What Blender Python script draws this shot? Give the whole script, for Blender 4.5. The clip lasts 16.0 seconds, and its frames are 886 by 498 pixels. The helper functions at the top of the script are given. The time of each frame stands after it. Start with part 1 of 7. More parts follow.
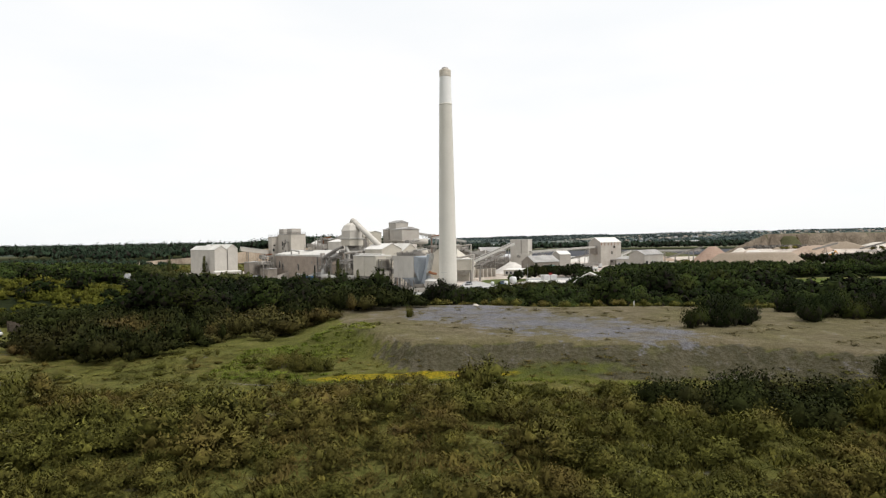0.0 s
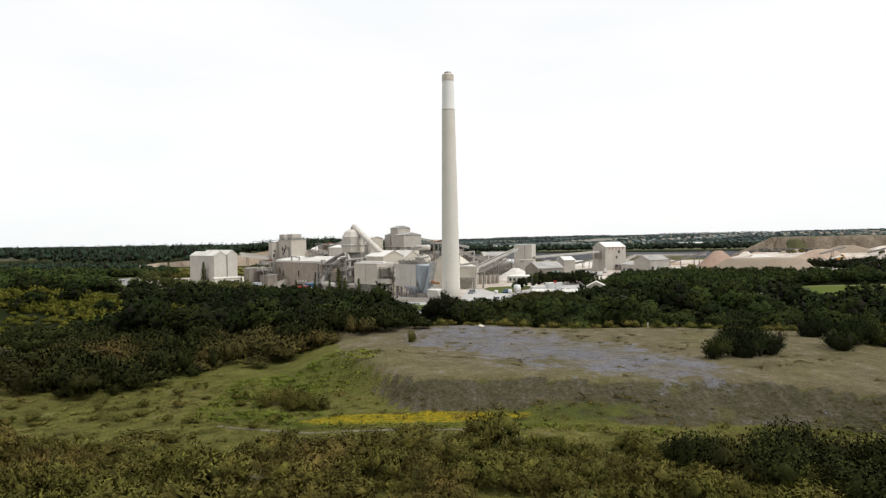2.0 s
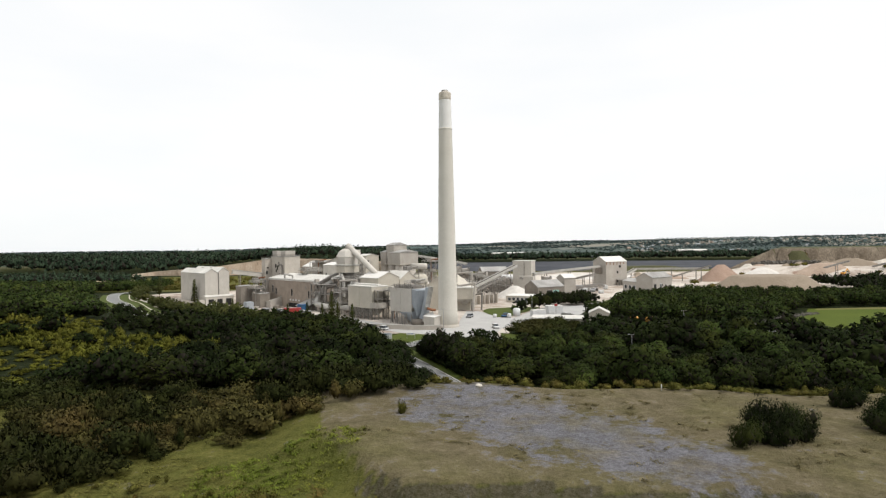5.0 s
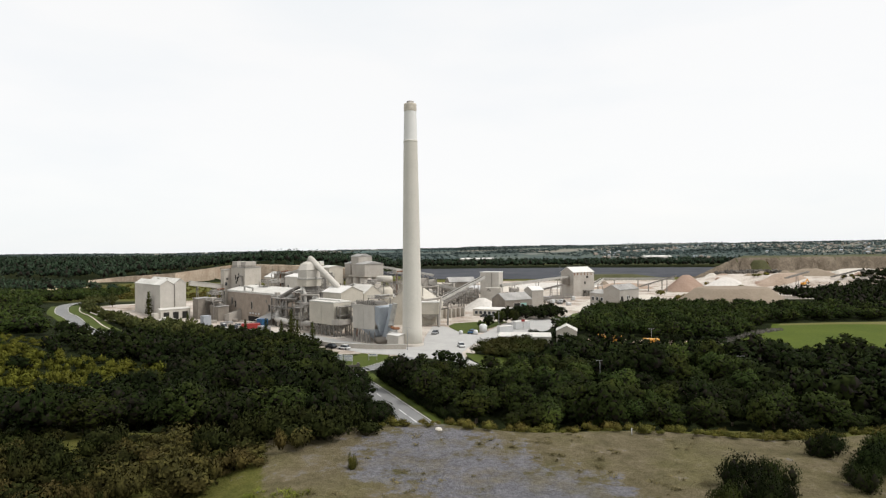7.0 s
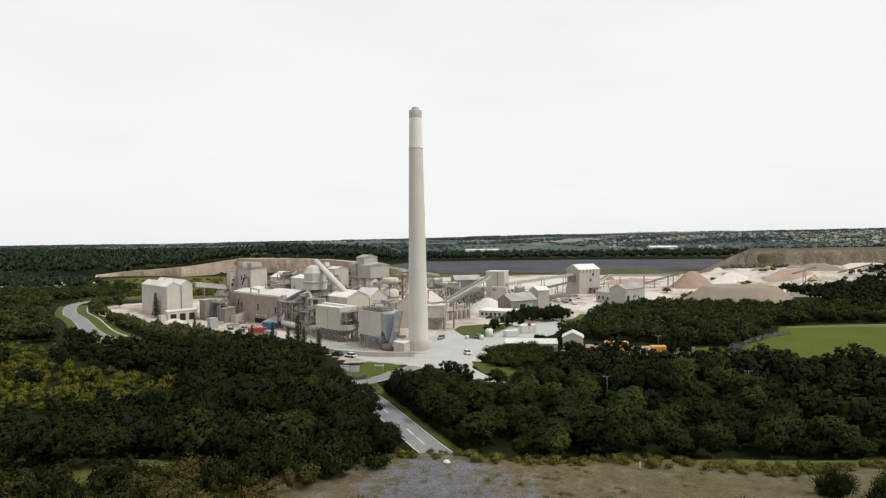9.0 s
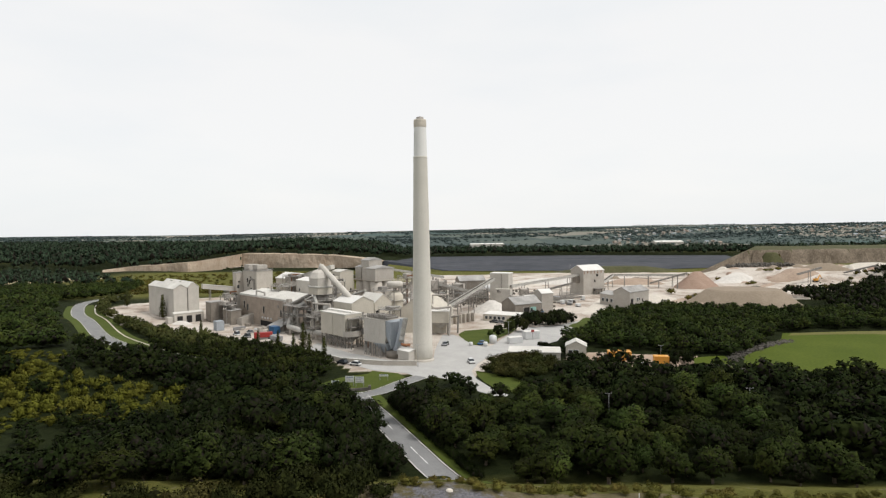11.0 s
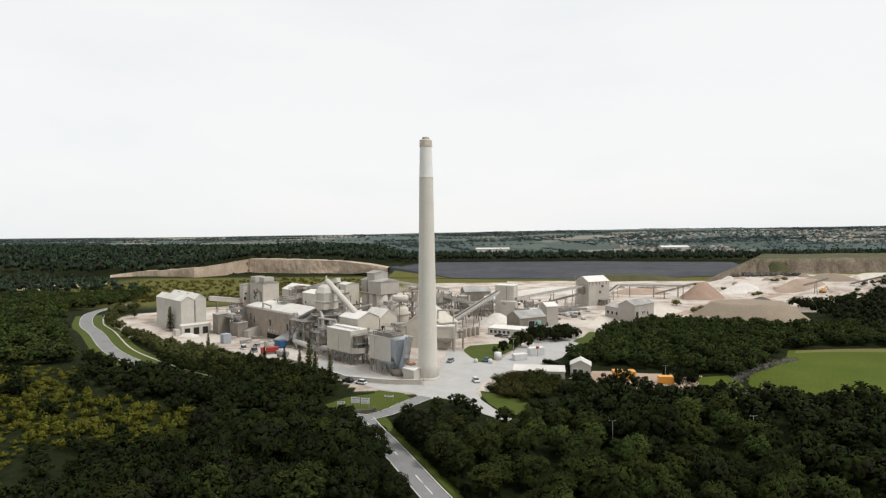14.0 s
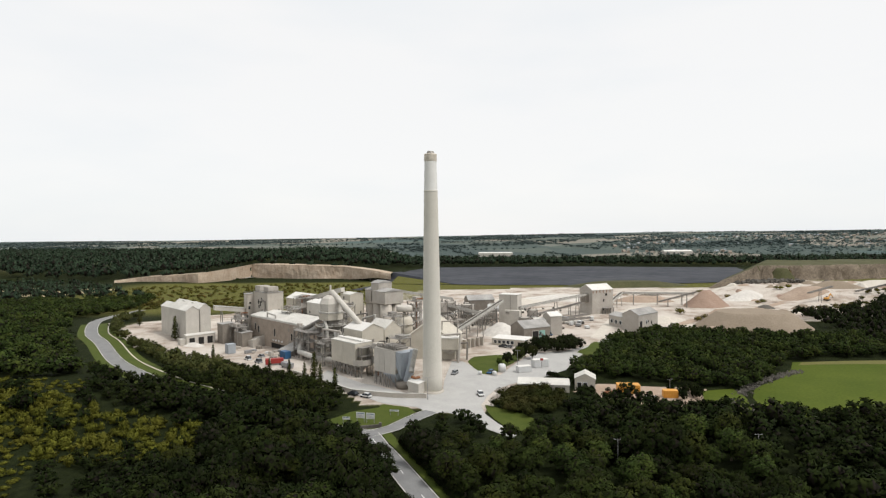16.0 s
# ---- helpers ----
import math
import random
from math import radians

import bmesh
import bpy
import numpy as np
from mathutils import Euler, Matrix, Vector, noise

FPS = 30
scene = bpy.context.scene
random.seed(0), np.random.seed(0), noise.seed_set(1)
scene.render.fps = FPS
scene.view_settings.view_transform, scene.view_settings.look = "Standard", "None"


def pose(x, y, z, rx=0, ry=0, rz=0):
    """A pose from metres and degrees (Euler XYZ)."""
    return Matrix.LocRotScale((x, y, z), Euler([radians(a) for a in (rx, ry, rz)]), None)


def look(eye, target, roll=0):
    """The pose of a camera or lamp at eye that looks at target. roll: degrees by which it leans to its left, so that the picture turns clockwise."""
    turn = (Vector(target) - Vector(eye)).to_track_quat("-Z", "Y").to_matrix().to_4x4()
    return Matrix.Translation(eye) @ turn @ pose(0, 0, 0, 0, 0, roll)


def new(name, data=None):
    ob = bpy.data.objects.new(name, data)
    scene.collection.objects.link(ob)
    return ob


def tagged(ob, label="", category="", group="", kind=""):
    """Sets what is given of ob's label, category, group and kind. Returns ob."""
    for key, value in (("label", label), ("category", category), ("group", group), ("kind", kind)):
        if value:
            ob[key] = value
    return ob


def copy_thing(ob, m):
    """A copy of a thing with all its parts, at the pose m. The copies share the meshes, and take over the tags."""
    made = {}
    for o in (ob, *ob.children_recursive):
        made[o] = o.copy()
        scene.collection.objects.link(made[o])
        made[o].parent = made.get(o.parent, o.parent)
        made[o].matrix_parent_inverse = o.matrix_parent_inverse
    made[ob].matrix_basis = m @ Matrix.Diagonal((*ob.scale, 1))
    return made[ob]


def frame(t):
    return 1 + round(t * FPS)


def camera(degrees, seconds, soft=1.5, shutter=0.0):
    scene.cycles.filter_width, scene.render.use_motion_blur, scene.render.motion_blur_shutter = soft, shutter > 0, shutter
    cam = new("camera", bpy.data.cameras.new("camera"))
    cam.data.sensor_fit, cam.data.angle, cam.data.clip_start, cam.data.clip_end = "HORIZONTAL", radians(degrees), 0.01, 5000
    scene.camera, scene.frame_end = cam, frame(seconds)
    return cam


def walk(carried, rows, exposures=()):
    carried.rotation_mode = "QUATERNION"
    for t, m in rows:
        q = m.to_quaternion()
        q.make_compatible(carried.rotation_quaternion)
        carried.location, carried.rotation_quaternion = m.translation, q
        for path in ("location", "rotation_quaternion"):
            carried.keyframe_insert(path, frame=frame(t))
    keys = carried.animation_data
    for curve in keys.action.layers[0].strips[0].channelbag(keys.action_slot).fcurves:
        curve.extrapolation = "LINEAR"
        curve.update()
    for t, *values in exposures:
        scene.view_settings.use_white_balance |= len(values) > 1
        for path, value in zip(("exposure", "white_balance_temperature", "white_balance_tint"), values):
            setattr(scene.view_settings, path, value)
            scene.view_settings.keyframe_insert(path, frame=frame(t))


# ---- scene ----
from mathutils.bvhtree import BVHTree


# ================= camera =================
cam = camera(73.63, 16.0, soft=1.25)
# seconds, x, y, z, yaw, pitch, roll
PATH = [
    (0, 3.10, -239.40, 19.82, 1.193, -0.712, -0.856),
    (0.5, 3.09, -238.30, 20.40, 1.399, -0.729, -0.890),
    (1, 2.98, -236.96, 21.10, 1.427, -0.695, -0.887),
    (1.5, 2.86, -235.51, 21.98, 1.409, -0.690, -0.864),
    (2, 2.75, -234.09, 22.92, 1.390, -0.664, -0.883),
    (2.5, 2.68, -232.61, 24.10, 1.386, -0.671, -0.886),
    (3, 2.68, -231.13, 25.34, 1.399, -0.652, -0.878),
    (3.5, 2.71, -229.75, 26.76, 1.392, -0.685, -0.836),
    (4, 2.72, -228.37, 28.33, 1.370, -0.666, -0.844),
    (6.3, 4.60, -220.44, 33.69, -0.199, 0.099, -0.644),
    (6.5, 4.75, -219.69, 34.19, -0.829, 0.079, -0.624),
    (7, 4.96, -218.37, 35.40, -1.744, -0.016, -0.555),
    (7.5, 5.08, -217.52, 36.74, -1.555, -0.144, -0.646),
    (8, 5.00, -217.37, 38.27, -1.453, -0.327, -0.757),
    (8.5, 4.95, -217.58, 40.10, -1.358, -0.698, -0.806),
    (9, 4.68, -217.83, 42.20, -1.260, -1.121, -0.773),
    (11.5, 5.11, -219.24, 49.95, -0.654, -1.952, -0.609),
    (12, 5.23, -219.50, 51.12, -0.533, -1.941, -0.584),
    (12.5, 5.28, -219.70, 52.18, -0.441, -1.926, -0.574),
    (13, 5.22, -219.86, 53.32, -0.390, -1.902, -0.558),
    (13.5, 5.18, -220.04, 54.31, -0.313, -1.829, -0.543),
    (14, 5.07, -220.15, 55.19, -0.251, -1.746, -0.484),
    (14.5, 5.02, -220.27, 56.06, -0.184, -1.655, -0.450),
    (15, 4.99, -220.49, 56.89, -0.111, -1.517, -0.467),
    (15.5, 4.75, -220.55, 57.90, -0.034, -1.474, -0.452),
    (16, 4.39, -220.72, 59.20, 0.003, -1.473, -0.485),
]


def drone(x, y, z, yaw, pitch, roll):
    ya, pa = radians(yaw), radians(pitch)
    ahead = Vector((-math.sin(ya) * math.cos(pa), math.cos(ya) * math.cos(pa), math.sin(pa)))
    return look((x, y, z), Vector((x, y, z)) + ahead * 100.0, roll)


walk(cam, [(r[0], drone(*r[1:])) for r in PATH],
     exposures=((0, 0.0), (4.2, 0.0), (6.5, -0.04), (9, -0.14), (12, -0.14), (16, -0.12)))

# ================= world and sun =================
world = bpy.data.worlds.new("overcast_sky")
scene.world = world
world.use_nodes = True
wt = world.node_tree
wt.nodes.clear()
w_out = wt.nodes.new("ShaderNodeOutputWorld")
w_bg = wt.nodes.new("ShaderNodeBackground")
w_sky = wt.nodes.new("ShaderNodeTexSky")
w_sky.sky_type = 'NISHITA'
w_sky.sun_disc = False
SUN_EL, SUN_AZ = radians(58), radians(112)
w_sky.sun_elevation, w_sky.sun_rotation = SUN_EL, SUN_AZ
w_tc = wt.nodes.new("ShaderNodeTexCoord")
w_map = wt.nodes.new("ShaderNodeMapping")
w_map.inputs["Scale"].default_value = (1.0, 1.0, 3.5)
w_noise = wt.nodes.new("ShaderNodeTexNoise")
w_noise.inputs["Scale"].default_value = 1.6
w_noise.inputs["Detail"].default_value = 5.0
w_ramp = wt.nodes.new("ShaderNodeValToRGB")
w_ramp.color_ramp.elements[0].position = 0.35
w_ramp.color_ramp.elements[0].color = (9.9, 10.2, 10.4, 1)
w_ramp.color_ramp.elements[1].position = 0.6
w_ramp.color_ramp.elements[1].color = (10.9, 10.85, 10.75, 1)
w_mix = wt.nodes.new("ShaderNodeMix")
w_mix.data_type = 'RGBA'
w_mix.inputs["Factor"].default_value = 0.9
wt.links.new(w_tc.outputs["Generated"], w_map.inputs["Vector"])
wt.links.new(w_map.outputs["Vector"], w_noise.inputs["Vector"])
wt.links.new(w_noise.outputs["Fac"], w_ramp.inputs["Fac"])
wt.links.new(w_sky.outputs["Color"], w_mix.inputs["A"])
wt.links.new(w_ramp.outputs["Color"], w_mix.inputs["B"])
wt.links.new(w_mix.outputs["Result"], w_bg.inputs["Color"])
w_bg.inputs["Strength"].default_value = 0.1
wt.links.new(w_bg.outputs["Background"], w_out.inputs["Surface"])

sun_data = bpy.data.lights.new("sun", 'SUN')
sun_data.energy = 2.9
sun_data.angle = radians(12)
sun_data.color = (1.0, 0.965, 0.925)
sun = new("sun", sun_data)
sun_dir = Vector((math.sin(SUN_AZ) * math.cos(SUN_EL), math.cos(SUN_AZ) * math.cos(SUN_EL), math.sin(SUN_EL)))
sun.matrix_world = look(sun_dir * 300, (0, 0, 0))


# ================= materials =================
def nodes_of(name):
    m = bpy.data.materials.new(name)
    m.use_nodes = True
    t = m.node_tree
    return m, t, t.nodes["Principled BSDF"]


def noise_fac(t, scale, detail=4.0, rough=0.6, vec=None):
    n = t.nodes.new("ShaderNodeTexNoise")
    n.inputs["Scale"].default_value = scale
    n.inputs["Detail"].default_value = detail
    n.inputs["Roughness"].default_value = rough
    if vec is None:
        g = t.nodes.new("ShaderNodeNewGeometry")
        vec = g.outputs["Position"]
    t.links.new(vec, n.inputs["Vector"])
    return n.outputs["Fac"]


def ramp(t, fac, stops):
    r = t.nodes.new("ShaderNodeValToRGB")
    e = r.color_ramp.elements
    while len(e) < len(stops):
        e.new(0.5)
    for el, (p, c) in zip(e, stops):
        el.position = p
        el.color = (*c, 1) if len(c) == 3 else c
    t.links.new(fac, r.inputs["Fac"])
    return r.outputs["Color"]


def mix(t, fac, a, b, mode='MIX'):
    m = t.nodes.new("ShaderNodeMix")
    m.data_type = 'RGBA'
    m.blend_type = mode
    for sock, v in (("Factor", fac), ("A", a), ("B", b)):
        if isinstance(v, (int, float)):
            m.inputs[sock].default_value = v
        elif isinstance(v, tuple):
            m.inputs[sock].default_value = (*v, 1)
        else:
            t.links.new(v, m.inputs[sock])
    return m.outputs["Result"]


def math_node(t, op, a, b=0.0, clamp=False):
    m = t.nodes.new("ShaderNodeMath")
    m.operation = op
    m.use_clamp = clamp
    for i, v in enumerate((a, b)):
        if isinstance(v, (int, float)):
            m.inputs[i].default_value = v
        else:
            t.links.new(v, m.inputs[i])
    return m.outputs["Value"]


def bump(t, bsdf, fac, strength=0.4, dist=0.1):
    b = t.nodes.new("ShaderNodeBump")
    b.inputs["Strength"].default_value = strength
    b.inputs["Distance"].default_value = dist
    t.links.new(fac, b.inputs["Height"])
    t.links.new(b.outputs["Normal"], bsdf.inputs["Normal"])


def plain(name, c1, c2, scale=0.25, rough=0.85, fine=3.0, streak=0.0, metal=0.0, strength=0.3):
    """A surface of two tones in patches, with fine grain, and vertical streaks where wanted."""
    m, t, b = nodes_of(name)
    big = noise_fac(t, scale, 5)
    small = noise_fac(t, fine, 4)
    col = ramp(t, big, [(0.3, c1), (0.7, c2)])
    col = mix(t, 0.35, col, ramp(t, small, [(0.3, tuple(v * 0.7 for v in c1)), (0.7, tuple(min(1, v * 1.15) for v in c2))]))
    if streak:
        g = t.nodes.new("ShaderNodeNewGeometry")
        mp = t.nodes.new("ShaderNodeMapping")
        mp.inputs["Scale"].default_value = (1.2, 1.2, 0.06)
        t.links.new(g.outputs["Position"], mp.inputs["Vector"])
        s = noise_fac(t, 0.9, 5, 0.65, mp.outputs["Vector"])
        dark = tuple(v * (1 - streak) for v in c1)
        f = ramp(t, s, [(0.40, (0, 0, 0)), (0.80, (1, 1, 1))])
        col = mix(t, math_node(t, 'MULTIPLY', f, min(1.0, 0.12 + 2.4 * streak)), col, dark)
    t.links.new(col, b.inputs["Base Color"])
    b.inputs["Roughness"].default_value = rough
    b.inputs["Metallic"].default_value = metal
    b.inputs["Specular IOR Level"].default_value = 0.5 if rough < 0.7 else 0.08
    bump(t, b, small, strength, 0.05)
    return m


def leaf_material(name, dark, light, dry, spread=0.5, clumps=0.35):
    m, t, b = nodes_of(name)
    g = t.nodes.new("ShaderNodeNewGeometry")
    info = t.nodes.new("ShaderNodeObjectInfo")
    col = mix(t, math_node(t, 'ADD', math_node(t, 'MULTIPLY', g.outputs["Random Per Island"], 0.62), 0.19), dark, light)
    patch = noise_fac(t, 0.09, 3)
    col = mix(t, math_node(t, 'MULTIPLY', ramp(t, patch, [(0.45, (0, 0, 0)), (0.68, (1, 1, 1))]), spread), col, dry)
    # noise multiplies the leaf colour lighter and darker in clumps within each plant
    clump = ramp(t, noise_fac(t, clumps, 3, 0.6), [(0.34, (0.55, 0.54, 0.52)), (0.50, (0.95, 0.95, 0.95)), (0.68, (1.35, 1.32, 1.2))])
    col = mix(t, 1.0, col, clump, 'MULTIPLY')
    hue = t.nodes.new("ShaderNodeHueSaturation")
    t.links.new(col, hue.inputs["Color"])
    v = math_node(t, 'ADD', math_node(t, 'MULTIPLY', info.outputs["Random"], 0.6), 0.7)
    t.links.new(v, hue.inputs["Value"])
    t.links.new(hue.outputs["Color"], b.inputs["Base Color"])
    b.inputs["Roughness"].default_value = 0.75
    b.inputs["Specular IOR Level"].default_value = 0.03
    return m


M = {}
M["concrete"] = plain("pale_concrete", (0.37, 0.335, 0.29), (0.52, 0.478, 0.418), 0.12, streak=0.07)
M["chimney"] = plain("chimney_concrete", (0.575, 0.545, 0.480), (0.655, 0.625, 0.560), 0.10, streak=0.12)
M["chimney_top"] = plain("chimney_pale_band", (0.70, 0.69, 0.66), (0.75, 0.74, 0.71), 0.15, streak=0.05)
M["chimney_cap"] = plain("sooty_concrete", (0.4219, 0.3750, 0.3125), (0.7500, 0.6875, 0.5938), 0.5, streak=0.22)
M["clad"] = plain("dusty_grey_cladding", (0.335, 0.308, 0.272), (0.465, 0.432, 0.385), 0.15, streak=0.07)
M["clad_white"] = plain("dusty_white_cladding", (0.43, 0.40, 0.355), (0.56, 0.528, 0.475), 0.2, streak=0.07)
M["clad_cream"] = plain("cream_cladding", (0.425, 0.39, 0.325), (0.555, 0.515, 0.44), 0.2, streak=0.07)
M["clad_blue"] = plain("blue_grey_steel_sheet", (0.30, 0.33, 0.36), (0.38, 0.41, 0.44), 0.3, streak=0.25, rough=0.6)
M["clad_dark"] = plain("brown_grey_cladding", (0.16, 0.14, 0.118), (0.29, 0.26, 0.222), 0.2, streak=0.07)
M["brick"] = plain("dull_brown_brick", (0.24, 0.198, 0.16), (0.37, 0.312, 0.258), 0.3, streak=0.07)
M["roof"] = plain("dust_covered_roof", (0.4118, 0.3969, 0.3594), (0.6552, 0.6365, 0.5897), 0.1)
M["roof_grey"] = plain("grey_sheet_roof", (0.1934, 0.1879, 0.1773), (0.4316, 0.4186, 0.3956), 0.12)
M["roof_white"] = plain("white_sheet_roof", (0.5803, 0.5616, 0.5242), (0.6926, 0.6739, 0.6365), 0.2)
M["steel"] = plain("weathered_steel", (0.17, 0.155, 0.14), (0.30, 0.28, 0.25), 0.6, rough=0.6, metal=0.3)
M["steel_pale"] = plain("dusty_pale_steel", (0.2471, 0.2363, 0.2148), (0.5036, 0.4855, 0.4406), 0.5, rough=0.6)
M["dark"] = plain("dark_opening", (0.02, 0.02, 0.02), (0.035, 0.033, 0.03), 1.0)
M["rust"] = plain("rusty_orange_duct", (0.1980, 0.0780, 0.0360), (0.2520, 0.1320, 0.0780), 0.6, streak=0.17)
M["asphalt"] = plain("dusty_asphalt", (0.33, 0.325, 0.31), (0.43, 0.42, 0.40), 0.15)
M["road"] = plain("grey_road_asphalt", (0.165, 0.165, 0.165), (0.23, 0.23, 0.225), 0.2)
M["worn"] = plain("worn_earth_path", (0.11, 0.10, 0.07), (0.17, 0.155, 0.12), 0.5)
M["olive"] = plain("olive_scrubby_turf", (0.045, 0.048, 0.020), (0.095, 0.092, 0.046), 0.08, fine=0.8)
M["line"] = plain("white_road_paint", (0.60, 0.60, 0.58), (0.72, 0.72, 0.70), 0.8)
M["kerb"] = plain("concrete_kerb", (0.42, 0.41, 0.38), (0.52, 0.50, 0.47), 0.5)
M["dust"] = plain("pale_limestone_dust", (0.4784, 0.4472, 0.4056), (0.6240, 0.5980, 0.5512), 0.06, fine=0.5)
M["stone"] = plain("pale_crushed_stone", (0.450, 0.410, 0.351), (0.576, 0.531, 0.464), 0.08, fine=0.9, strength=0.8)
M["tan"] = plain("tan_gravel_heap", (0.215, 0.172, 0.126), (0.275, 0.226, 0.172), 0.1, fine=1.2, strength=0.6)
M["red_heap"] = plain("reddish_gravel_heap", (0.255, 0.172, 0.128), (0.335, 0.245, 0.19), 0.15, fine=1.2, strength=0.6)
M["rock"] = plain("quarry_rock_face", (0.33, 0.24, 0.165), (0.56, 0.47, 0.37), 0.05, fine=0.35, streak=0.25, strength=0.9)
M["rubble"] = plain("grey_rubble", (0.060, 0.054, 0.046), (0.150, 0.138, 0.120), 0.7, fine=2.0, strength=0.8)
M["earth"] = plain("bare_pink_earth", (0.27, 0.2, 0.15), (0.4, 0.315, 0.245), 0.1, fine=1.0)
M["bank"] = plain("eroded_tan_earth", (0.095, 0.074, 0.052), (0.25, 0.205, 0.155), 0.06, fine=0.35, streak=0.4, strength=0.9)
M["slate"] = plain("dark_slate_ground", (0.026, 0.029, 0.036), (0.078, 0.081, 0.090), 0.014, fine=0.06, strength=0.9)
M["field"] = plain("mown_green_field", (0.046, 0.068, 0.006), (0.078, 0.100, 0.012), 0.04, fine=1.0)
M["dry_field"] = plain("dry_olive_grass", (0.105, 0.105, 0.034), (0.165, 0.150, 0.056), 0.06, fine=1.2)
M["verge"] = plain("mown_grass_verge", (0.042, 0.062, 0.010), (0.074, 0.090, 0.018), 0.15, fine=2.0)
M["straw"] = plain("stubble_field", (0.3360, 0.2720, 0.1600), (0.4160, 0.3440, 0.2160), 0.03, fine=0.4)
# near-black core colour that holds the shade deep inside crowns
M["crown_shade"] = plain("crown_shade_core", (0.010, 0.008, 0.006), (0.020, 0.017, 0.012), 0.8)
M["bark"] = plain("grey_brown_bark", (0.10, 0.08, 0.06), (0.16, 0.13, 0.10), 1.5)
M["wood"] = plain("weathered_fence_wood", (0.07, 0.055, 0.042), (0.12, 0.098, 0.075), 1.5)
M["red"] = plain("red_paint", (0.2520, 0.0180, 0.0150), (0.3000, 0.0300, 0.0240), 0.8, rough=0.45)
M["blue"] = plain("blue_paint", (0.0165, 0.0715, 0.1650), (0.0275, 0.0990, 0.2035), 0.8, rough=0.5)
M["orange"] = plain("orange_paint", (0.56, 0.25, 0.025), (0.64, 0.31, 0.05), 0.8, rough=0.5)
M["teal"] = plain("pale_teal_sheet", (0.22, 0.40, 0.36), (0.30, 0.48, 0.43), 0.8)
M["white"] = plain("white_paint", (0.5355, 0.5355, 0.5278), (0.6120, 0.6120, 0.6043), 0.8, rough=0.5)
M["grey"] = plain("grey_paint", (0.20, 0.20, 0.20), (0.28, 0.28, 0.28), 0.8, rough=0.5)
# near-black fill: the shade inside bays, doorways and vents as a colour
M["tyre"] = plain("black_rubber", (0.02, 0.02, 0.02), (0.03, 0.03, 0.03), 1.0)
M["glass"] = plain("dark_window_glass", (0.03, 0.035, 0.04), (0.05, 0.055, 0.06), 1.0, rough=0.12, strength=0.0)
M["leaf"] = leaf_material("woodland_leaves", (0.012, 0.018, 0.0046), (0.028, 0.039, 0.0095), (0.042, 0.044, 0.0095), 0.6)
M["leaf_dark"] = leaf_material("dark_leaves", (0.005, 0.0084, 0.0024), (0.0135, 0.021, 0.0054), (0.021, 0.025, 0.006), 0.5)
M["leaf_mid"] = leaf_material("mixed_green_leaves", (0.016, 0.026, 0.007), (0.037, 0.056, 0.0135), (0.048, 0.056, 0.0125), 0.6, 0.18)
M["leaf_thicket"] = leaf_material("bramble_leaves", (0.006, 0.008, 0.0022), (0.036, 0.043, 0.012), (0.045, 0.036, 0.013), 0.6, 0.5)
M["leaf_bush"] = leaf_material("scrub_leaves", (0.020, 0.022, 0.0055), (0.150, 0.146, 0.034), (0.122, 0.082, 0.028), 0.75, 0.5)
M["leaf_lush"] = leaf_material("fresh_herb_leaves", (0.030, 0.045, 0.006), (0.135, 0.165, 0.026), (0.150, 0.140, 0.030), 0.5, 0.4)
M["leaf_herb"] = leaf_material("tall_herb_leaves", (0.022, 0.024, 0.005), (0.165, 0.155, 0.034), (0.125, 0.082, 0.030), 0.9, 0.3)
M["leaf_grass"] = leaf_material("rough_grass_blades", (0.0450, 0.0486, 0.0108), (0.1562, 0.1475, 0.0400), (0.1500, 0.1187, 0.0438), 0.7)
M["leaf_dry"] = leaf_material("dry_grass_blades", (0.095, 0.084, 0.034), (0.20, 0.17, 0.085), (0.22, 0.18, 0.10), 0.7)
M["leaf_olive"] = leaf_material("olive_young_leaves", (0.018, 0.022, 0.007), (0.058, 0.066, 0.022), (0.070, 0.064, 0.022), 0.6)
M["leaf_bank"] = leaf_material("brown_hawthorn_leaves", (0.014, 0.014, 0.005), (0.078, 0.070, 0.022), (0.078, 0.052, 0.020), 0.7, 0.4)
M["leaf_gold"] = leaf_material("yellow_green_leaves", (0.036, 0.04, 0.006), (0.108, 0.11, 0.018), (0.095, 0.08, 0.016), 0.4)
# blue raised in these greens to paint in the haze of distance
M["leaf_far"] = leaf_material("hazed_distant_woodland", (0.0078, 0.0157, 0.0091), (0.0358, 0.0568, 0.0338), (0.0438, 0.0597, 0.0358), 0.5)
# pale blue-grey leaf tones with far-off haze mixed into the colour
M["leaf_haze"] = leaf_material("hazy_far_copses", (0.060, 0.085, 0.085), (0.095, 0.125, 0.120), (0.11, 0.135, 0.125), 0.5)
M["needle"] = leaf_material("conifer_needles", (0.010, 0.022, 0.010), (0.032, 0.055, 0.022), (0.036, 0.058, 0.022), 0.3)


# ================= ground =================
def smooth(a, b, v):
    k = min(1.0, max(0.0, (v - a) / (b - a)))
    return k * k * (3 - 2 * k)


def lip_y(x):
    """The front edge of the spoil plateau."""
    return -166.5 - 2.0 * smooth(5, 30, x) - 6.5 * smooth(28, 50, x) + 14 * smooth(0, -14, x) + 1.0 * math.sin(x * 0.23)


def back_y(x):
    return -126.5 - 4.0 * smooth(0, 30, x) - 5.0 * smooth(25, 60, x) + 1.2 * math.sin(x * 0.17 + 1)


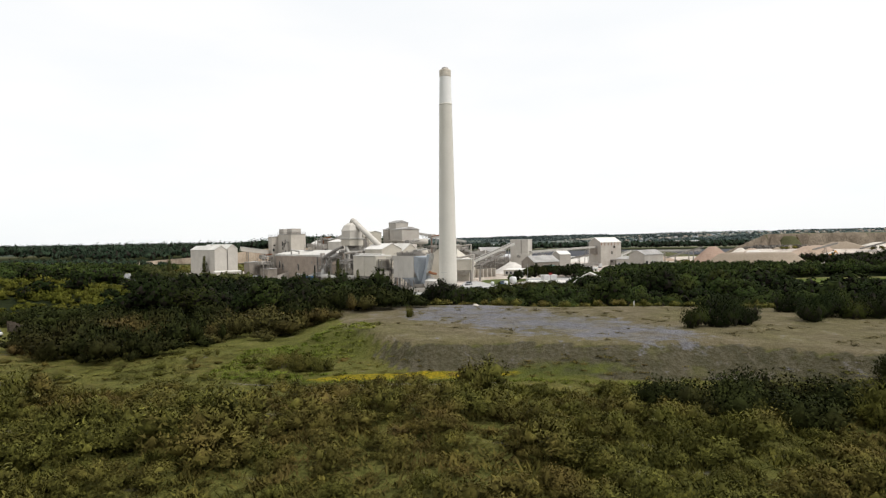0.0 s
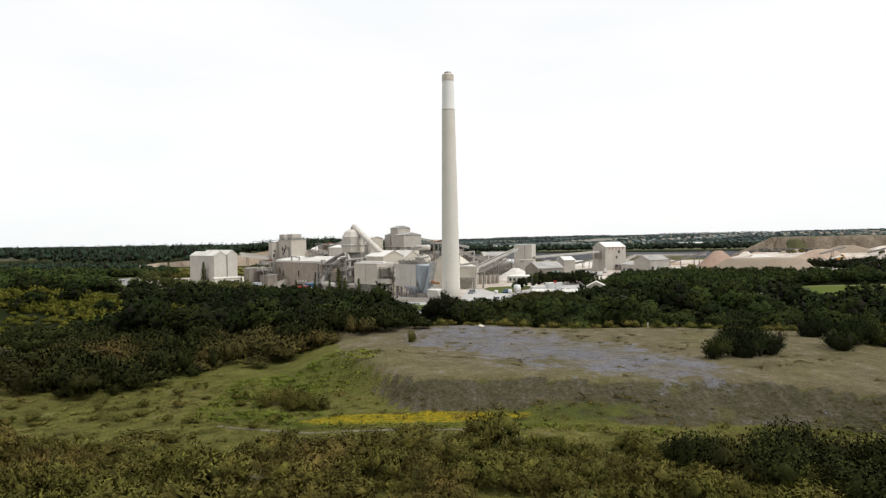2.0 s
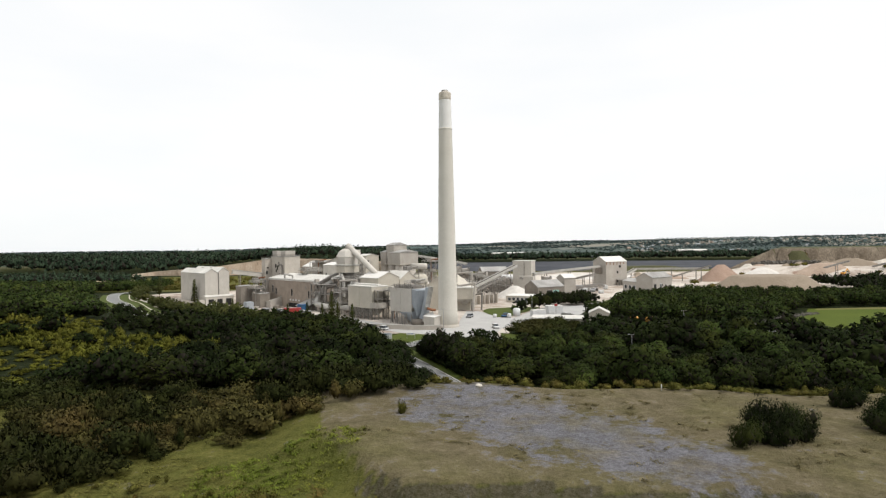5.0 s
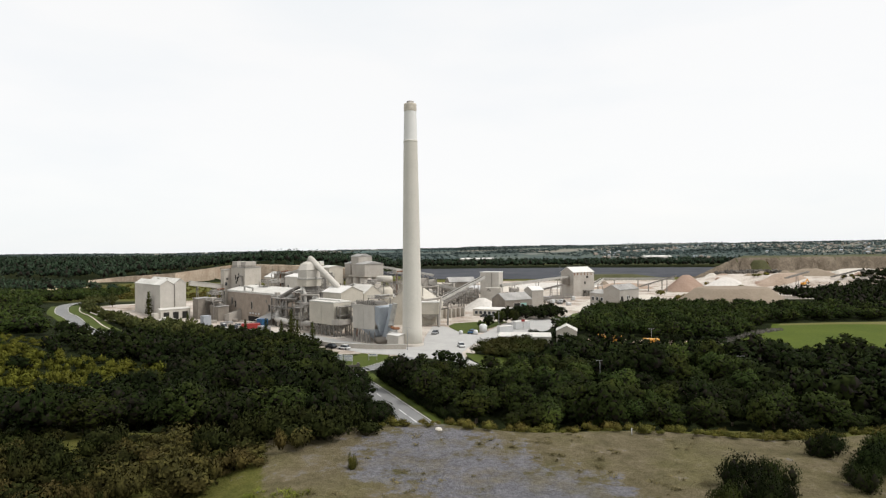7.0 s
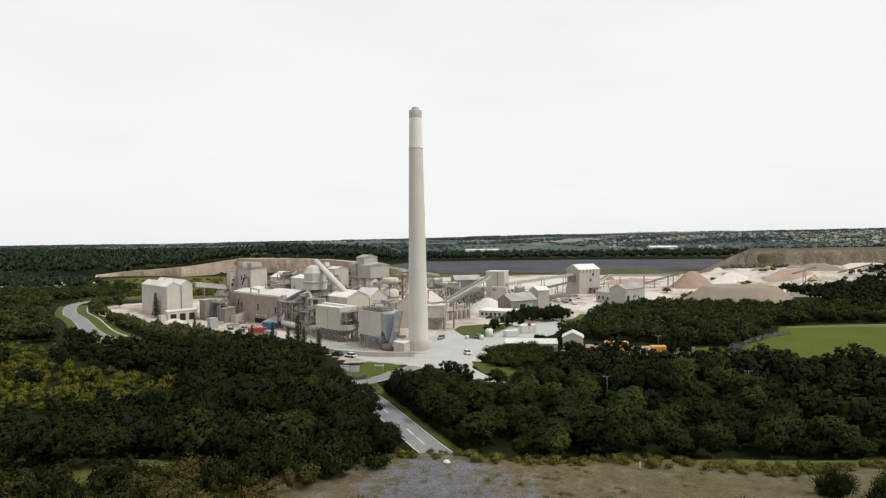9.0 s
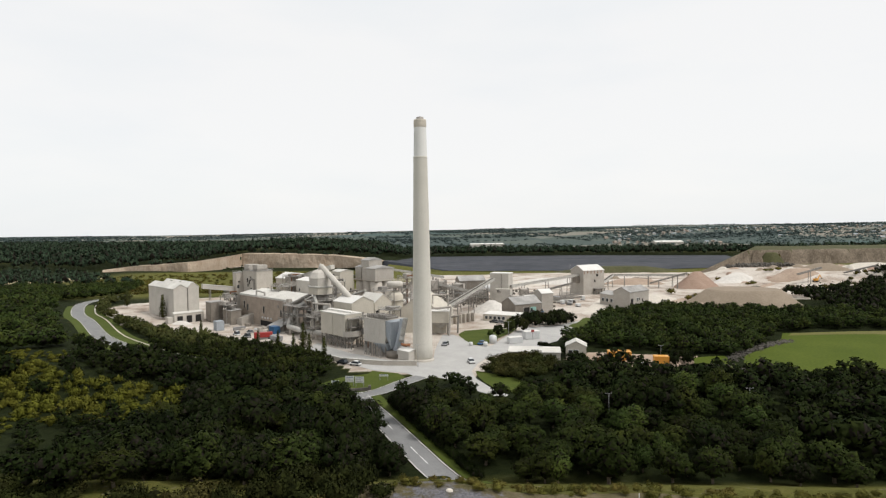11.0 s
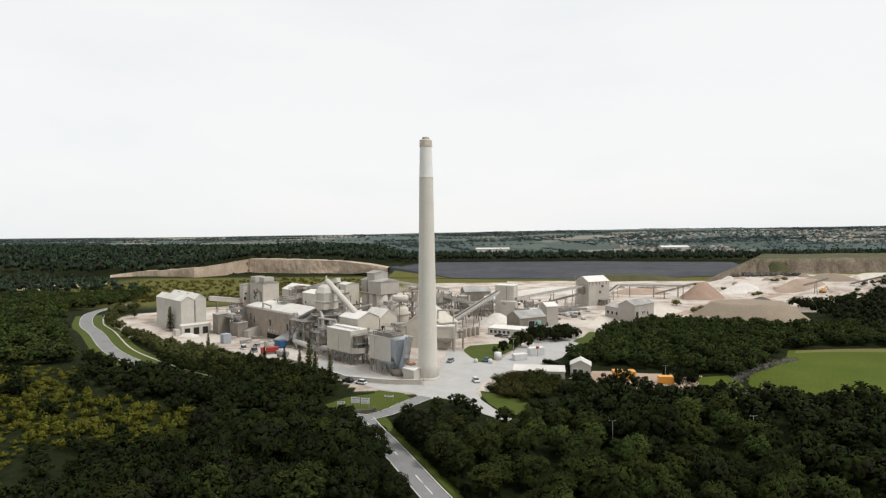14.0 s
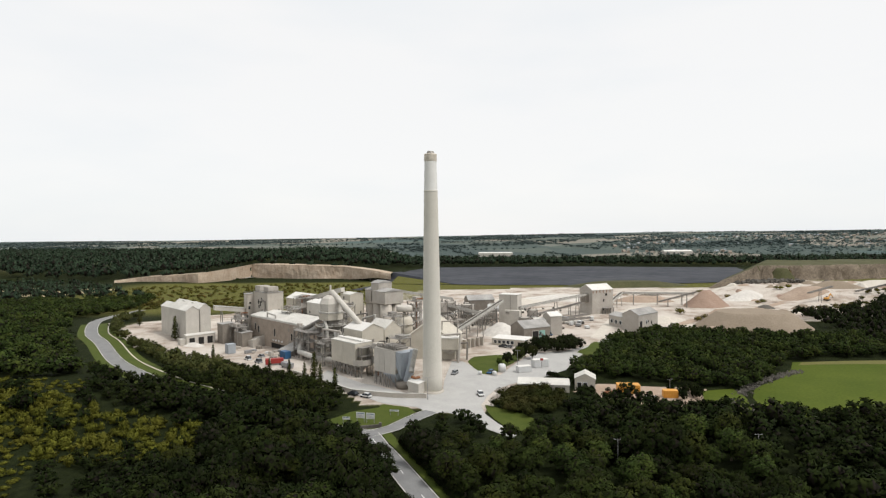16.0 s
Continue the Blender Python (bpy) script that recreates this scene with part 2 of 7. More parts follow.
def plateau(x, y):
    """1 on top of the spoil plateau, falling to 0 down its slopes."""
    foot = lip_y(x) - 4.5 - 3.5 * smooth(0, 15, x)
    front = min(1.0, max(0.0, (y - foot) / (lip_y(x) - foot))) ** 1.35
    left = smooth(-24, -11, x + 0.25 * (y + 150))
    back = smooth(back_y(x) + 12, back_y(x), y)
    right = smooth(150, 120, x)
    return front * left * back * right


RIM = ((-620, 620, -8), (-474, 642, -6), (-449, 662, -3), (-382, 652, 1), (-347, 632, 4), (-320, 664, 8), (-300, 722, 12), (-246, 706, 12), (-201, 697, 11), (-148, 690, 9), (-98, 640, 6), (-60, 600, 2))


def rim(x):
    """The line and level of the quarry's far edge."""
    for (x0, y0, z0), (x1, y1, z1) in zip(RIM, RIM[1:]):
        if x <= x1:
            k = max(0.0, (x - x0) / (x1 - x0))
            return y0 + (y1 - y0) * k, z0 + (z1 - z0) * k
    return RIM[-1][1], RIM[-1][2]


def height(x, y):
    p = plateau(x, y)
    low = 4.5 * smooth(-104, -120, y + 0.06 * x) * smooth(170, 120, abs(x))
    h = low + (7.5 - low) * p
    n = noise.noise(Vector((x * 0.05, y * 0.05, 0.3)))
    wild = smooth(-108, -125, y) * (1 - 0.8 * p)
    h += wild * (0.7 * n + 0.25 * noise.noise(Vector((x * 0.21, y * 0.21, 2.3))))
    h += p * smooth(0.999, 0.5, p) * 0.5 * noise.noise(Vector((x * 0.45, y * 0.2, 5.0)))
    # a mound with scrub on the near side
    h += 1.2 * smooth(-176, -190, y) * smooth(60, 20, abs(x + 10))
    # low hillside west of the wood
    h += 7 * math.exp(-(((x + 165) / 40) ** 2 + ((y + 20) / 42) ** 2))
    # yard dips to the kiln hall
    h -= 3.0 * math.exp(-(((x + 110) / 40) ** 2 + ((y - 95) / 35) ** 2))
    # quarry floor behind the works, up to the foot of its far wall
    far = smooth(190, 420, y + 0.25 * abs(x + 60)) * smooth(60, -90, x)
    edge_y, edge_z = rim(x)
    behind = smooth(edge_y + 12, edge_y + 28, y) if x < -60 else 1.0
    h -= 9 * far * (1 - behind)
    if x < -60:
        h += edge_z * behind * smooth(1400, 900, y) * smooth(-700, -520, x)
    # rolling country
    r = math.hypot(x, y)
    if r > 650:
        k = smooth(650, 4600, r)
        ang = x / max(r, 1)
        crest = 20 + 40 * smooth(-0.55, 0.55, ang)
        if y < 0:
            crest = 30
        h += k * crest + smooth(700, 1700, r) * 9 * noise.noise(Vector((x * 0.0011, y * 0.0011, 7.0))) * (1 - 0.6 * k)
    # wooded rise on the far side of the quarry
    h += 12 * math.exp(-(((x + 520) / 330) ** 2 + ((y - 1120) / 260) ** 2))
    h += 7 * math.exp(-(((x + 480) / 160) ** 2 + ((y - 250) / 200) ** 2))
    # pale bench and high bank on the east side of the quarry
    h += 8 * smooth(1.1, 0.85, math.hypot((x - 470) / 210, (y - 330) / 95))
    return h


def steps(spans):
    out = []
    for a, b, s in spans:
        n = max(1, round((b - a) / s))
        out += [a + (b - a) * i / n for i in range(n)]
    return out + [spans[-1][1]]


GX = steps([(-4900, -1500, 200), (-1500, -600, 60), (-600, -170, 14), (-170, -75, 4), (-75, 95, 1.4), (95, 170, 4), (170, 750, 14), (750, 1600, 60), (1600, 4900, 200)])
GY = steps([(-4900, -800, 300), (-800, -260, 40), (-260, -212, 4), (-212, -108, 1.4), (-108, 60, 5), (60, 580, 14), (580, 760, 7), (760, 900, 14), (900, 1800, 45), (1800, 4900, 160)])


def zones(x, y):
    """gravel, lush grass, flowers, dry grass of the spoil tip."""
    p = plateau(x, y)
    n = noise.noise(Vector((x * 0.06, y * 0.06, 9.0)))
    k = min(1.0, max(0.0, ((x - 5) * 22 + (y + 137) * -25) / (22 ** 2 + 25 ** 2)))
    dist = math.hypot(x - 5 - 22 * k, y + 137 + 25 * k)
    gravel = smooth(2.1, 0.15, dist / (9.5 - 3.0 * k) + 0.55 * n) * smooth(0.6, 0.95, p) * 0.95
    lush = smooth(1.4, 0.5, math.hypot((x + 15) / 9, (y + 158) / 9)) * 0.5
    lush = max(lush, 0.6 * smooth(1.2, 0.6, math.hypot((x - 1) / 26, (y + 173.5) / 3.4)))
    flower = smooth(1.25, 0.6, math.hypot((x + 3) / 11.5, (y + 172.6) / 2.2) + 0.3 * n)
    scar = (smooth(0.0, 0.12, p) * smooth(1.0, 0.9, p)) * smooth(-15, 0, x) * smooth(-150, -160, y)
    return gravel, lush, flower, scar


def ground_material():
    m, t, b = nodes_of("rough_ground")
    at = t.nodes.new("ShaderNodeAttribute")
    at.attribute_name = "zone"
    sep = t.nodes.new("ShaderNodeSeparateColor")
    t.links.new(at.outputs["Color"], sep.inputs["Color"])
    at2 = t.nodes.new("ShaderNodeAttribute")
    at2.attribute_name = "place"
    sep2 = t.nodes.new("ShaderNodeSeparateColor")
    t.links.new(at2.outputs["Color"], sep2.inputs["Color"])
    big, mid, fine = noise_fac(t, 0.03, 5), noise_fac(t, 0.35, 6, 0.7), noise_fac(t, 2.2, 5, 0.7)
    grass = ramp(t, mid, [(0.3, (0.036, 0.042, 0.009)), (0.5, (0.098, 0.102, 0.024)), (0.72, (0.165, 0.140, 0.046))])
    grass = mix(t, 0.35, grass, ramp(t, fine, [(0.3, (0.014, 0.020, 0.004)), (0.7, (0.185, 0.168, 0.052))]))
    dry = ramp(t, mid, [(0.3, (0.068, 0.060, 0.028)), (0.52, (0.134, 0.110, 0.064)), (0.72, (0.222, 0.184, 0.125))])
    dry = mix(t, 0.3, dry, ramp(t, fine, [(0.3, (0.045, 0.042, 0.02)), (0.7, (0.22, 0.185, 0.125))]))
    dry = mix(t, ramp(t, noise_fac(t, 0.09, 5, 0.7), [(0.42, (0, 0, 0)), (0.66, (0.75, 0.75, 0.75))]), dry, mix(t, 0.5, grass, dry))
    grav = ramp(t, mid, [(0.3, (0.085, 0.085, 0.104)), (0.7, (0.165, 0.165, 0.190))])
    grav = mix(t, 0.5, grav, ramp(t, fine, [(0.35, (0.05, 0.05, 0.060)), (0.68, (0.26, 0.26, 0.285))]))
    lush = ramp(t, mid, [(0.3, (0.030, 0.045, 0.008)), (0.7, (0.098, 0.105, 0.024))])
    flow = ramp(t, fine, [(0.36, (0.075, 0.085, 0.010)), (0.62, (0.30, 0.215, 0.012))])
    scar = ramp(t, mid, [(0.25, (0.018, 0.021, 0.006)), (0.5, (0.056, 0.046, 0.024)), (0.75, (0.112, 0.094, 0.062))])
    runs = t.nodes.new("ShaderNodeMapping")
    runs.inputs["Scale"].default_value = (0.9, 0.12, 0.15)
    pos = t.nodes.new("ShaderNodeNewGeometry")
    t.links.new(pos.outputs["Position"], runs.inputs["Vector"])
    rill = noise_fac(t, 1.0, 4, 0.6, runs.outputs["Vector"])
    scar = mix(t, 0.3, scar, ramp(t, rill, [(0.38, (0.022, 0.027, 0.006)), (0.55, (0.062, 0.050, 0.025)), (0.70, (0.17, 0.150, 0.118))]))
    scar = mix(t, 0.35, scar, ramp(t, fine, [(0.35, (0.026, 0.032, 0.010)), (0.7, (0.165, 0.150, 0.120))]))

    def edge(f, soft=0.5):
        v = math_node(t, 'ADD', f, math_node(t, 'MULTIPLY', math_node(t, 'SUBTRACT', mid, 0.5), soft * 2))
        return ramp(t, v, [(0.35, (0, 0, 0)), (0.65, (1, 1, 1))])

    top = at2.outputs["Alpha"]
    col = mix(t, edge(top, 0.35), grass, dry)
    slope_patch = ramp(t, noise_fac(t, 0.12, 4), [(0.34, (0.30, 0.30, 0.30)), (0.50, (1, 1, 1))])
    col = mix(t, mix(t, 1.0, edge(at.outputs["Alpha"], 0.7), slope_patch, 'MULTIPLY'), col, scar)
    col = mix(t, mix(t, 1.0, math_node(t, 'MULTIPLY', edge(sep.outputs["Red"], 1.6), 0.85), ramp(t, noise_fac(t, 0.16, 5, 0.65), [(0.34, (0.35, 0.35, 0.35)), (0.52, (1, 1, 1))]), 'MULTIPLY'), col, grav)
    col = mix(t, edge(sep.outputs["Green"], 0.5), col, lush)
    col = mix(t, edge(sep.outputs["Blue"], 0.6), col, flow)
    # distance: woods floor near-black with tree shade in its colour, fields, quarry dust
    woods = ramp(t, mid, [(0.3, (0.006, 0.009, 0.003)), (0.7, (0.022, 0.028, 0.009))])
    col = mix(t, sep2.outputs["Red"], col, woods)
    farm = t.nodes.new("ShaderNodeTexVoronoi")
    g = t.nodes.new("ShaderNodeNewGeometry")
    mp = t.nodes.new("ShaderNodeMapping")
    mp.inputs["Scale"].default_value = (0.0030, 0.0022, 0.0)
    mp.inputs["Rotation"].default_value = (0, 0, 0.35)
    t.links.new(g.outputs["Position"], mp.inputs["Vector"])
    t.links.new(mp.outputs["Vector"], farm.inputs["Vector"])
    farm.inputs["Scale"].default_value = 1.0
    s3 = t.nodes.new("ShaderNodeSeparateColor")
    t.links.new(farm.outputs["Color"], s3.inputs["Color"])
    # field tones shifted to blue-grey: distance haze painted into the palette
    hazy_fields = ramp(t, s3.outputs["Red"], [(0.0, (0.056, 0.076, 0.074)), (0.35, (0.078, 0.098, 0.086)), (0.58, (0.110, 0.124, 0.104)), (0.80, (0.25, 0.225, 0.185)), (0.9, (0.072, 0.102, 0.096))])
    col = mix(t, sep2.outputs["Blue"], col, hazy_fields)
    dust = ramp(t, noise_fac(t, 0.035, 8, 0.72), [(0.34, (0.17, 0.132, 0.10)), (0.43, (0.35, 0.292, 0.242)), (0.54, (0.51, 0.458, 0.40)), (0.8, (0.61, 0.575, 0.525))])
    col = mix(t, edge(sep2.outputs["Green"], 0.4), col, dust)
    t.links.new(col, b.inputs["Base Color"])
    b.inputs["Roughness"].default_value = 0.95
    b.inputs["Specular IOR Level"].default_value = 0.05
    bump(t, b, math_node(t, 'ADD', mid, fine), 0.9, 0.5)
    return m


YARD = [(-215, 150), (-190, 118), (-150, 92), (-110, 60), (-78, 38), (-50, 18), (-33, 0), (-24, -16), (-8, -22), (4, -26), (16, -30), (22, -18), (28, 0), (45, 20), (62, 45), (85, 92), (125, 130), (160, 135), (175, 118), (205, 150), (330, 190), (420, 240), (430, 330), (330, 400), (150, 420), (-20, 400), (-90, 300), (-180, 230)]


def inside(poly, x, y):
    c = False
    for (x1, y1), (x2, y2) in zip(poly, poly[1:] + poly[:1]):
        if (y1 > y) != (y2 > y) and x < (x2 - x1) * (y - y1) / (y2 - y1) + x1:
            c = not c
    return c


def make_ground():
    verts, z1, z2 = [], [], []
    for y in GY:
        for x in GX:
            verts.append((x, y, height(x, y)))
            g, l, f, s = zones(x, y) if -80 < x < 130 and -215 < y < -100 else (0, 0, 0, 0)
            z1.append((g, l, f, s))
            r = math.hypot(x, y)
            dustv = 0.0
            if -100 < y < 500 and -300 < x < 520:
                dustv = 1.0 if inside(YARD, x, y) else 0.0
                if y > 300 and x < 0:
                    dustv *= 0.45
            bench = smooth(1.1, 0.85, math.hypot((x - 470) / 210, (y - 330) / 95))
            bank = smooth(1.12, 0.86, math.hypot((x - 560) / 230, (y - 470) / 115))
            dustv = max(dustv, 0.62 * bench * (1 - bank))
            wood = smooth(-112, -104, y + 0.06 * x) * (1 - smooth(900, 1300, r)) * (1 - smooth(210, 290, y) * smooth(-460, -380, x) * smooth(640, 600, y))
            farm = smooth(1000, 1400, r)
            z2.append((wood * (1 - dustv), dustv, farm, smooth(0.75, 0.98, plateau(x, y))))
    nx = len(GX)
    faces = [(j * nx + i, j * nx + i + 1, (j + 1) * nx + i + 1, (j + 1) * nx + i) for j in range(len(GY) - 1) for i in range(nx - 1)]
    me = bpy.data.meshes.new("ground")
    me.from_pydata(verts, [], faces)
    for nm, vals in (("zone", z1), ("place", z2)):
        a = me.attributes.new(nm, 'FLOAT_COLOR', 'POINT')
        a.data.foreach_set("color", np.array(vals, dtype=np.float32).ravel())
    me.polygons.foreach_set("use_smooth", [True] * len(faces))
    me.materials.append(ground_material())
    ob = new("ground", me)
    tagged(ob, "rough grassy ground with a bare grey spoil tip and pale yard", "ground", kind="structure")
    return ob


ground = make_ground()


# ================= building helpers =================
def part(name, bm, material, parent=None, label=""):
    me = bpy.data.meshes.new(name)
    bm.normal_update()
    bm.to_mesh(me)
    bm.free()
    me.materials.append(M[material] if isinstance(material, str) else material)
    ob = new(name, me)
    if parent is not None:
        ob.parent = parent
    if label:
        ob["label"] = label
    return ob


def thing(name, m, label, category, group="", kind=""):
    ob = new(name)
    ob.empty_display_size = 0.5
    ob.matrix_world = m
    tagged(ob, label, category, group, kind)
    return ob


def add_box(bm, x0, y0, z0, x1, y1, z1, bevel=0.0):
    vs = [bm.verts.new(p) for p in ((x0, y0, z0), (x1, y0, z0), (x1, y1, z0), (x0, y1, z0), (x0, y0, z1), (x1, y0, z1), (x1, y1, z1), (x0, y1, z1))]
    fs = [bm.faces.new([vs[i] for i in q]) for q in ((0, 3, 2, 1), (4, 5, 6, 7), (0, 1, 5, 4), (1, 2, 6, 5), (2, 3, 7, 6), (3, 0, 4, 7))]
    if bevel:
        es = list({e for f in fs for e in f.edges})
        bmesh.ops.bevel(bm, geom=es, offset=bevel, segments=1, affect='EDGES')
    return vs


def box(x0, y0, z0, x1, y1, z1, bevel=0.06):
    bm = bmesh.new()
    add_box(bm, min(x0, x1), min(y0, y1), min(z0, z1), max(x0, x1), max(y0, y1), max(z0, z1), bevel)
    return bm


def add_prism(bm, ring0, ring1, caps=True):
    a = [bm.verts.new(p) for p in ring0]
    b = [bm.verts.new(p) for p in ring1]
    n = len(a)
    for i in range(n):
        bm.faces.new((a[i], a[(i + 1) % n], b[(i + 1) % n], b[i]))
    if caps:
        bm.faces.new(a[::-1])
        bm.faces.new(b)


def ring(x, y, z, r, n=16):
    return [(x + r * math.cos(2 * math.pi * i / n), y + r * math.sin(2 * math.pi * i / n), z) for i in range(n)]


def lathe(profile, n=24, x=0.0, y=0.0, smooth_it=True):
    """A closed turned body from (radius, z) pairs, bottom to top."""
    bm = bmesh.new()
    rows = [[bm.verts.new(p) for p in ring(x, y, z, r, n)] for r, z in profile]
    for a, b in zip(rows, rows[1:]):
        for i in range(n):
            f = bm.faces.new((a[i], a[(i + 1) % n], b[(i + 1) % n], b[i]))
            f.smooth = smooth_it
    bm.faces.new(rows[0][::-1])
    bm.faces.new(rows[-1])
    return bm


def add_tube(bm, p0, p1, r, n=8, r1=None):
    p0, p1 = Vector(p0), Vector(p1)
    d = (p1 - p0).normalized()
    s = d.orthogonal().normalized()
    u = d.cross(s)
    r1 = r if r1 is None else r1
    a = [p0 + (s * math.cos(2 * math.pi * i / n) + u * math.sin(2 * math.pi * i / n)) * r for i in range(n)]
    b = [p1 + (s * math.cos(2 * math.pi * i / n) + u * math.sin(2 * math.pi * i / n)) * r1 for i in range(n)]
    add_prism(bm, a, b)


def add_beam(bm, p0, p1, w, h=None):
    """A square bar from p0 to p1."""
    h = h or w
    p0, p1 = Vector(p0), Vector(p1)
    d = (p1 - p0).normalized()
    s = d.cross(Vector((0, 0, 1)))
    s = s.normalized() if s.length > 1e-3 else Vector((1, 0, 0))
    u = s.cross(d)
    c = [(-w / 2, -h / 2), (w / 2, -h / 2), (w / 2, h / 2), (-w / 2, h / 2)]
    add_prism(bm, [p0 + s * a + u * b for a, b in c], [p1 + s * a + u * b for a, b in c])


def beam(p0, p1, w, h=None):
    bm = bmesh.new()
    add_beam(bm, p0, p1, w, h)
    return bm


def tube(points, r, n=12):
    bm = bmesh.new()
    for a, b in zip(points, points[1:]):
        add_tube(bm, a, b, r, n)
    for p in points[1:-1]:
        bmesh.ops.create_uvsphere(bm, u_segments=n, v_segments=8, radius=r * 1.02, matrix=Matrix.Translation(p))
    return bm


PLANT = -46.4   # the works stand at this angle


def at_plant(a, b, z=0.0, turn=0.0):
    """A pose in the works' own grid: a along the front, b away from it."""
    c, s = math.cos(radians(PLANT)), math.sin(radians(PLANT))
    return pose(a * c - b * s, a * s + b * c, z, 0, 0, PLANT + turn)


def shed(name, label, m, w, d, h, ridge=0.0, wall="clad", roof="roof", along="x", plinth=-4.0, over=0.25, category="industrial building"):
    """A building with a gabled or nearly flat roof; local x along the front, y to the back, origin at the front corner."""
    ob = thing(name, m, label, category)
    bm = bmesh.new()
    if along == "x":
        prof = [(0, plinth), (d, plinth), (d, h), (d / 2, h + ridge), (0, h)] if ridge else [(0, plinth), (d, plinth), (d, h + 0.3), (0, h)]
        add_prism(bm, [(0, y, z) for y, z in prof][::-1], [(w, y, z) for y, z in prof][::-1])
    else:
        prof = [(0, plinth), (w, plinth), (w, h), (w / 2, h + ridge), (0, h)] if ridge else [(0, plinth), (w, plinth), (w, h), (0, h)]
        add_prism(bm, [(x, 0, z) for x, z in prof], [(x, d, z) for x, z in prof])
    bmesh.ops.recalc_face_normals(bm, faces=bm.faces)
    part("wall", bm, wall, ob)
    bm = bmesh.new()
    th = 0.25
    L = w if along == "x" else d
    S = d if along == "x" else w
    slopes = [((-over, h - over * 2 * ridge / S), (S / 2, h + ridge)), ((S / 2, h + ridge), (S + over, h - over * 2 * ridge / S))] if ridge else [((-over, h), (S + over, h + (0.3 if along == "x" else 0)))]
    for (s0, z0), (s1, z1) in slopes:
        q = [(s0, z0 + 0.02), (s1, z1 + 0.02), (s1, z1 + th), (s0, z0 + th)]
        if along == "x":
            add_prism(bm, [(-over, s, z) for s, z in q], [(L + over, s, z) for s, z in q])
        else:
            add_prism(bm, [(s, -over, z) for s, z in q], [(s, L + over, z) for s, z in q])
    bmesh.ops.recalc_face_normals(bm, faces=bm.faces)
    part("roof", bm, roof, ob)
    return ob


def opening(ob, name, x0, z0, x1, z1, face="front", off=0.0, material="dark", depth=0.12, frame_mat=None):
    """A door or window set in the front (y = off) or the right end (x = off) of a building."""
    if face == "front":
        bm = box(x0, off - depth, z0, x1, off + 0.1, z1, 0.02)
    else:
        bm = box(off - 0.1, x0, z0, off + depth, x1, z1, 0.02)
    p = part(name, bm, material, ob)
    if frame_mat:
        bm = bmesh.new()
        w = 0.18
        for a0, c0, a1, c1 in ((x0 - w, z0 - w, x0, z1 + w), (x1, z0 - w, x1 + w, z1 + w), (x0, z1, x1, z1 + w)):
            if face == "front":
                add_box(bm, a0, off - depth - 0.08, c0, a1, off + 0.1, c1)
            else:
                add_box(bm, off - 0.1, a0, c0, off + depth + 0.08, a1, c1)
        part("frame", bm, frame_mat, p)
    return p


# ================= flat ground pieces =================
def ragged(poly, amp=1.0, rounds=3, seed=1):
    rnd = random.Random(seed)
    pts = [Vector((x, y)) for x, y in poly]
    for k in range(rounds):
        out = []
        for a, b in zip(pts, pts[1:] + pts[:1]):
            m = (a + b) / 2
            nrm = Vector((-(b - a).y, (b - a).x))
            out += [a, m + nrm * rnd.uniform(-0.12, 0.12) * amp]
        pts = out
    return [(p.x, p.y) for p in pts]


def sheet(name, poly, material, label, category, lift=0.05, parent=None, kind="structure", z=None):
    """A thin layer that follows the ground under it."""
    bm = bmesh.new()
    vs = [bm.verts.new((x, y, 0)) for x, y in poly]
    es = [bm.edges.new((a, b)) for a, b in zip(vs, vs[1:] + vs[:1])]
    bmesh.ops.triangle_fill(bm, use_beauty=True, edges=es)
    bmesh.ops.recalc_face_normals(bm, faces=bm.faces)
    for f in bm.faces:
        if f.normal.z < 0:
            f.normal_flip()
    for v in bm.verts:
        v.co.z = (height(v.co.x, v.co.y) if z is None else z) + lift
    ob = part(name, bm, material, parent)
    if parent is None:
        tagged(ob, label, category, kind=kind)
    return ob


def ribbon(points, width, step=4.0, lift=0.08, shift=0.0):
    """A strip along a smooth line, lying on the ground."""
    pts = [Vector((x, y, 0)) for x, y in points]
    dense = []
    for i in range(len(pts) - 1):
        p0, p1, p2, p3 = pts[max(i - 1, 0)], pts[i], pts[i + 1], pts[min(i + 2, len(pts) - 1)]
        n = max(2, int((p2 - p1).length / step))
        for k in range(n):
            s = k / n
            dense.append(0.5 * ((2 * p1) + (p2 - p0) * s + (2 * p0 - 5 * p1 + 4 * p2 - p3) * s * s + (3 * p1 - p0 - 3 * p2 + p3) * s ** 3))
    dense.append(pts[-1])
    bm = bmesh.new()
    prev = None
    for i, p in enumerate(dense):
        d = dense[min(i + 1, len(dense) - 1)] - dense[max(i - 1, 0)]
        nrm = Vector((-d.y, d.x, 0)).normalized()
        row = []
        for s in (-0.5, 0.0, 0.5):
            q = p + nrm * (s * width + shift)
            row.append(bm.verts.new((q.x, q.y, height(q.x, q.y) + lift)))
        if prev:
            for k in range(2):
                bm.faces.new((prev[k], row[k], row[k + 1], prev[k + 1]))
        prev = row
    bmesh.ops.recalc_face_normals(bm, faces=bm.faces)
    for f in bm.faces:
        if f.normal.z < 0:
            f.normal_flip()
    return bm, dense


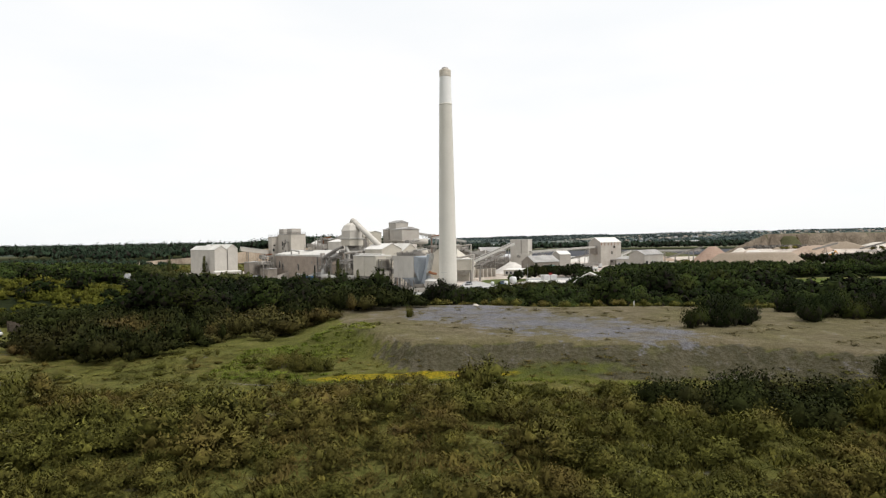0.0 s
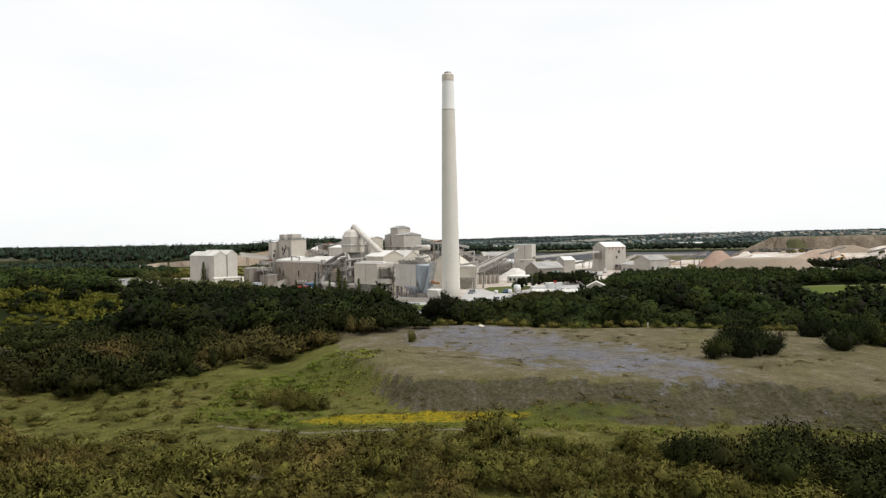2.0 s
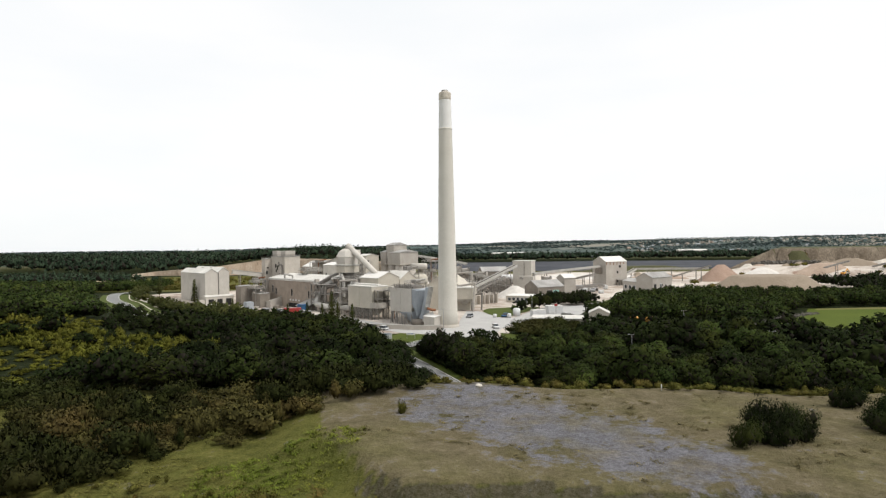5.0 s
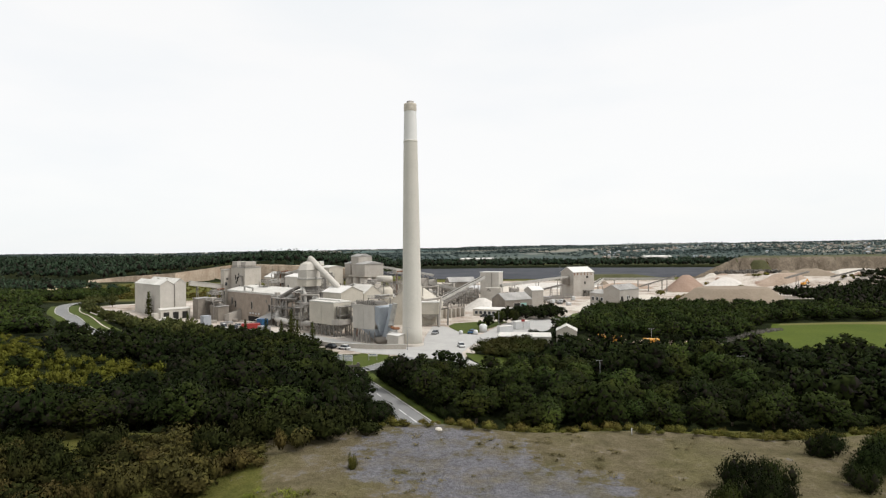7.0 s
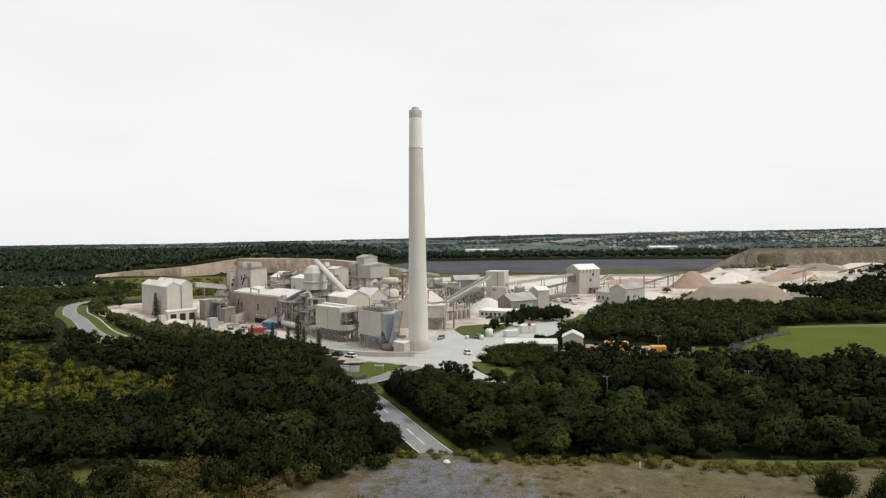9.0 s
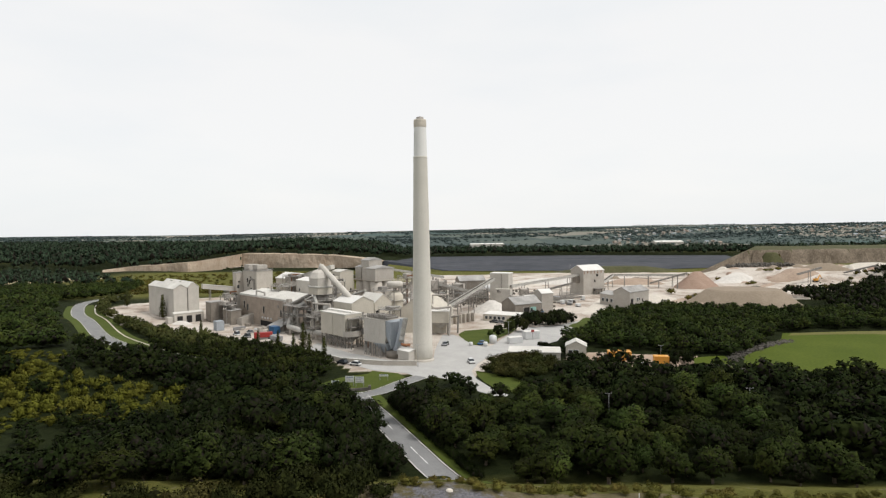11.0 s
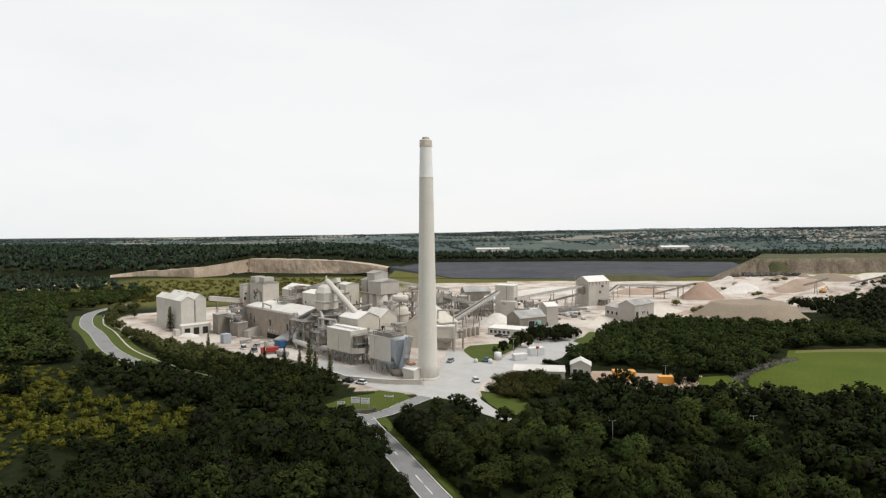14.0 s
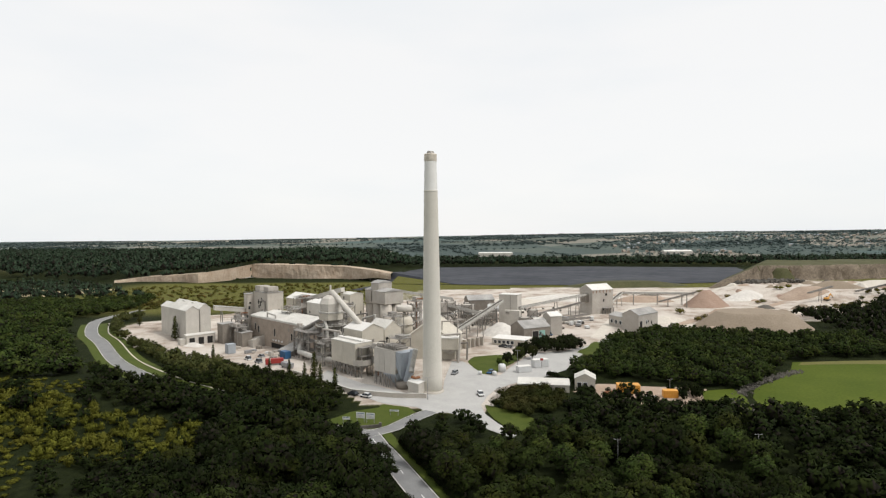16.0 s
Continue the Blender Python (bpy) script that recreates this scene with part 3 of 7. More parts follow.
def road(name, points, width, material, label, dashes=False, lift=0.1):
    bm, dense = ribbon(points, width, lift=lift)
    ob = part(name, bm, material)
    tagged(ob, label, "road", kind="structure")
    for side in (-1, 1):
        kb, _ = ribbon(points, 0.3, lift=lift + 0.1, shift=side * (width / 2 + 0.15))
        part("kerb", kb, "kerb", ob)
    if dashes:
        total = 0.0
        for a, b in zip(dense, dense[1:]):
            total += (b - a).length
            if int(total / 4.0) % 2 == 0:
                db, _ = ribbon([(a.x, a.y), tuple(a.lerp(b, 0.75).xy)], 0.22, lift=lift + 0.03)
                part("lane_mark", db, "line", ob)
    return ob


EXIT_ROAD = [(-18, -47), (-14.5, -56), (-10.5, -65), (-5.5, -77), (-1, -88), (3.5, -99), (8, -109), (10, -116)]
LEFT_ROAD = [(-262, 300), (-245, 215), (-232, 178), (-208, 135), (-186, 107), (-148, 55), (-113, 18), (-85, -4), (-50, -28), (-30, -42), (-18, -47)]
road("road", EXIT_ROAD, 5.6, "road", "grey two-lane access road with white dashes", True)
road("road_2", LEFT_ROAD, 6.5, "road", "grey country road curving round the wood", False, 0.12)
road("road_4", [(-18, -47), (-11.5, -42), (-6.5, -34), (0, -25)], 5.0, "road", "short grey spur joining the road to the works", False, 0.14)
APRON = [(-49, 24), (-36, 4), (-26, -6), (-17, -15), (-5, -20), (0, -28), (5, -26), (15, -35), (17, -43), (24, -51), (26, -48), (21, -38), (18, -29), (17, -18), (20, -7), (24, 2), (31, 10), (38, 17), (46, 21), (57, 33), (63, 50), (77, 76), (99, 102), (95, 107), (80, 88), (65, 74), (49, 69), (34, 40), (28, 25), (22, 25), (18, 38), (13, 52), (8, 52), (4, 4), (-5, -6), (-17, 4), (-29, 14), (-46, 36)]
sheet("road_3", ragged(APRON, 0.15, 2), "asphalt", "pale dusty asphalt works road at the junction", "road", 0.09)
sheet("field", ragged([(107, -35), (114, -12), (121, 0), (138, 14), (152, 30), (161, 44), (205, 46), (330, 52), (340, -30), (215, -40), (150, -34)], 0.2, 2), "field", "bright green mown field beside the wood", "field", 0.12)
sheet("field_2", ragged([(91, -24), (100, -3), (113, 0), (111, -14), (104, -34)], 0.3), "field", "small green paddock beside a stone bank", "field", 0.14)
sheet("field_3", ragged([(160, 38), (165, 44), (205, 46), (330, 52), (335, -20), (300, -30), (212, 10), (208, 36), (198, 39)], 0.2, 2), "dry_field", "drier unmown margin of the green field", "field", 0.16)
sheet("verge", ragged([(-34, -35), (-27, -25), (-18, -20), (-17, -16), (-8, -20), (-5, -26), (-9.5, -35), (-15, -42), (-20, -43), (-26, -40)], 0.3), "verge", "mown green verge with signs by the entrance", "grass", 0.13)
sheet("verge_2", ragged([(18.5, -18), (18.7, -26), (20, -33), (22.5, -40), (27, -45), (33, -46), (33, -34), (30, -28), (22, -21)], 0.2), "verge", "mown green verge at the road corner", "grass", 0.13)
sheet("verge_3", ragged([(15.5, 52), (17.5, 38), (20.5, 27), (25, 26), (31, 38), (40, 55), (44, 66), (30, 66), (19, 62)], 0.25), "verge", "grass island in the works road", "grass", 0.13)
sheet("verge_4", ragged([(75, 62), (96, 92), (86, 98), (70, 70)], 0.4), "verge", "grass verge beside the works road", "grass", 0.13)
for side, w, off in ((1, 9, 8), (-1, 4, -5.5)):
    vb, _ = ribbon(LEFT_ROAD[2:8], w, lift=0.07, shift=off)
    tagged(part("verge", vb, "verge"), "mown grass verge along the country road", "grass", kind="structure")
vb, _ = ribbon(EXIT_ROAD, 3.0, lift=0.06, shift=5.0)
tagged(part("verge", vb, "verge"), "grass verge along the access road", "grass", kind="structure")
vb, _ = ribbon(LEFT_ROAD[2:8], 0.7, lift=0.13, shift=9.0)
tagged(part("path", vb, "stone"), "pale footpath beside the country road", "path", kind="structure")
sheet("compound_ground", ragged([(52, -2), (64, 9), (84, 4), (103, 0), (98, -10), (88, -24), (70, -20), (58, -8)], 0.5), "earth", "bare pinkish earth of a contractor's compound", "ground", 0.11)
sheet("slate_ground", ragged([(-110, 500), (-70, 640), (-20, 800), (240, 800), (480, 740), (440, 600), (360, 470), (250, 445), (150, 440), (60, 450), (-20, 470)], 0.3, 4), "slate", "dark slate-grey restored tip beyond the works", "ground", 0.6)
sheet("far_field", ragged([(-560, 420), (-420, 420), (-400, 520), (-500, 560), (-620, 520)], 0.4), "straw", "golden stubble field between woods", "field", 0.5)


# ================= chimney =================
def make_chimney():
    ob = thing("chimney", pose(0, 0, 0), "tall tapered pale concrete factory chimney with paler top", "chimney")
    part("shaft", lathe([(3.7, -2), (3.62, 6), (3.45, 18), (3.05, 45), (2.62, 70), (2.556, 74.9), (2.55, 75)], 40), "chimney", ob)
    part("upper_shaft", lathe([(2.52, 75.0), (2.51, 75.06), (2.40, 80), (2.25, 86.1), (2.24, 86.2)], 40), "chimney_top", ob, "paler whitish upper section")
    for z, r in ((75.0, 2.56),):
        part("band", lathe([(r, z - 0.35), (r + 0.05, z - 0.2), (r + 0.05, z + 0.2), (r - 0.02, z + 0.35)], 40), "chimney", ob)
    part("collar", lathe([(2.22, 86.0), (2.22, 86.01), (2.33, 86.2), (2.34, 86.26), (2.34, 88.6), (2.33, 88.7), (2.2, 88.9)], 40), "chimney_cap", ob, "stained collar")
    part("lip", lathe([(2.2, 88.7), (1.35, 88.9), (1.35, 89.7), (1.1, 89.9)], 32), "steel", ob, "dark flue lip")
    part("plinth", lathe([(4.3, -1), (4.3, 0.7), (4.0, 0.9)], 40), "concrete", ob)
    return ob


make_chimney()

# ================= kiln hall and its neighbours =================
hall = shed("kiln_hall", "long brown-grey kiln hall with dusty white roof", at_plant(-160, 5.3), 62, 22, 13.4, 2.4, "brick", "roof", plinth=-6)
for x, z0, z1 in ((4.5, 5.5, 9.5), (8.5, 4.5, 8), (27, 4.5, 8.2), (45.5, 4.2, 7.8)):
    opening(hall, "window", x, z0, x + 1.5, z1, frame_mat="clad")
opening(hall, "loading_bay", 24, -5, 47, 0.6)
for x in (26, 29, 32, 35.5):
    opening(hall, "wall_lamp", x, 1.8, x + 0.9, 2.7, material="white", depth=0.5)
part("eave_band", box(-0.2, -0.35, 12.6, 62.2, 0.0, 13.3, 0.03), "roof", hall)
bm = bmesh.new()
add_prism(bm, [(49, -9, -6), (49, 0, -6), (49, 0, 4.0), (49, -9, 1.0)], [(60, -9, -6), (60, 0, -6), (60, 0, 4.0), (60, -9, 1.0)])
bmesh.ops.recalc_face_normals(bm, faces=bm.faces)
part("lean_to", bm, "clad_dark", hall)
part("lean_to_roof", beam((54.5, -9.4, 1.2), (54.5, 0.2, 4.3), 11.6, 0.25), "roof_grey", hall)
bm = bmesh.new()
add_prism(bm, [(2, -7, -6), (2, 0, -6), (2, 0, 1.0), (2, -7, -0.4)], [(16, -7, -6), (16, 0, -6), (16, 0, 3.6), (16, -7, 1.6)])
bmesh.ops.recalc_face_normals(bm, faces=bm.faces)
part("side_annex", bm, "clad", hall)

stair = shed("stair_tower", "tall grey concrete stair tower beside the hall", at_plant(-176, 8.5), 4.6, 4.6, 24.2, 0.0, "concrete", "roof_grey", plinth=-6)
slab = shed("mill_block", "grey mill block with two rooftop tank houses", at_plant(-171, 12.5), 17, 10, 25.6, 0.0, "concrete", "roof_grey", plinth=-6)
for x0, x1 in ((0.4, 6.2), (11, 16.8)):
    part("tank_house", box(x0, 0.6, 25.9, x1, 7, 29.2, 0.1), "clad", slab)
for x, z in ((5.2, 20), (7.4, 19), (9, 21)):
    opening(slab, "window", x, z - 1.2, x + 1.2, z + 1.4)
bm = bmesh.new()
add_beam(bm, (10.5, -0.6, 21.4), (14.5, -0.6, 20.6), 0.8)
add_beam(bm, (14.4, -0.6, 21.0), (15.4, -0.6, 13), 0.8)
part("chute", bm, "steel", slab)
bm = bmesh.new()
for x in (7.5, 8.8, 10):
    add_tube(bm, (x, 4, 25.9), (x, 4, 27.6 + 0.3 * (x % 3)), 0.5, 10)
part("roof_vent", bm, "steel_pale", slab)

left_a = shed("packing_house", "pale dusty packing house with shallow gable", at_plant(-218, -25), 40, 7.6, 16.8, 2.4, "clad_white", "roof", plinth=-8)
left_b = shed("packing_house", "pale dusty packing house with shallow gable", at_plant(-218, -17.3), 40, 6.4, 17.4, 2.6, "clad_white", "roof", plinth=-8)
part("corner_pipe", tube([(40.2, 7.7, -2), (40.2, 7.7, 17)], 0.3, 8), "steel", left_a)
for x0 in (8, 22):
    part("roof_hood", box(x0, 2, 18.4, x0 + 4, 5, 20, 0.1), "roof", left_b)
load_out = shed("load_out_shed", "low pale load-out shed with dark bays", at_plant(-178, -27, -1), 6, 16, 4.6, 0.6, "clad_white", "roof", along="y", plinth=-4)
for x0, x1 in ((1.5, 4.5), (6.5, 9.5), (11.5, 14.5)):
    opening(load_out, "bay", x0, -1, x1, 3.2, face="end", off=6, frame_mat="clad")
part("stair_box", box(1, -3, -3, 5, 0, 3.0), "clad_white", load_out)


def gp(a, b, z):
    """A point in the works' own grid."""
    ca, sa = math.cos(radians(PLANT)), math.sin(radians(PLANT))
    return Vector((a * ca - b * sa, a * sa + b * ca, z))


def conveyor(name, p0, p1, w, h, label, material="clad_white", roof="roof", legs=3, open_belt=False, ground_z=None):
    """An inclined conveyor: belt or housing, side rails, trestle legs."""
    ob = thing(name, Matrix.Translation(p0), label, "conveyor")
    o = Vector(p0)
    q = Vector(p1) - o
    d = q.normalized()
    sde = d.cross(Vector((0, 0, 1))).normalized()
    up = sde.cross(d)
    if open_belt:
        part("belt", beam(Vector((0, 0, 0)), q, w * 0.8, 0.2), "rubble", ob)
        for k in (-1, 1):
            part("side_rail", beam(sde * k * w / 2 - up * 0.3, q + sde * k * w / 2 - up * 0.3, 0.25, h), material, ob)
        bm = bmesh.new()
        n = max(2, int(q.length / 3))
        for i in range(n):
            f0, f1 = q * (i / n), q * ((i + 1) / n)
            for k in (-1, 1):
                add_beam(bm, f0 + sde * k * w / 2 - up * (h / 2 + 0.2), f1 + sde * k * w / 2 - up * (h * 1.3), 0.15)
        part("truss", bm, material, ob)
    else:
        part("housing", beam(Vector((0, 0, 0)), q, w, h), material, ob)
        part("roof", beam(up * (h / 2 + 0.12), q + up * (h / 2 + 0.12), w + 0.4, 0.2), roof, ob)
    for i in range(legs):
        f = q * ((i + 0.5) / legs)
        gz = (height((o + f).x, (o + f).y) if ground_z is None else ground_z) - o.z
        bm = bmesh.new()
        for k in (-1, 1):
            add_beam(bm, f + sde * k * w * 0.45 - up * h / 2, Vector((f.x, f.y, gz)) + sde * k * w * 0.8, 0.35)
        add_beam(bm, Vector((f.x, f.y, (f.z + gz) / 2)) + sde * w * 0.7, Vector((f.x, f.y, (f.z + gz) / 2)) - sde * w * 0.7, 0.25)
        part("trestle", bm, "steel", ob)
    return ob


conveyor("conveyor_gallery", gp(-178, -9, 17.2), gp(-175.6, 8.4, 14.6), 3.0, 2.4, "enclosed pale conveyor gallery between buildings", legs=2)

# bin house on legs with cream panels
bag = thing("filter_house", at_plant(-57.4, -7.2), "cream panelled filter house on steel legs", "industrial building")
for i in range(2):
    part("panel", box(i * 9.0 + 0.05, 0, 4.6, i * 9.0 + 8.9, 8.6, 13.6, 0.08), "clad_cream", bag)
    part("roof", box(i * 9.0 - 0.1, -0.2, 13.6, i * 9.0 + 9.0, 8.8, 14.1, 0.1), "roof", bag)
part("roof_ridge", box(0.2, 3.4, 14.1, 17.6, 5.2, 14.8, 0.1), "roof_white", bag)
for i in range(7):
    for y in (0.4, 8.2):
        part("leg", beam((0.4 + i * 2.85, y, -1), (0.4 + i * 2.85, y, 4.6), 0.4), "steel", bag)
bm = bmesh.new()
for i in range(6):
    x = 0.4 + i * 2.85
    add_beam(bm, (x, 0.4, 0.2), (x + 2.85, 0.4, 4.3), 0.22)
    add_beam(bm, (x, 0.4, 4.3), (x + 2.85, 0.4, 0.2), 0.22)
part("cross_brace", bm, "steel", bag)
for i in range(6):
    x = 0.6 + i * 2.9
    bm = bmesh.new()
    add_prism(bm, [(x, 1.2, 4.6), (x + 2.6, 1.2, 4.6), (x + 2.6, 7.4, 4.6), (x, 7.4, 4.6)], [(x + 1, 3.8, 1.6), (x + 1.6, 3.8, 1.6), (x + 1.6, 4.6, 1.6), (x + 1, 4.6, 1.6)])
    part("hopper", bm, "steel_pale", bag)
bm = bmesh.new()
n = 12
for i in range(n):
    a0, a1 = math.pi * (-0.5 + i / n), math.pi * (-0.5 + (i + 1) / n)
    for r, flip in ((3.9, 1),):
        add_beam(bm, (18.5 + r * math.cos(a0), 3.0 + 4.2 * math.sin(a0), 6.2), (18.5 + r * math.cos(a1), 3.0 + 4.2 * math.sin(a1), 6.2), 0.4, 2.2)
part("curved_duct", bm, "clad", bag, "curved grey duct round the end")
bm = bmesh.new()
for x, y in ((18.6, 1.0), (21.0, 1.0), (18.6, 6.5), (21.0, 6.5)):
    add_beam(bm, (x, y, -1), (x, y, 12.4), 0.3)
for z in (4.6, 8.6, 12.2):
    add_box(bm, 18.3, 0.7, z, 21.3, 6.8, z + 0.15)
part("access_platform", bm, "steel", bag)

# storage bin with a sloping side, blue-grey at the end
hop = thing("storage_bin", at_plant(-27.8, -6.2), "pale panelled storage bin with blue-grey sloping end", "industrial building")
bm = bmesh.new()
add_prism(bm, [(0, 0, 4.6), (12.4, 0, 4.6), (13.8, 0, 7.0), (13.8, 0, 14.0), (0, 0, 14.0)], [(0, 9.5, 4.6), (12.4, 9.5, 4.6), (13.8, 9.5, 7.0), (13.8, 9.5, 14.0), (0, 9.5, 14.0)])
bmesh.ops.recalc_face_normals(bm, faces=bm.faces)
part("body", bm, "clad", hop)
for i in range(4):
    part("front_panel", box(i * 3.4 + 0.06, -0.12, 4.8, i * 3.4 + 3.34, 0.02, 13.9, 0.02), "clad_white", hop)
bm = bmesh.new()
add_prism(bm, [(13.84, -0.1, 14.0), (13.84, 9.5, 14.0), (13.84, 9.5, 8.5), (13.84, -0.1, 8.5)][::-1], [(15.6, 1.0, 13.4), (15.6, 8.6, 13.4), (14.4, 7.0, 3.0), (14.4, 2.0, 3.0)][::-1])
bmesh.ops.recalc_face_normals(bm, faces=bm.faces)
part("end_chute", bm, "clad_blue", hop, "blue-grey steel chute")
bm = bmesh.new()
add_prism(bm, [(6, -0.2, 4.6), (13.9, -0.2, 5.2), (13.9, 9.4, 5.2), (6, 9.4, 4.6)], [(11, 2, 0.5), (12.6, 2, 0.5), (12.6, 7, 0.5), (11, 7, 0.5)])
bmesh.ops.recalc_face_normals(bm, faces=bm.faces)
part("lower_hopper", bm, "clad_blue", hop)
for i in range(5):
    for y in (0.5, 9.0):
        part("leg", beam((0.5 + i * 3.1, y, -1), (0.5 + i * 3.1, y, 4.6), 0.4), "steel", hop)
bm = bmesh.new()
for i in range(8):
    add_beam(bm, (0.4 + i * 1.35, 0.2, 4.5), (2.2 + i * 1.5, -1.6, 0.0), 0.3)
part("chute_rail", bm, "steel", hop)
bm = bmesh.new()
rnd = random.Random(4)
for i in range(9):
    x = 0.8 + i * 1.35
    add_box(bm, x, 1.0 + rnd.random(), 14.0, x + 0.8, 7.5, 14.7 + rnd.random() * 0.8)
    add_tube(bm, (x + 0.4, 1.2, 14.0), (x + 0.4, 1.2, 15.4 + rnd.random() * 0.6), 0.3, 8)
for x0 in (0.2, 13.5):
    add_beam(bm, (x0, 0.2, 14.9), (x0, 9.2, 14.9), 0.12)
add_beam(bm, (0.2, 0.2, 14.9), (13.5, 0.2, 14.9), 0.12)
part("roof_valve", bm, "steel", hop)

# ducts between bin and chimney
duct = thing("exhaust_duct", at_plant(-12, -4), "blue-grey and rusty exhaust ducts beside the chimney", "duct")
part("blue_duct", tube([(2.2, 3, 14.5), (1.6, 2.4, 9.0), (-0.4, 1.6, 2.0), (-0.6, 1.6, -0.8)], 1.3), "clad_blue", duct)
part("rust_duct", tube([(3.4, 4.6, 15.2), (4.2, 4.0, 14.0), (4.0, 3.6, 10.8)], 0.5), "rust", duct, "rust-red duct bend")
part("pale_duct", tube([(3.6, 3.0, 15.0), (2.6, 2.0, 8.0), (3.4, 1.0, 6.5)], 1.0), "steel_pale", duct)
part("fan_case", lathe([(0.5, 0), (2.9, 0.1), (3.0, 2.2), (0.6, 2.4)], 24), "clad_dark", duct, "dark brown fan casing")
duct.children[-1].matrix_local = pose(6.4, 4.5, 3.6, 90, 0, 20)
part("elbow", tube([(3.0, 0.0, 1.5), (3.6, 0.6, 3.6), (5.8, 2.0, 4.4)], 1.1), "steel_pale", duct)
kiosk = shed("fan_house", "small white fan house at the chimney foot", at_plant(-6.2, -6.8), 6.0, 5.2, 4.0, 0.5, "clad_white", "roof_white")
part("plinth", box(-0.4, -0.4, -1, 6.4, 5.6, 0.3), "concrete", kiosk)

gb1 = shed("screen_house", "pale gabled screen house with dusty roof", at_plant(-64, 4), 14, 12, 16.6, 2.6, "clad_cream", "roof_white", along="x")
opening(gb1, "window", 2.5, 10.5, 3.6, 13)
gb2 = shed("screen_house", "pale gabled screen house with dusty roof", at_plant(-64.5, 18), 12.5, 10, 15.4, 3.6, "clad_cream", "roof", along="x")
tank = thing("pipe_riser", at_plant(-64.5, 1), "short pale vertical cylinder beside the screen house", "tank")
part("body", lathe([(1.8, -1), (1.8, 14.4), (1.5, 15)], 16), "steel_pale", tank)

# ribbed tower under the slanted tube
pre = thing("preheater_tower", at_plant(-81, 8), "octagonal stepped preheater tower on steel frame", "industrial tower")
part("lower_drum", lathe([(5.8, 18.5), (5.8, 22.0), (5.5, 22.3)], 8, smooth_it=False), "clad_cream", pre)
part("upper_drum", lathe([(5.3, 22.3), (5.3, 26.0), (5.5, 26.1), (4.0, 28.8), (2.0, 30.0)], 8, smooth_it=False), "clad_white", pre)
part("band", lathe([(5.9, 21.6), (6.1, 21.8), (6.1, 22.4), (5.9, 22.5)], 8, smooth_it=False), "steel_pale", pre)
part("core", lathe([(2.2, -1), (2.2, 9), (3.6, 13), (3.6, 18.5)], 16), "steel", pre)
for i in range(8):
    a = math.pi / 8 + i * math.pi / 4
    part("column", beam((6.4 * math.cos(a), 6.4 * math.sin(a), -1), (6.4 * math.cos(a), 6.4 * math.sin(a), 16), 0.5), "steel", pre)
for z0, z1 in ((0, 5.5), (5.5, 11), (11, 16)):
    for i in range(8):
        a, b2 = math.pi / 8 + i * math.pi / 4, math.pi / 8 + (i + 1) * math.pi / 4
        part("brace", beam((6.4 * math.cos(a), 6.4 * math.sin(a), z0), (6.4 * math.cos(b2), 6.4 * math.sin(b2), z1), 0.28), "steel", pre)
        part("girder", beam((6.4 * math.cos(a), 6.4 * math.sin(a), z1), (6.4 * math.cos(b2), 6.4 * math.sin(b2), z1), 0.35), "steel", pre)
for z in (5.5, 11, 15.6):
    part("deck", lathe([(7.6, z), (7.6, z + 0.25)], 8, smooth_it=False), "steel_pale", pre)
    bm = bmesh.new()
    for i in range(24):
        a = 2 * math.pi * i / 24
        add_beam(bm, (7.5 * math.cos(a), 7.5 * math.sin(a), z), (7.5 * math.cos(a), 7.5 * math.sin(a), z + 1.2), 0.1)
    for i in range(24):
        a, b2 = 2 * math.pi * i / 24, 2 * math.pi * (i + 1) / 24
        add_beam(bm, (7.5 * math.cos(a), 7.5 * math.sin(a), z + 1.2), (7.5 * math.cos(b2), 7.5 * math.sin(b2), z + 1.2), 0.1)
    part("handrail", bm, "steel_pale", pre)
slant = thing("slanted_tube", pose(0, 0, 0), "large pale slanted tube from tower to screen house", "duct")
part("tube", tube([gp(-80.5, 9, 31.0), gp(-57, 9, 17.5)], 1.35, 14), "clad_white", slant)
part("elbow", tube([gp(-84, 10, 29.5), gp(-81.5, 9.2, 31.3), gp(-79.5, 9, 30.6)], 1.35, 12), "clad_white", slant)
down = thing("kiln_gas_pipe", pose(0, 0, 0), "big pale gas pipe bending down and along", "duct")
part("pipe", tube([gp(-88, 4, 14), gp(-89.5, 1, 12), gp(-92, -2, 6), gp(-90, -4, 3.2), gp(-75, -4.5, 2.4), gp(-58, -3, 3.5)], 1.25, 14), "steel_pale", down)
for a in (-88, -78, -66):
    part("support", beam(gp(a, -4.4, -1.5), gp(a, -4.4, 2.2), 0.9), "concrete", down)

# silo battery
silos = thing("silo_battery", at_plant(-115, 52), "battery of pale concrete silos under a head house", "silo")
for i in range(3):
    for k in range(2):
        part("silo", lathe([(3.3, -2), (3.3, 20.4)], 20, 3.3 + i * 6.7, 3.3 + k * 6.6), "concrete", silos)
part("slab", box(-0.3, -0.3, 20.4, 20.3, 13.6, 21.0), "concrete", silos)
part("head_house", box(8.5, -0.2, 21, 20.2, 13, 27.4, 0.1), "clad", silos)
part("head_house", box(0, 1.2, 21, 5.4, 12.4, 27.6, 0.1), "clad", silos)
part("upper_house", box(4.2, 2.4, 21, 11.2, 12, 31.6, 0.1), "clad", silos)
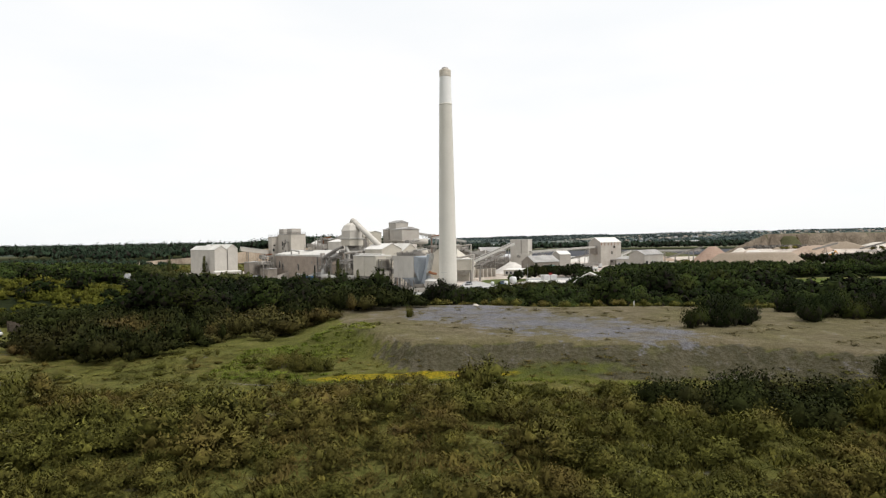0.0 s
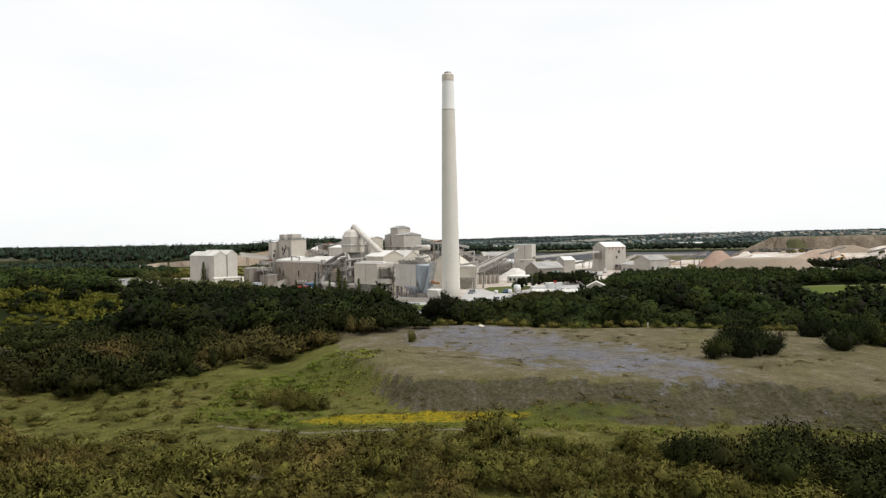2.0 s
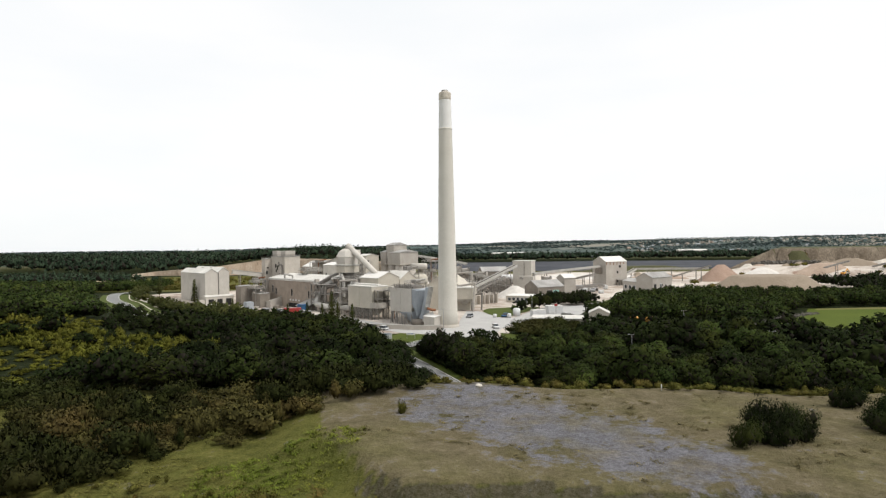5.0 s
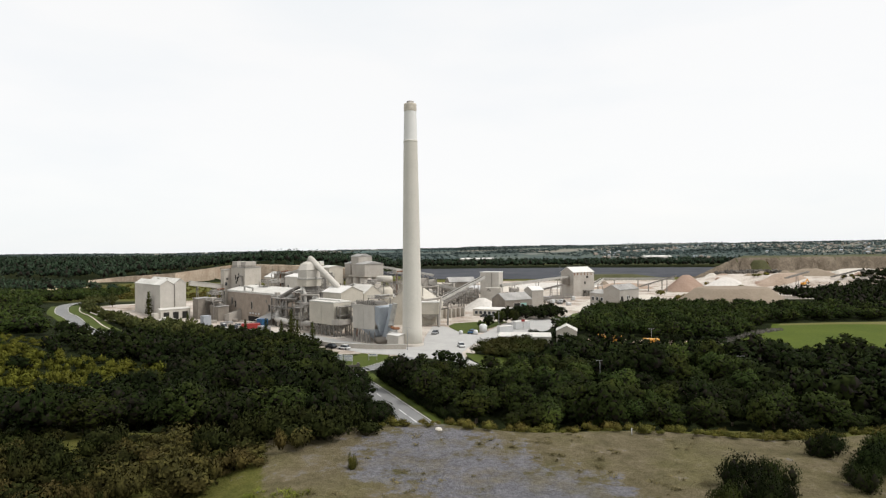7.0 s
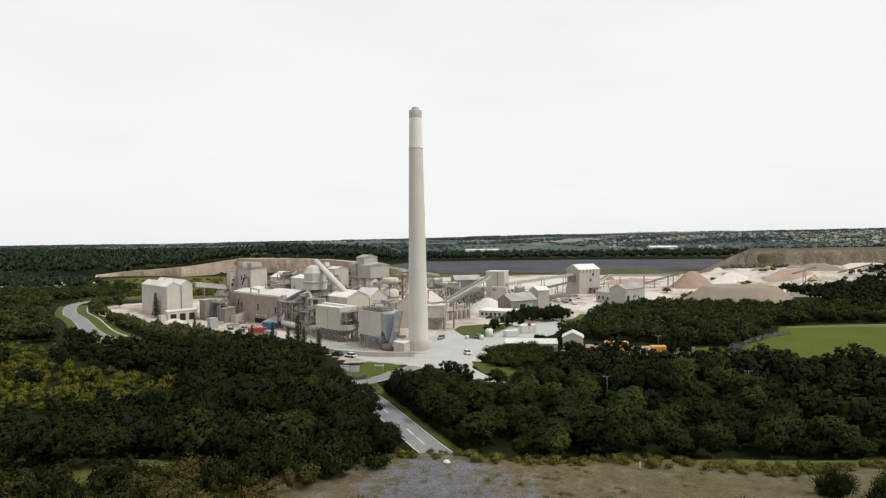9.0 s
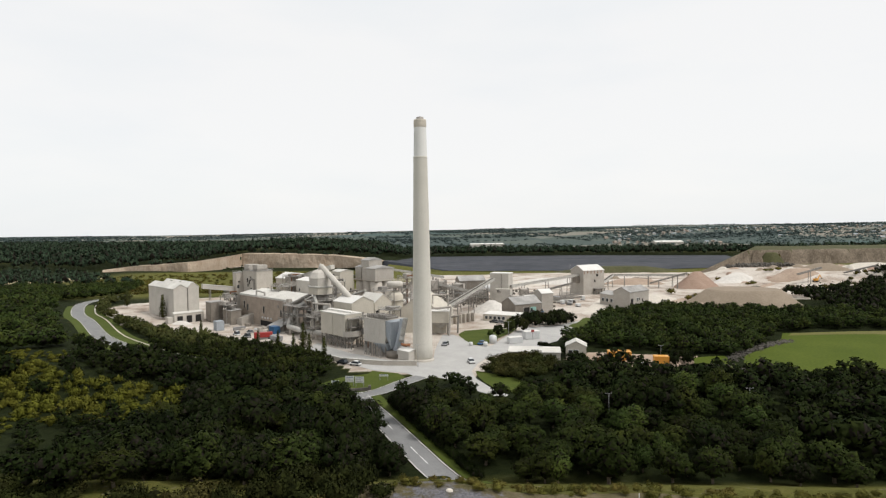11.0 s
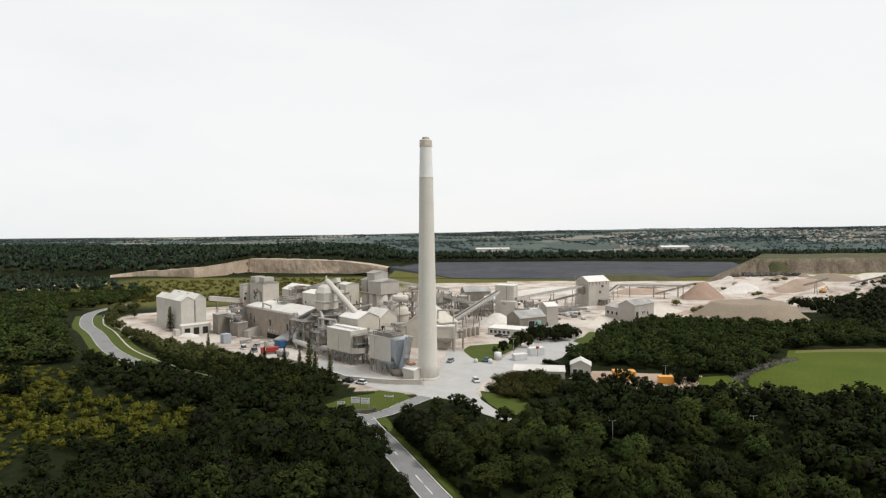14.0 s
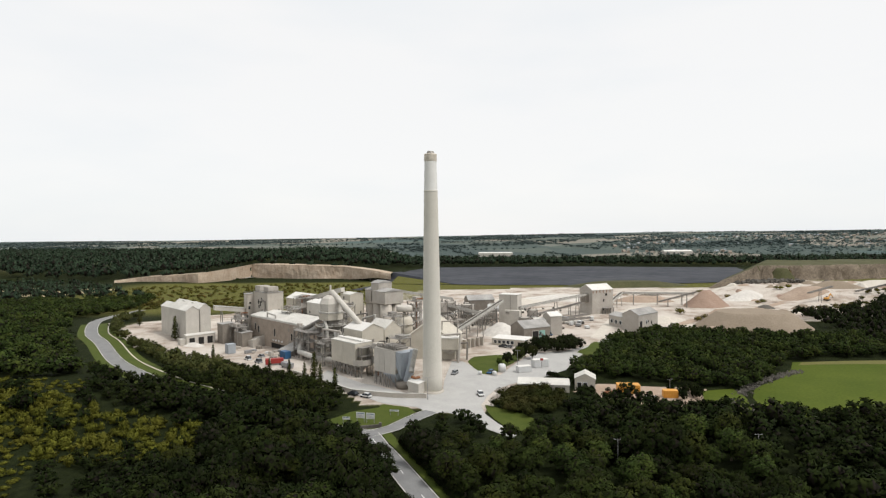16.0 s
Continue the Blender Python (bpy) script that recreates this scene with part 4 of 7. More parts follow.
for x0, x1, y0, y1, z in ((-0.3, 5.2, 0.8, 12.8, 27.6), (11.3, 20.5, -0.6, 13.4, 27.4), (3.9, 11.4, 2.0, 12.4, 31.6)):
    bm = bmesh.new()
    add_prism(bm, [(x0, y, q) for y, q in ((y0, z), ((y0 + y1) / 2, z + 1.5), (y1, z))], [(x1, y, q) for y, q in ((y0, z), ((y0 + y1) / 2, z + 1.5), (y1, z))])
    bmesh.ops.recalc_face_normals(bm, faces=bm.faces)
    part("roof", bm, "roof_grey", silos)
opening(silos, "window", 5.6, 21.6, 7.2, 23.6, off=2.3)
tank2 = thing("round_tank", at_plant(-76, 50), "round pale steel tank with wide cap", "tank")
part("body", lathe([(4.3, -1), (4.3, 14.5), (3.6, 15.5), (1.2, 17)], 24), "clad_cream", tank2)
part("cap", lathe([(3.4, 18.6), (4.2, 18.8), (4.3, 21.2), (3.8, 21.6)], 24), "clad_white", tank2)
part("stem", lathe([(1.0, 16.5), (1.0, 18.8)], 12), "steel", tank2)
for z in (6, 12):
    bm = bmesh.new()
    add_prism(bm, ring(0, 0, z, 4.9, 24), ring(0, 0, z + 0.2, 4.9, 24))
    part("walkway", bm, "steel_pale", tank2)

# back row behind the hall
back1 = shed("raw_mill_house", "pale mill house with a sloping white roof", at_plant(-137, 28), 17, 12, 20.6, 1.4, "clad_white", "roof_white")
opening(back1, "side_opening", 2.5, 12, 9.5, 18.5, face="end", off=17)
back2 = shed("store_shed", "long pale store shed behind the hall", at_plant(-186, 42), 66, 14, 18.5, 3.2, "clad_cream", "roof_white")
back3 = shed("cooler_house", "pale block behind the tower", at_plant(-120, 40), 9, 9, 25.6, 1.0, "clad_cream", "roof")
back4 = shed("elevator_house", "grey block among the mill roofs", at_plant(-160, 34), 12, 9, 21.5, 1.2, "clad", "roof_grey")
part("roof_mast", beam((46, 4, 18), (46, 4, 29), 0.8), "clad_white", back2)
conveyor("conveyor_gallery", gp(-150, 40, 21), gp(-118, 40, 28), 2.6, 2.2, "pale inclined gallery over the mill roofs", legs=2)
# pipework between hall and tower
for k, (pts, r) in enumerate((([(-99, 3, 12), (-94, 0, 13), (-88, 2, 16), (-86, 6, 18)], 0.8), ([(-98, 4, 9), (-92, 2, 10), (-84, 1, 12)], 0.5), ([(-96, 2, 1), (-96, 2, 12), (-90, 4, 15)], 0.6), ([(-75, 2, 4), (-75, 2, 15), (-80, 4, 18)], 0.7), ([(-88, -1, 0), (-88, -1, 11), (-80, 1, 13)], 0.5))):
    pw = thing("pipework", pose(0, 0, 0), "bent dusty process pipe beside the tower", "pipe", "process pipes")
    part("pipe", tube([gp(*p) for p in pts], r, 10), "steel_pale" if k % 2 else "steel", pw)
frame_ob = thing("pipe_rack", at_plant(-97, -3), "open dark steel rack with decks and pipes", "steel frame")
for x in (0, 4.5, 9, 13.5):
    for y in (0, 6):
        part("post", beam((x, y, -3), (x, y, 13), 0.4), "steel", frame_ob)
for z in (3.5, 8, 12.6):
    part("deck", box(-0.4, -0.4, z, 14, 6.4, z + 0.2, 0), "steel", frame_ob)
    part("rail", beam((-0.4, -0.4, z + 1.2), (14, -0.4, z + 1.2), 0.12), "steel_pale", frame_ob)
for x in (0, 4.5, 9):
    for z in (-2, 3.7, 8.2):
        part("brace", beam((x, 0, z), (x + 4.5, 0, z + 4.2), 0.2), "steel", frame_ob)
big = shed("stockpile_house", "large white steep-roofed stockpile house", pose(-16, 60, 0, 0, 0, -8), 26, 30, 8.0, 9.5, "clad_cream", "clad_cream", along="y")
side_bin = thing("loading_bin", pose(2.5, 52, 0, 0, 0, -8), "pale square loading bin on steel legs", "bin")
part("bin", box(0, 0, 5.6, 8.5, 8, 11, 0.1), "clad_cream", side_bin)
part("rim", box(-0.2, -0.2, 10.8, 8.7, 8.2, 11.3, 0.05), "roof_white", side_bin)
bm = bmesh.new()
add_prism(bm, [(0.2, 0.2, 5.6), (8.3, 0.2, 5.6), (8.3, 7.8, 5.6), (0.2, 7.8, 5.6)], [(3.6, 3.4, 2.6), (4.8, 3.4, 2.6), (4.8, 4.6, 2.6), (3.6, 4.6, 2.6)])
bmesh.ops.recalc_face_normals(bm, faces=bm.faces)
part("hopper", bm, "steel_pale", side_bin)
for x in (0.4, 8.1):
    for y in (0.4, 7.6):
        part("leg", beam((x, y, -0.5), (x, y, 5.6), 0.5), "steel", side_bin)

# ================= east side of the works =================
bshed = shed("workshop", "brown-grey gabled workshop with dusty roof", pose(48, 99.5, 0, 0, 0, 27), 17.5, 13, 7.2, 3.4, "clad_dark", "roof_grey", plinth=-1)
opening(bshed, "doorway", 5.5, 0, 9.5, 5.4, frame_mat="clad")
opening(bshed, "roller_door", 10.2, 0, 14, 5.4, material="teal")
flat = shed("site_office", "low flat-roofed site office with windows", pose(30, 93, 0, 0, 0, -27), 19, 10, 3.4, 0.0, "clad_cream", "roof_white", plinth=-1)
for i in range(5):
    opening(flat, "window", 1.2 + i * 2.4, 1.1, 2.7 + i * 2.4, 2.6, material="glass", frame_mat="white")
opening(flat, "door", 14.5, 0, 16, 2.3)
wbox = thing("transfer_house", pose(39.7, 155, 0, 0, 0, -24), "blank white clad transfer house", "industrial building")
part("wall", box(0, 0, -1, 12.2, 9, 20.2, 0.08), "clad_white", wbox)
part("roof", box(-0.2, -0.2, 20.2, 12.4, 9.2, 20.6, 0.05), "roof_white", wbox)
part("annex", box(4.5, -4, -1, 14.5, 0, 11, 0.08), "clad_white", wbox)
part("downpipe", tube([(7.6, -0.25, 11), (7.6, -0.25, 20)], 0.2, 6), "steel", wbox)
rshed = shed("crusher_house", "tall grey-brown crusher house with white roof", pose(112, 206, 0, 0, 0, 25), 19, 14.5, 17.4, 3.6, "clad", "roof_white", plinth=-1)
for i in range(6):
    part("wall_rib", box(0.4 + i * 3.1, -0.15, 15.2, 0.9 + i * 3.1, 0, 17.4, 0), "rust", rshed)
bm = bmesh.new()
for x in (9, 11.5, 14, 16.5):
    add_beam(bm, (x, -0.5, 0), (x, -0.5, 4), 0.5)
    add_beam(bm, (x, -3.5, 0), (x, -3.5, 4), 0.5)
add_box(bm, 8.6, -3.8, 4, 17, -0.2, 4.4)
part("lower_frame", bm, "steel", rshed)
part("side_hood", box(-3.4, 4, 8.5, 0, 8.5, 13, 0.1), "clad_dark", rshed)
gable = shed("plant_workshop", "grey rendered gabled workshop block", pose(120, 129, 0, 0, 0, 41), 22, 11, 9.8, 2.8, "clad", "roof_grey", plinth=-1)
opening(gable, "door", 1.5, 0, 4, 6, face="front")
opening(gable, "window", 8, 4, 9.6, 6, material="glass", frame_mat="white")
low = shed("plant_store", "low grey rendered store with windows", pose(110, 156, 0, 0, 0, -70), 20, 10, 6.6, 1.8, "clad", "roof_grey", plinth=-1)
for i in range(4):
    opening(low, "window", 2 + i * 4.4, 2.2, 4.2 + i * 4.4, 4.2, material="glass", frame_mat="white")
low_b = shed("sample_house", "small grey house with white roof", pose(66, 119, 0, 0, 0, 20), 7.5, 9, 11, 2, "clad", "roof_white", plinth=-1)
low_c = shed("sample_house", "low brown-grey annex with pale roof", pose(58, 121, 0, 0, 0, 20), 8, 8, 8, 1.5, "clad_dark", "roof", plinth=-1)
far_shed = shed("far_shed", "grey-brown gabled shed behind conveyors", pose(22, 196, 0, 0, 0, 12), 19, 12, 12, 3, "clad_dark", "roof_grey", plinth=-1)
cyl = thing("horizontal_tank", pose(42, 188, 5), "white horizontal tank on cradle", "tank")
bm = bmesh.new()
add_tube(bm, (-7, 0, 2.5), (7, 0, 2.5), 2.6, 20)
part("tank", bm, "white", cyl)
for x in (-4, 4):
    part("cradle", box(x - 0.4, -2, -5.5, x + 0.4, 2, 0.8), "concrete", cyl)

conveyor("belt_conveyor", (10.6, 92, 8.0), (40, 140, 18.3), 2.4, 1.4, "long inclined belt conveyor to the transfer house", "steel_pale", legs=3, open_belt=True)
conveyor("belt_conveyor", (52, 152, 12.5), (110, 212, 14.5), 2.0, 1.3, "long straight belt conveyor to the crusher house", "steel_pale", legs=3, open_belt=True)
conveyor("belt_conveyor", (2, 150, 16), (32, 145, 9), 2.4, 1.4, "grey belt conveyor among the screens", "steel_pale", legs=3, open_belt=True)
conveyor("belt_conveyor", (-28, 128, 27), (10, 138, 20), 2.2, 1.2, "high conveyor from the silo head house", "steel_pale", legs=3, open_belt=True)
conveyor("belt_conveyor", (126, 218, 6), (150, 262, 10), 2.4, 1.4, "belt conveyor behind the crusher house", "steel_pale", legs=3, open_belt=True)
conveyor("belt_conveyor", (150, 262, 10), (205, 252, 10), 2.4, 1.4, "level conveyor to the red stockpile", "steel_pale", legs=3, open_belt=True)


def screen_tower(x, y, w, d, h, turn, label):
    ob = thing("screening_tower", pose(x, y, 0, 0, 0, turn), label, "steel tower")
    for px in (0, w):
        for py in (0, d):
            part("leg", beam((px, py, -1), (px, py, h), 0.45), "steel", ob)
    for z0, z1 in ((0, h / 2), (h / 2, h)):
        for py in (0, d):
            part("brace", beam((0, py, z0), (w, py, z1), 0.25), "steel", ob)
            part("brace", beam((0, py, z1), (w, py, z0), 0.25), "steel", ob)
    part("deck", box(-0.5, -0.5, h * 0.5, w + 0.5, d + 0.5, h * 0.5 + 0.3, 0), "steel_pale", ob)
    part("screen_box", box(0.3, 0.3, h * 0.62, w - 0.3, d - 0.3, h * 0.95, 0.1), "clad", ob)
    return ob


for x, y, w, d, h, tn in ((4, 148, 8, 6, 17, 10), (16, 160, 7, 6, 14, -20), (0, 132, 7, 5, 19, 15), (27, 158, 6, 5, 10, 5), (-8, 165, 8, 6, 21, -10), (33, 170, 6, 6, 9, 0), (-16, 150, 6, 5, 16, 30)):
    screen_tower(x, y, w, d, h, tn, "open steel screening tower with dusty decks")


# ================= vegetation =================
def leaf_cloud(lobes, count, size, seed, core=True, rough=0.5, droop=0.35, slim=0.68, dense_top=0.0, inner=0.50):
    """Vertices and faces of a crown: small bent leaf clumps over lobes, and a dark inner mass."""
    r = np.random.RandomState(seed)
    lob = np.array(lobes, float)           # x y z rx ry rz
    low, high = (lob[:, 2] - lob[:, 5]).min(), (lob[:, 2] + lob[:, 5]).max()
    # dense_top: fewer leaves low down, so the inner mass shows there
    area = lob[:, 3] * lob[:, 5] * (1 - dense_top + dense_top * 1.3 * np.clip((lob[:, 2] - low) / (high - low), 0, 1))
    pick = r.choice(len(lob), count, p=area / area.sum())
    d = r.normal(size=(count, 3))
    d[:, 2] = np.abs(d[:, 2]) * 1.0 - 0.45 * r.rand(count)
    d /= np.linalg.norm(d, axis=1)[:, None]
    rad = 0.66 + 0.48 * r.rand(count) ** 1.2
    c = lob[pick, :3] + d * lob[pick, 3:] * rad[:, None]
    nrm = d + rough * r.normal(size=(count, 3))
    nrm /= np.linalg.norm(nrm, axis=1)[:, None]
    t = d * 0.7 + np.array([0, 0, 0.7]) + 0.8 * r.normal(size=(count, 3))
    t -= nrm * (t * nrm).sum(1)[:, None]
    t /= np.linalg.norm(t, axis=1)[:, None]
    b = np.cross(nrm, t)
    s = size * (0.55 + 0.9 * r.rand(count))[:, None]
    v = np.stack([c - t * s * 0.9 + b * s * slim - nrm * s * droop * 0.5, c - t * s * 0.9 - b * s * slim, c + t * s], 1).reshape(-1, 3)
    f = np.arange(count * 3).reshape(-1, 3)
    f = np.c_[f, f[:, 2]]
    verts, faces = [v], [f]
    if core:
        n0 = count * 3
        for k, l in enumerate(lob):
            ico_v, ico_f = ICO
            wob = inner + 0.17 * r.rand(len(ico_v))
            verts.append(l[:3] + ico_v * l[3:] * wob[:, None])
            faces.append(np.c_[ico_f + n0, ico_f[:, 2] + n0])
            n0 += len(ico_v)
    return np.concatenate(verts), np.concatenate(faces)


def ico():
    v = np.array([(1, 0, 0), (0, 1, 0), (-1, 0, 0), (0, -1, 0), (0, 0, 1), (0, 0, -1)], float)
    f = np.array([(0, 1, 4), (1, 2, 4), (2, 3, 4), (3, 0, 4), (1, 0, 5), (2, 1, 5), (3, 2, 5), (0, 3, 5)])
    return v, f


ICO = ico()


def soft_normals(v, f, part_of=0.62):
    """Leaf normals that lean towards the outward direction of the whole plant, as a dense crown reflects light."""
    v, f = np.asarray(v, float), np.asarray(f)
    lo, hi = v.min(0), v.max(0)
    mid = (lo + hi) / 2
    mid[2] = lo[2] + 0.36 * (hi[2] - lo[2])
    out = (v - mid) / ((hi - lo) / 2)
    out /= np.linalg.norm(out, axis=1)[:, None] + 1e-6
    fn = np.cross(v[f[:, 1]] - v[f[:, 0]], v[f[:, 2]] - v[f[:, 0]])
    fn /= np.linalg.norm(fn, axis=1)[:, None] + 1e-9
    own = out.copy()
    for k in range(3):
        own[f[:, k]] = fn
    n = out * part_of + own * (1 - part_of)
    n += own * np.maximum(0, 0.25 - (n * own).sum(1))[:, None]
    return n / (np.linalg.norm(n, axis=1)[:, None] + 1e-9)


def mesh_of(name, v, f, material, normals=None):
    me = bpy.data.meshes.new(name)
    f = np.asarray(f)
    tri = f[:, 2] == f[:, 3]
    me.vertices.add(len(v))
    me.vertices.foreach_set("co", np.asarray(v, np.float32).ravel())
    counts = np.where(tri, 3, 4)
    starts = np.concatenate([[0], np.cumsum(counts)[:-1]])
    idx = np.concatenate([f, np.zeros((len(f), 0), int)], 1)
    keep = np.ones((len(f), 4), bool)
    keep[tri, 3] = False
    loops = idx[keep]
    me.loops.add(len(loops))
    me.loops.foreach_set("vertex_index", loops.astype(np.int32))
    me.polygons.add(len(f))
    me.polygons.foreach_set("loop_start", starts.astype(np.int32))
    me.update(calc_edges=True)
    if normals is not None:
        me.normals_split_custom_set_from_vertices(np.asarray(normals, np.float32).tolist())
    else:
        me.validate()
    me.materials.append(M[material])
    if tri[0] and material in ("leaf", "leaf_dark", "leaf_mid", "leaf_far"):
        # shade inside the plant is put into a near-black core; leaves sit outside
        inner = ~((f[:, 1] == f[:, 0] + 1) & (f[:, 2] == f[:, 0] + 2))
        me.materials.append(M["crown_shade"])
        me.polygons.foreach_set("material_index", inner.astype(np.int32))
    return me


def crown_lobes(seed, h, w, n=24, base=0.20):
    """A domed broadleaf crown: an inner mass, and many rounded boughs over its surface."""
    r = np.random.RandomState(seed)
    mid, rx, rz = h * 0.50, w * 0.36, h * 0.34
    out = [(0, 0, mid, rx * 0.92, rx * 0.92, rz * 0.95), (0, 0, h * 0.26, rx * 0.8, rx * 0.8, h * 0.2)]
    for i in range(n):
        f = (i + 0.5) / n
        up = 1.0 - 1.45 * f
        a = i * 2.39996 + r.rand() * 0.7
        q = math.sqrt(max(0.0, 1 - up * up))
        k = 0.84 + 0.30 * r.rand()
        size = w * (0.105 + 0.075 * r.rand())
        out.append((rx * q * k * math.cos(a), rx * q * k * math.sin(a), mid + rz * up * k, size, size, size * (0.8 + 0.4 * r.rand())))
    return out


def trunk_mesh(seed, h, w):
    r = np.random.RandomState(seed)
    bm = bmesh.new()
    lean = Vector((r.randn() * 0.03 * h, r.randn() * 0.03 * h, h * 0.55))
    add_tube(bm, (0, 0, -0.6), lean, 0.030 * h + 0.05, 8, 0.014 * h)
    for i in range(5):
        a = 2 * math.pi * (i + r.rand()) / 5
        s = lean * (0.45 + 0.12 * i)
        e = Vector((math.cos(a) * w * 0.3, math.sin(a) * w * 0.3, h * (0.5 + 0.3 * r.rand())))
        add_tube(bm, s, e, 0.012 * h, 6, 0.004 * h)
    me = bpy.data.meshes.new("trunk")
    bm.to_mesh(me)
    bm.free()
    me.materials.append(M["bark"])
    return me


# near trees, one object each
TREE_KINDS = []
for k in range(7):
    h, w = 8.0, (8.4, 7.4, 9.2, 6.6, 8.0, 9.0, 7.2)[k]
    lob = crown_lobes(40 + k, h, w, 22 + 3 * (k % 3))
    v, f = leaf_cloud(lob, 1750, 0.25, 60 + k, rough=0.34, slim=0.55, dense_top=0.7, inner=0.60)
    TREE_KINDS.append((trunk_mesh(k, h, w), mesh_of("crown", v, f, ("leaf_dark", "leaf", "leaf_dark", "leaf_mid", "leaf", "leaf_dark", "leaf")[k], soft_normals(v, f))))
BUSH_KINDS = []
for k in range(6):
    r = np.random.RandomState(200 + k)
    lob = [((r.rand() - 0.5) * 2.0, (r.rand() - 0.5) * 1.6, 0.55 + 0.45 * r.rand(), 0.75 + 0.4 * r.rand(), 0.7 + 0.4 * r.rand(), 0.6 + 0.35 * r.rand()) for i in range(7)]
    v, f = leaf_cloud(lob, 560, 0.118, 210 + k, rough=0.7)
    BUSH_KINDS.append((v, f))
FINE = []
for k in range(5):
    r = np.random.RandomState(220 + k)
    lob = [((r.rand() - 0.5) * 2.2, (r.rand() - 0.5) * 2.0, 0.35 + 0.75 * r.rand(), 0.35 + 0.35 * r.rand(), 0.35 + 0.35 * r.rand(), 0.35 + 0.40 * r.rand()) for i in range(10)]
    FINE.append(leaf_cloud(lob, 1250, 0.084, 225 + k, rough=0.9, slim=0.40))
LOW = [leaf_cloud([(0.3 * i - 0.5, 0.4 * ((i * k) % 3) - 0.4, 0.6 + 0.15 * (i % 3), 0.95, 0.9, 0.75) for i in range(4)], 150, 0.24, 260 + k, rough=0.5, slim=0.5) for k in range(5)]
THICKET = []
for k in range(3):
    r = np.random.RandomState(230 + k)
    lob = [((r.rand() - 0.5) * 2.1, (r.rand() - 0.5) * 1.9, 0.4 + 0.55 * r.rand(), 0.45 + 0.4 * r.rand(), 0.45 + 0.4 * r.rand(), 0.45 + 0.4 * r.rand()) for i in range(11)]
    THICKET.append(leaf_cloud(lob, 3200, 0.052, 240 + k, rough=0.6))
# slim templates for woods in the mass
MASS = []
for k in range(6):
    h, w = 8.0, (6.8, 7.4, 6.0, 7.0, 6.4, 7.8)[k]
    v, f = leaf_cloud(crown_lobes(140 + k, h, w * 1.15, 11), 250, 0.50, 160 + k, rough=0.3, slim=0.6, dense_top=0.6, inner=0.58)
    MASS.append((v, f))
FAR = []
for k in range(4):
    v, f = leaf_cloud([(0, 0, 5, 3.4, 3.4, 3.6), (1.6, 0.6, 4, 2.4, 2.4, 2.6), (-1.5, 0.8, 4.4, 2.4, 2.2, 2.7)], 24, 1.0, 300 + k, rough=0.25)
    FAR.append((v, f))
FARTHER = [leaf_cloud([(0, 0, 4, 3.6, 3.6, 3.8)], 9, 1.5, 320 + k, rough=0.3) for k in range(4)]
SPIRE = []
for k in range(2):
    lob = [(0, 0, 1.2 + 1.1 * i, 1.55 - 0.02 * i * i, 1.55 - 0.02 * i * i, 1.3) for i in range(8)]
    SPIRE.append(leaf_cloud(lob, 700, 0.24, 330 + k))


def mass(name, spots, kinds, material, label, category, seed=0):
    """One object of many plants: spots are (x, y, scale across, scale up)."""
    r = np.random.RandomState(seed)
    vs, fs, ns, n = [], [], [], 0
    leafy = kinds[0][1][0, 2] == kinds[0][1][0, 3]
    shades = [soft_normals(v, f) for v, f in kinds] if leafy else None
    for x, y, sw, sh in spots:
        pick = r.randint(len(kinds))
        v, f = kinds[pick]
        a = r.rand() * 6.28
        ca, sa = math.cos(a), math.sin(a)
        q = np.empty_like(v)
        q[:, 0] = x + (v[:, 0] * ca - v[:, 1] * sa) * sw
        q[:, 1] = y + (v[:, 0] * sa + v[:, 1] * ca) * sw
        q[:, 2] = height(x, y) + v[:, 2] * sh
        if leafy:
            k = shades[pick]
            ns.append(np.c_[k[:, 0] * ca - k[:, 1] * sa, k[:, 0] * sa + k[:, 1] * ca, k[:, 2]])
        vs.append(q)
        fs.append(f + n)
        n += len(v)
    ob = new(name, mesh_of(name, np.concatenate(vs), np.concatenate(fs), material, np.concatenate(ns) if leafy else None))
    tagged(ob, label, category, kind="stuff")
    return ob


def scatter(poly, spacing, seed, jitter=0.45, avoid=()):
    r = random.Random(seed)
    xs, ys = [p[0] for p in poly], [p[1] for p in poly]
    out = []
    y = min(ys)
    row = 0
    while y < max(ys):
        x = min(xs) + (row % 2) * spacing / 2
        while x < max(xs):
            px, py = x + r.uniform(-jitter, jitter) * spacing, y + r.uniform(-jitter, jitter) * spacing
            if inside(poly, px, py) and not any(inside(a, px, py) for a in avoid) and road_gap(px, py) > 5.6:
                out.append((px, py))
            x += spacing
        y += spacing * 0.87
        row += 1
    return out


def road_gap(x, y):
    best = 1e9
    for line in (EXIT_ROAD, LEFT_ROAD):
        for (x0, y0), (x1, y1) in zip(line, line[1:]):
            dx, dy = x1 - x0, y1 - y0
            s = max(0, min(1, ((x - x0) * dx + (y - y0) * dy) / (dx * dx + dy * dy)))
            best = min(best, math.hypot(x - x0 - s * dx, y - y0 - s * dy))
    return best


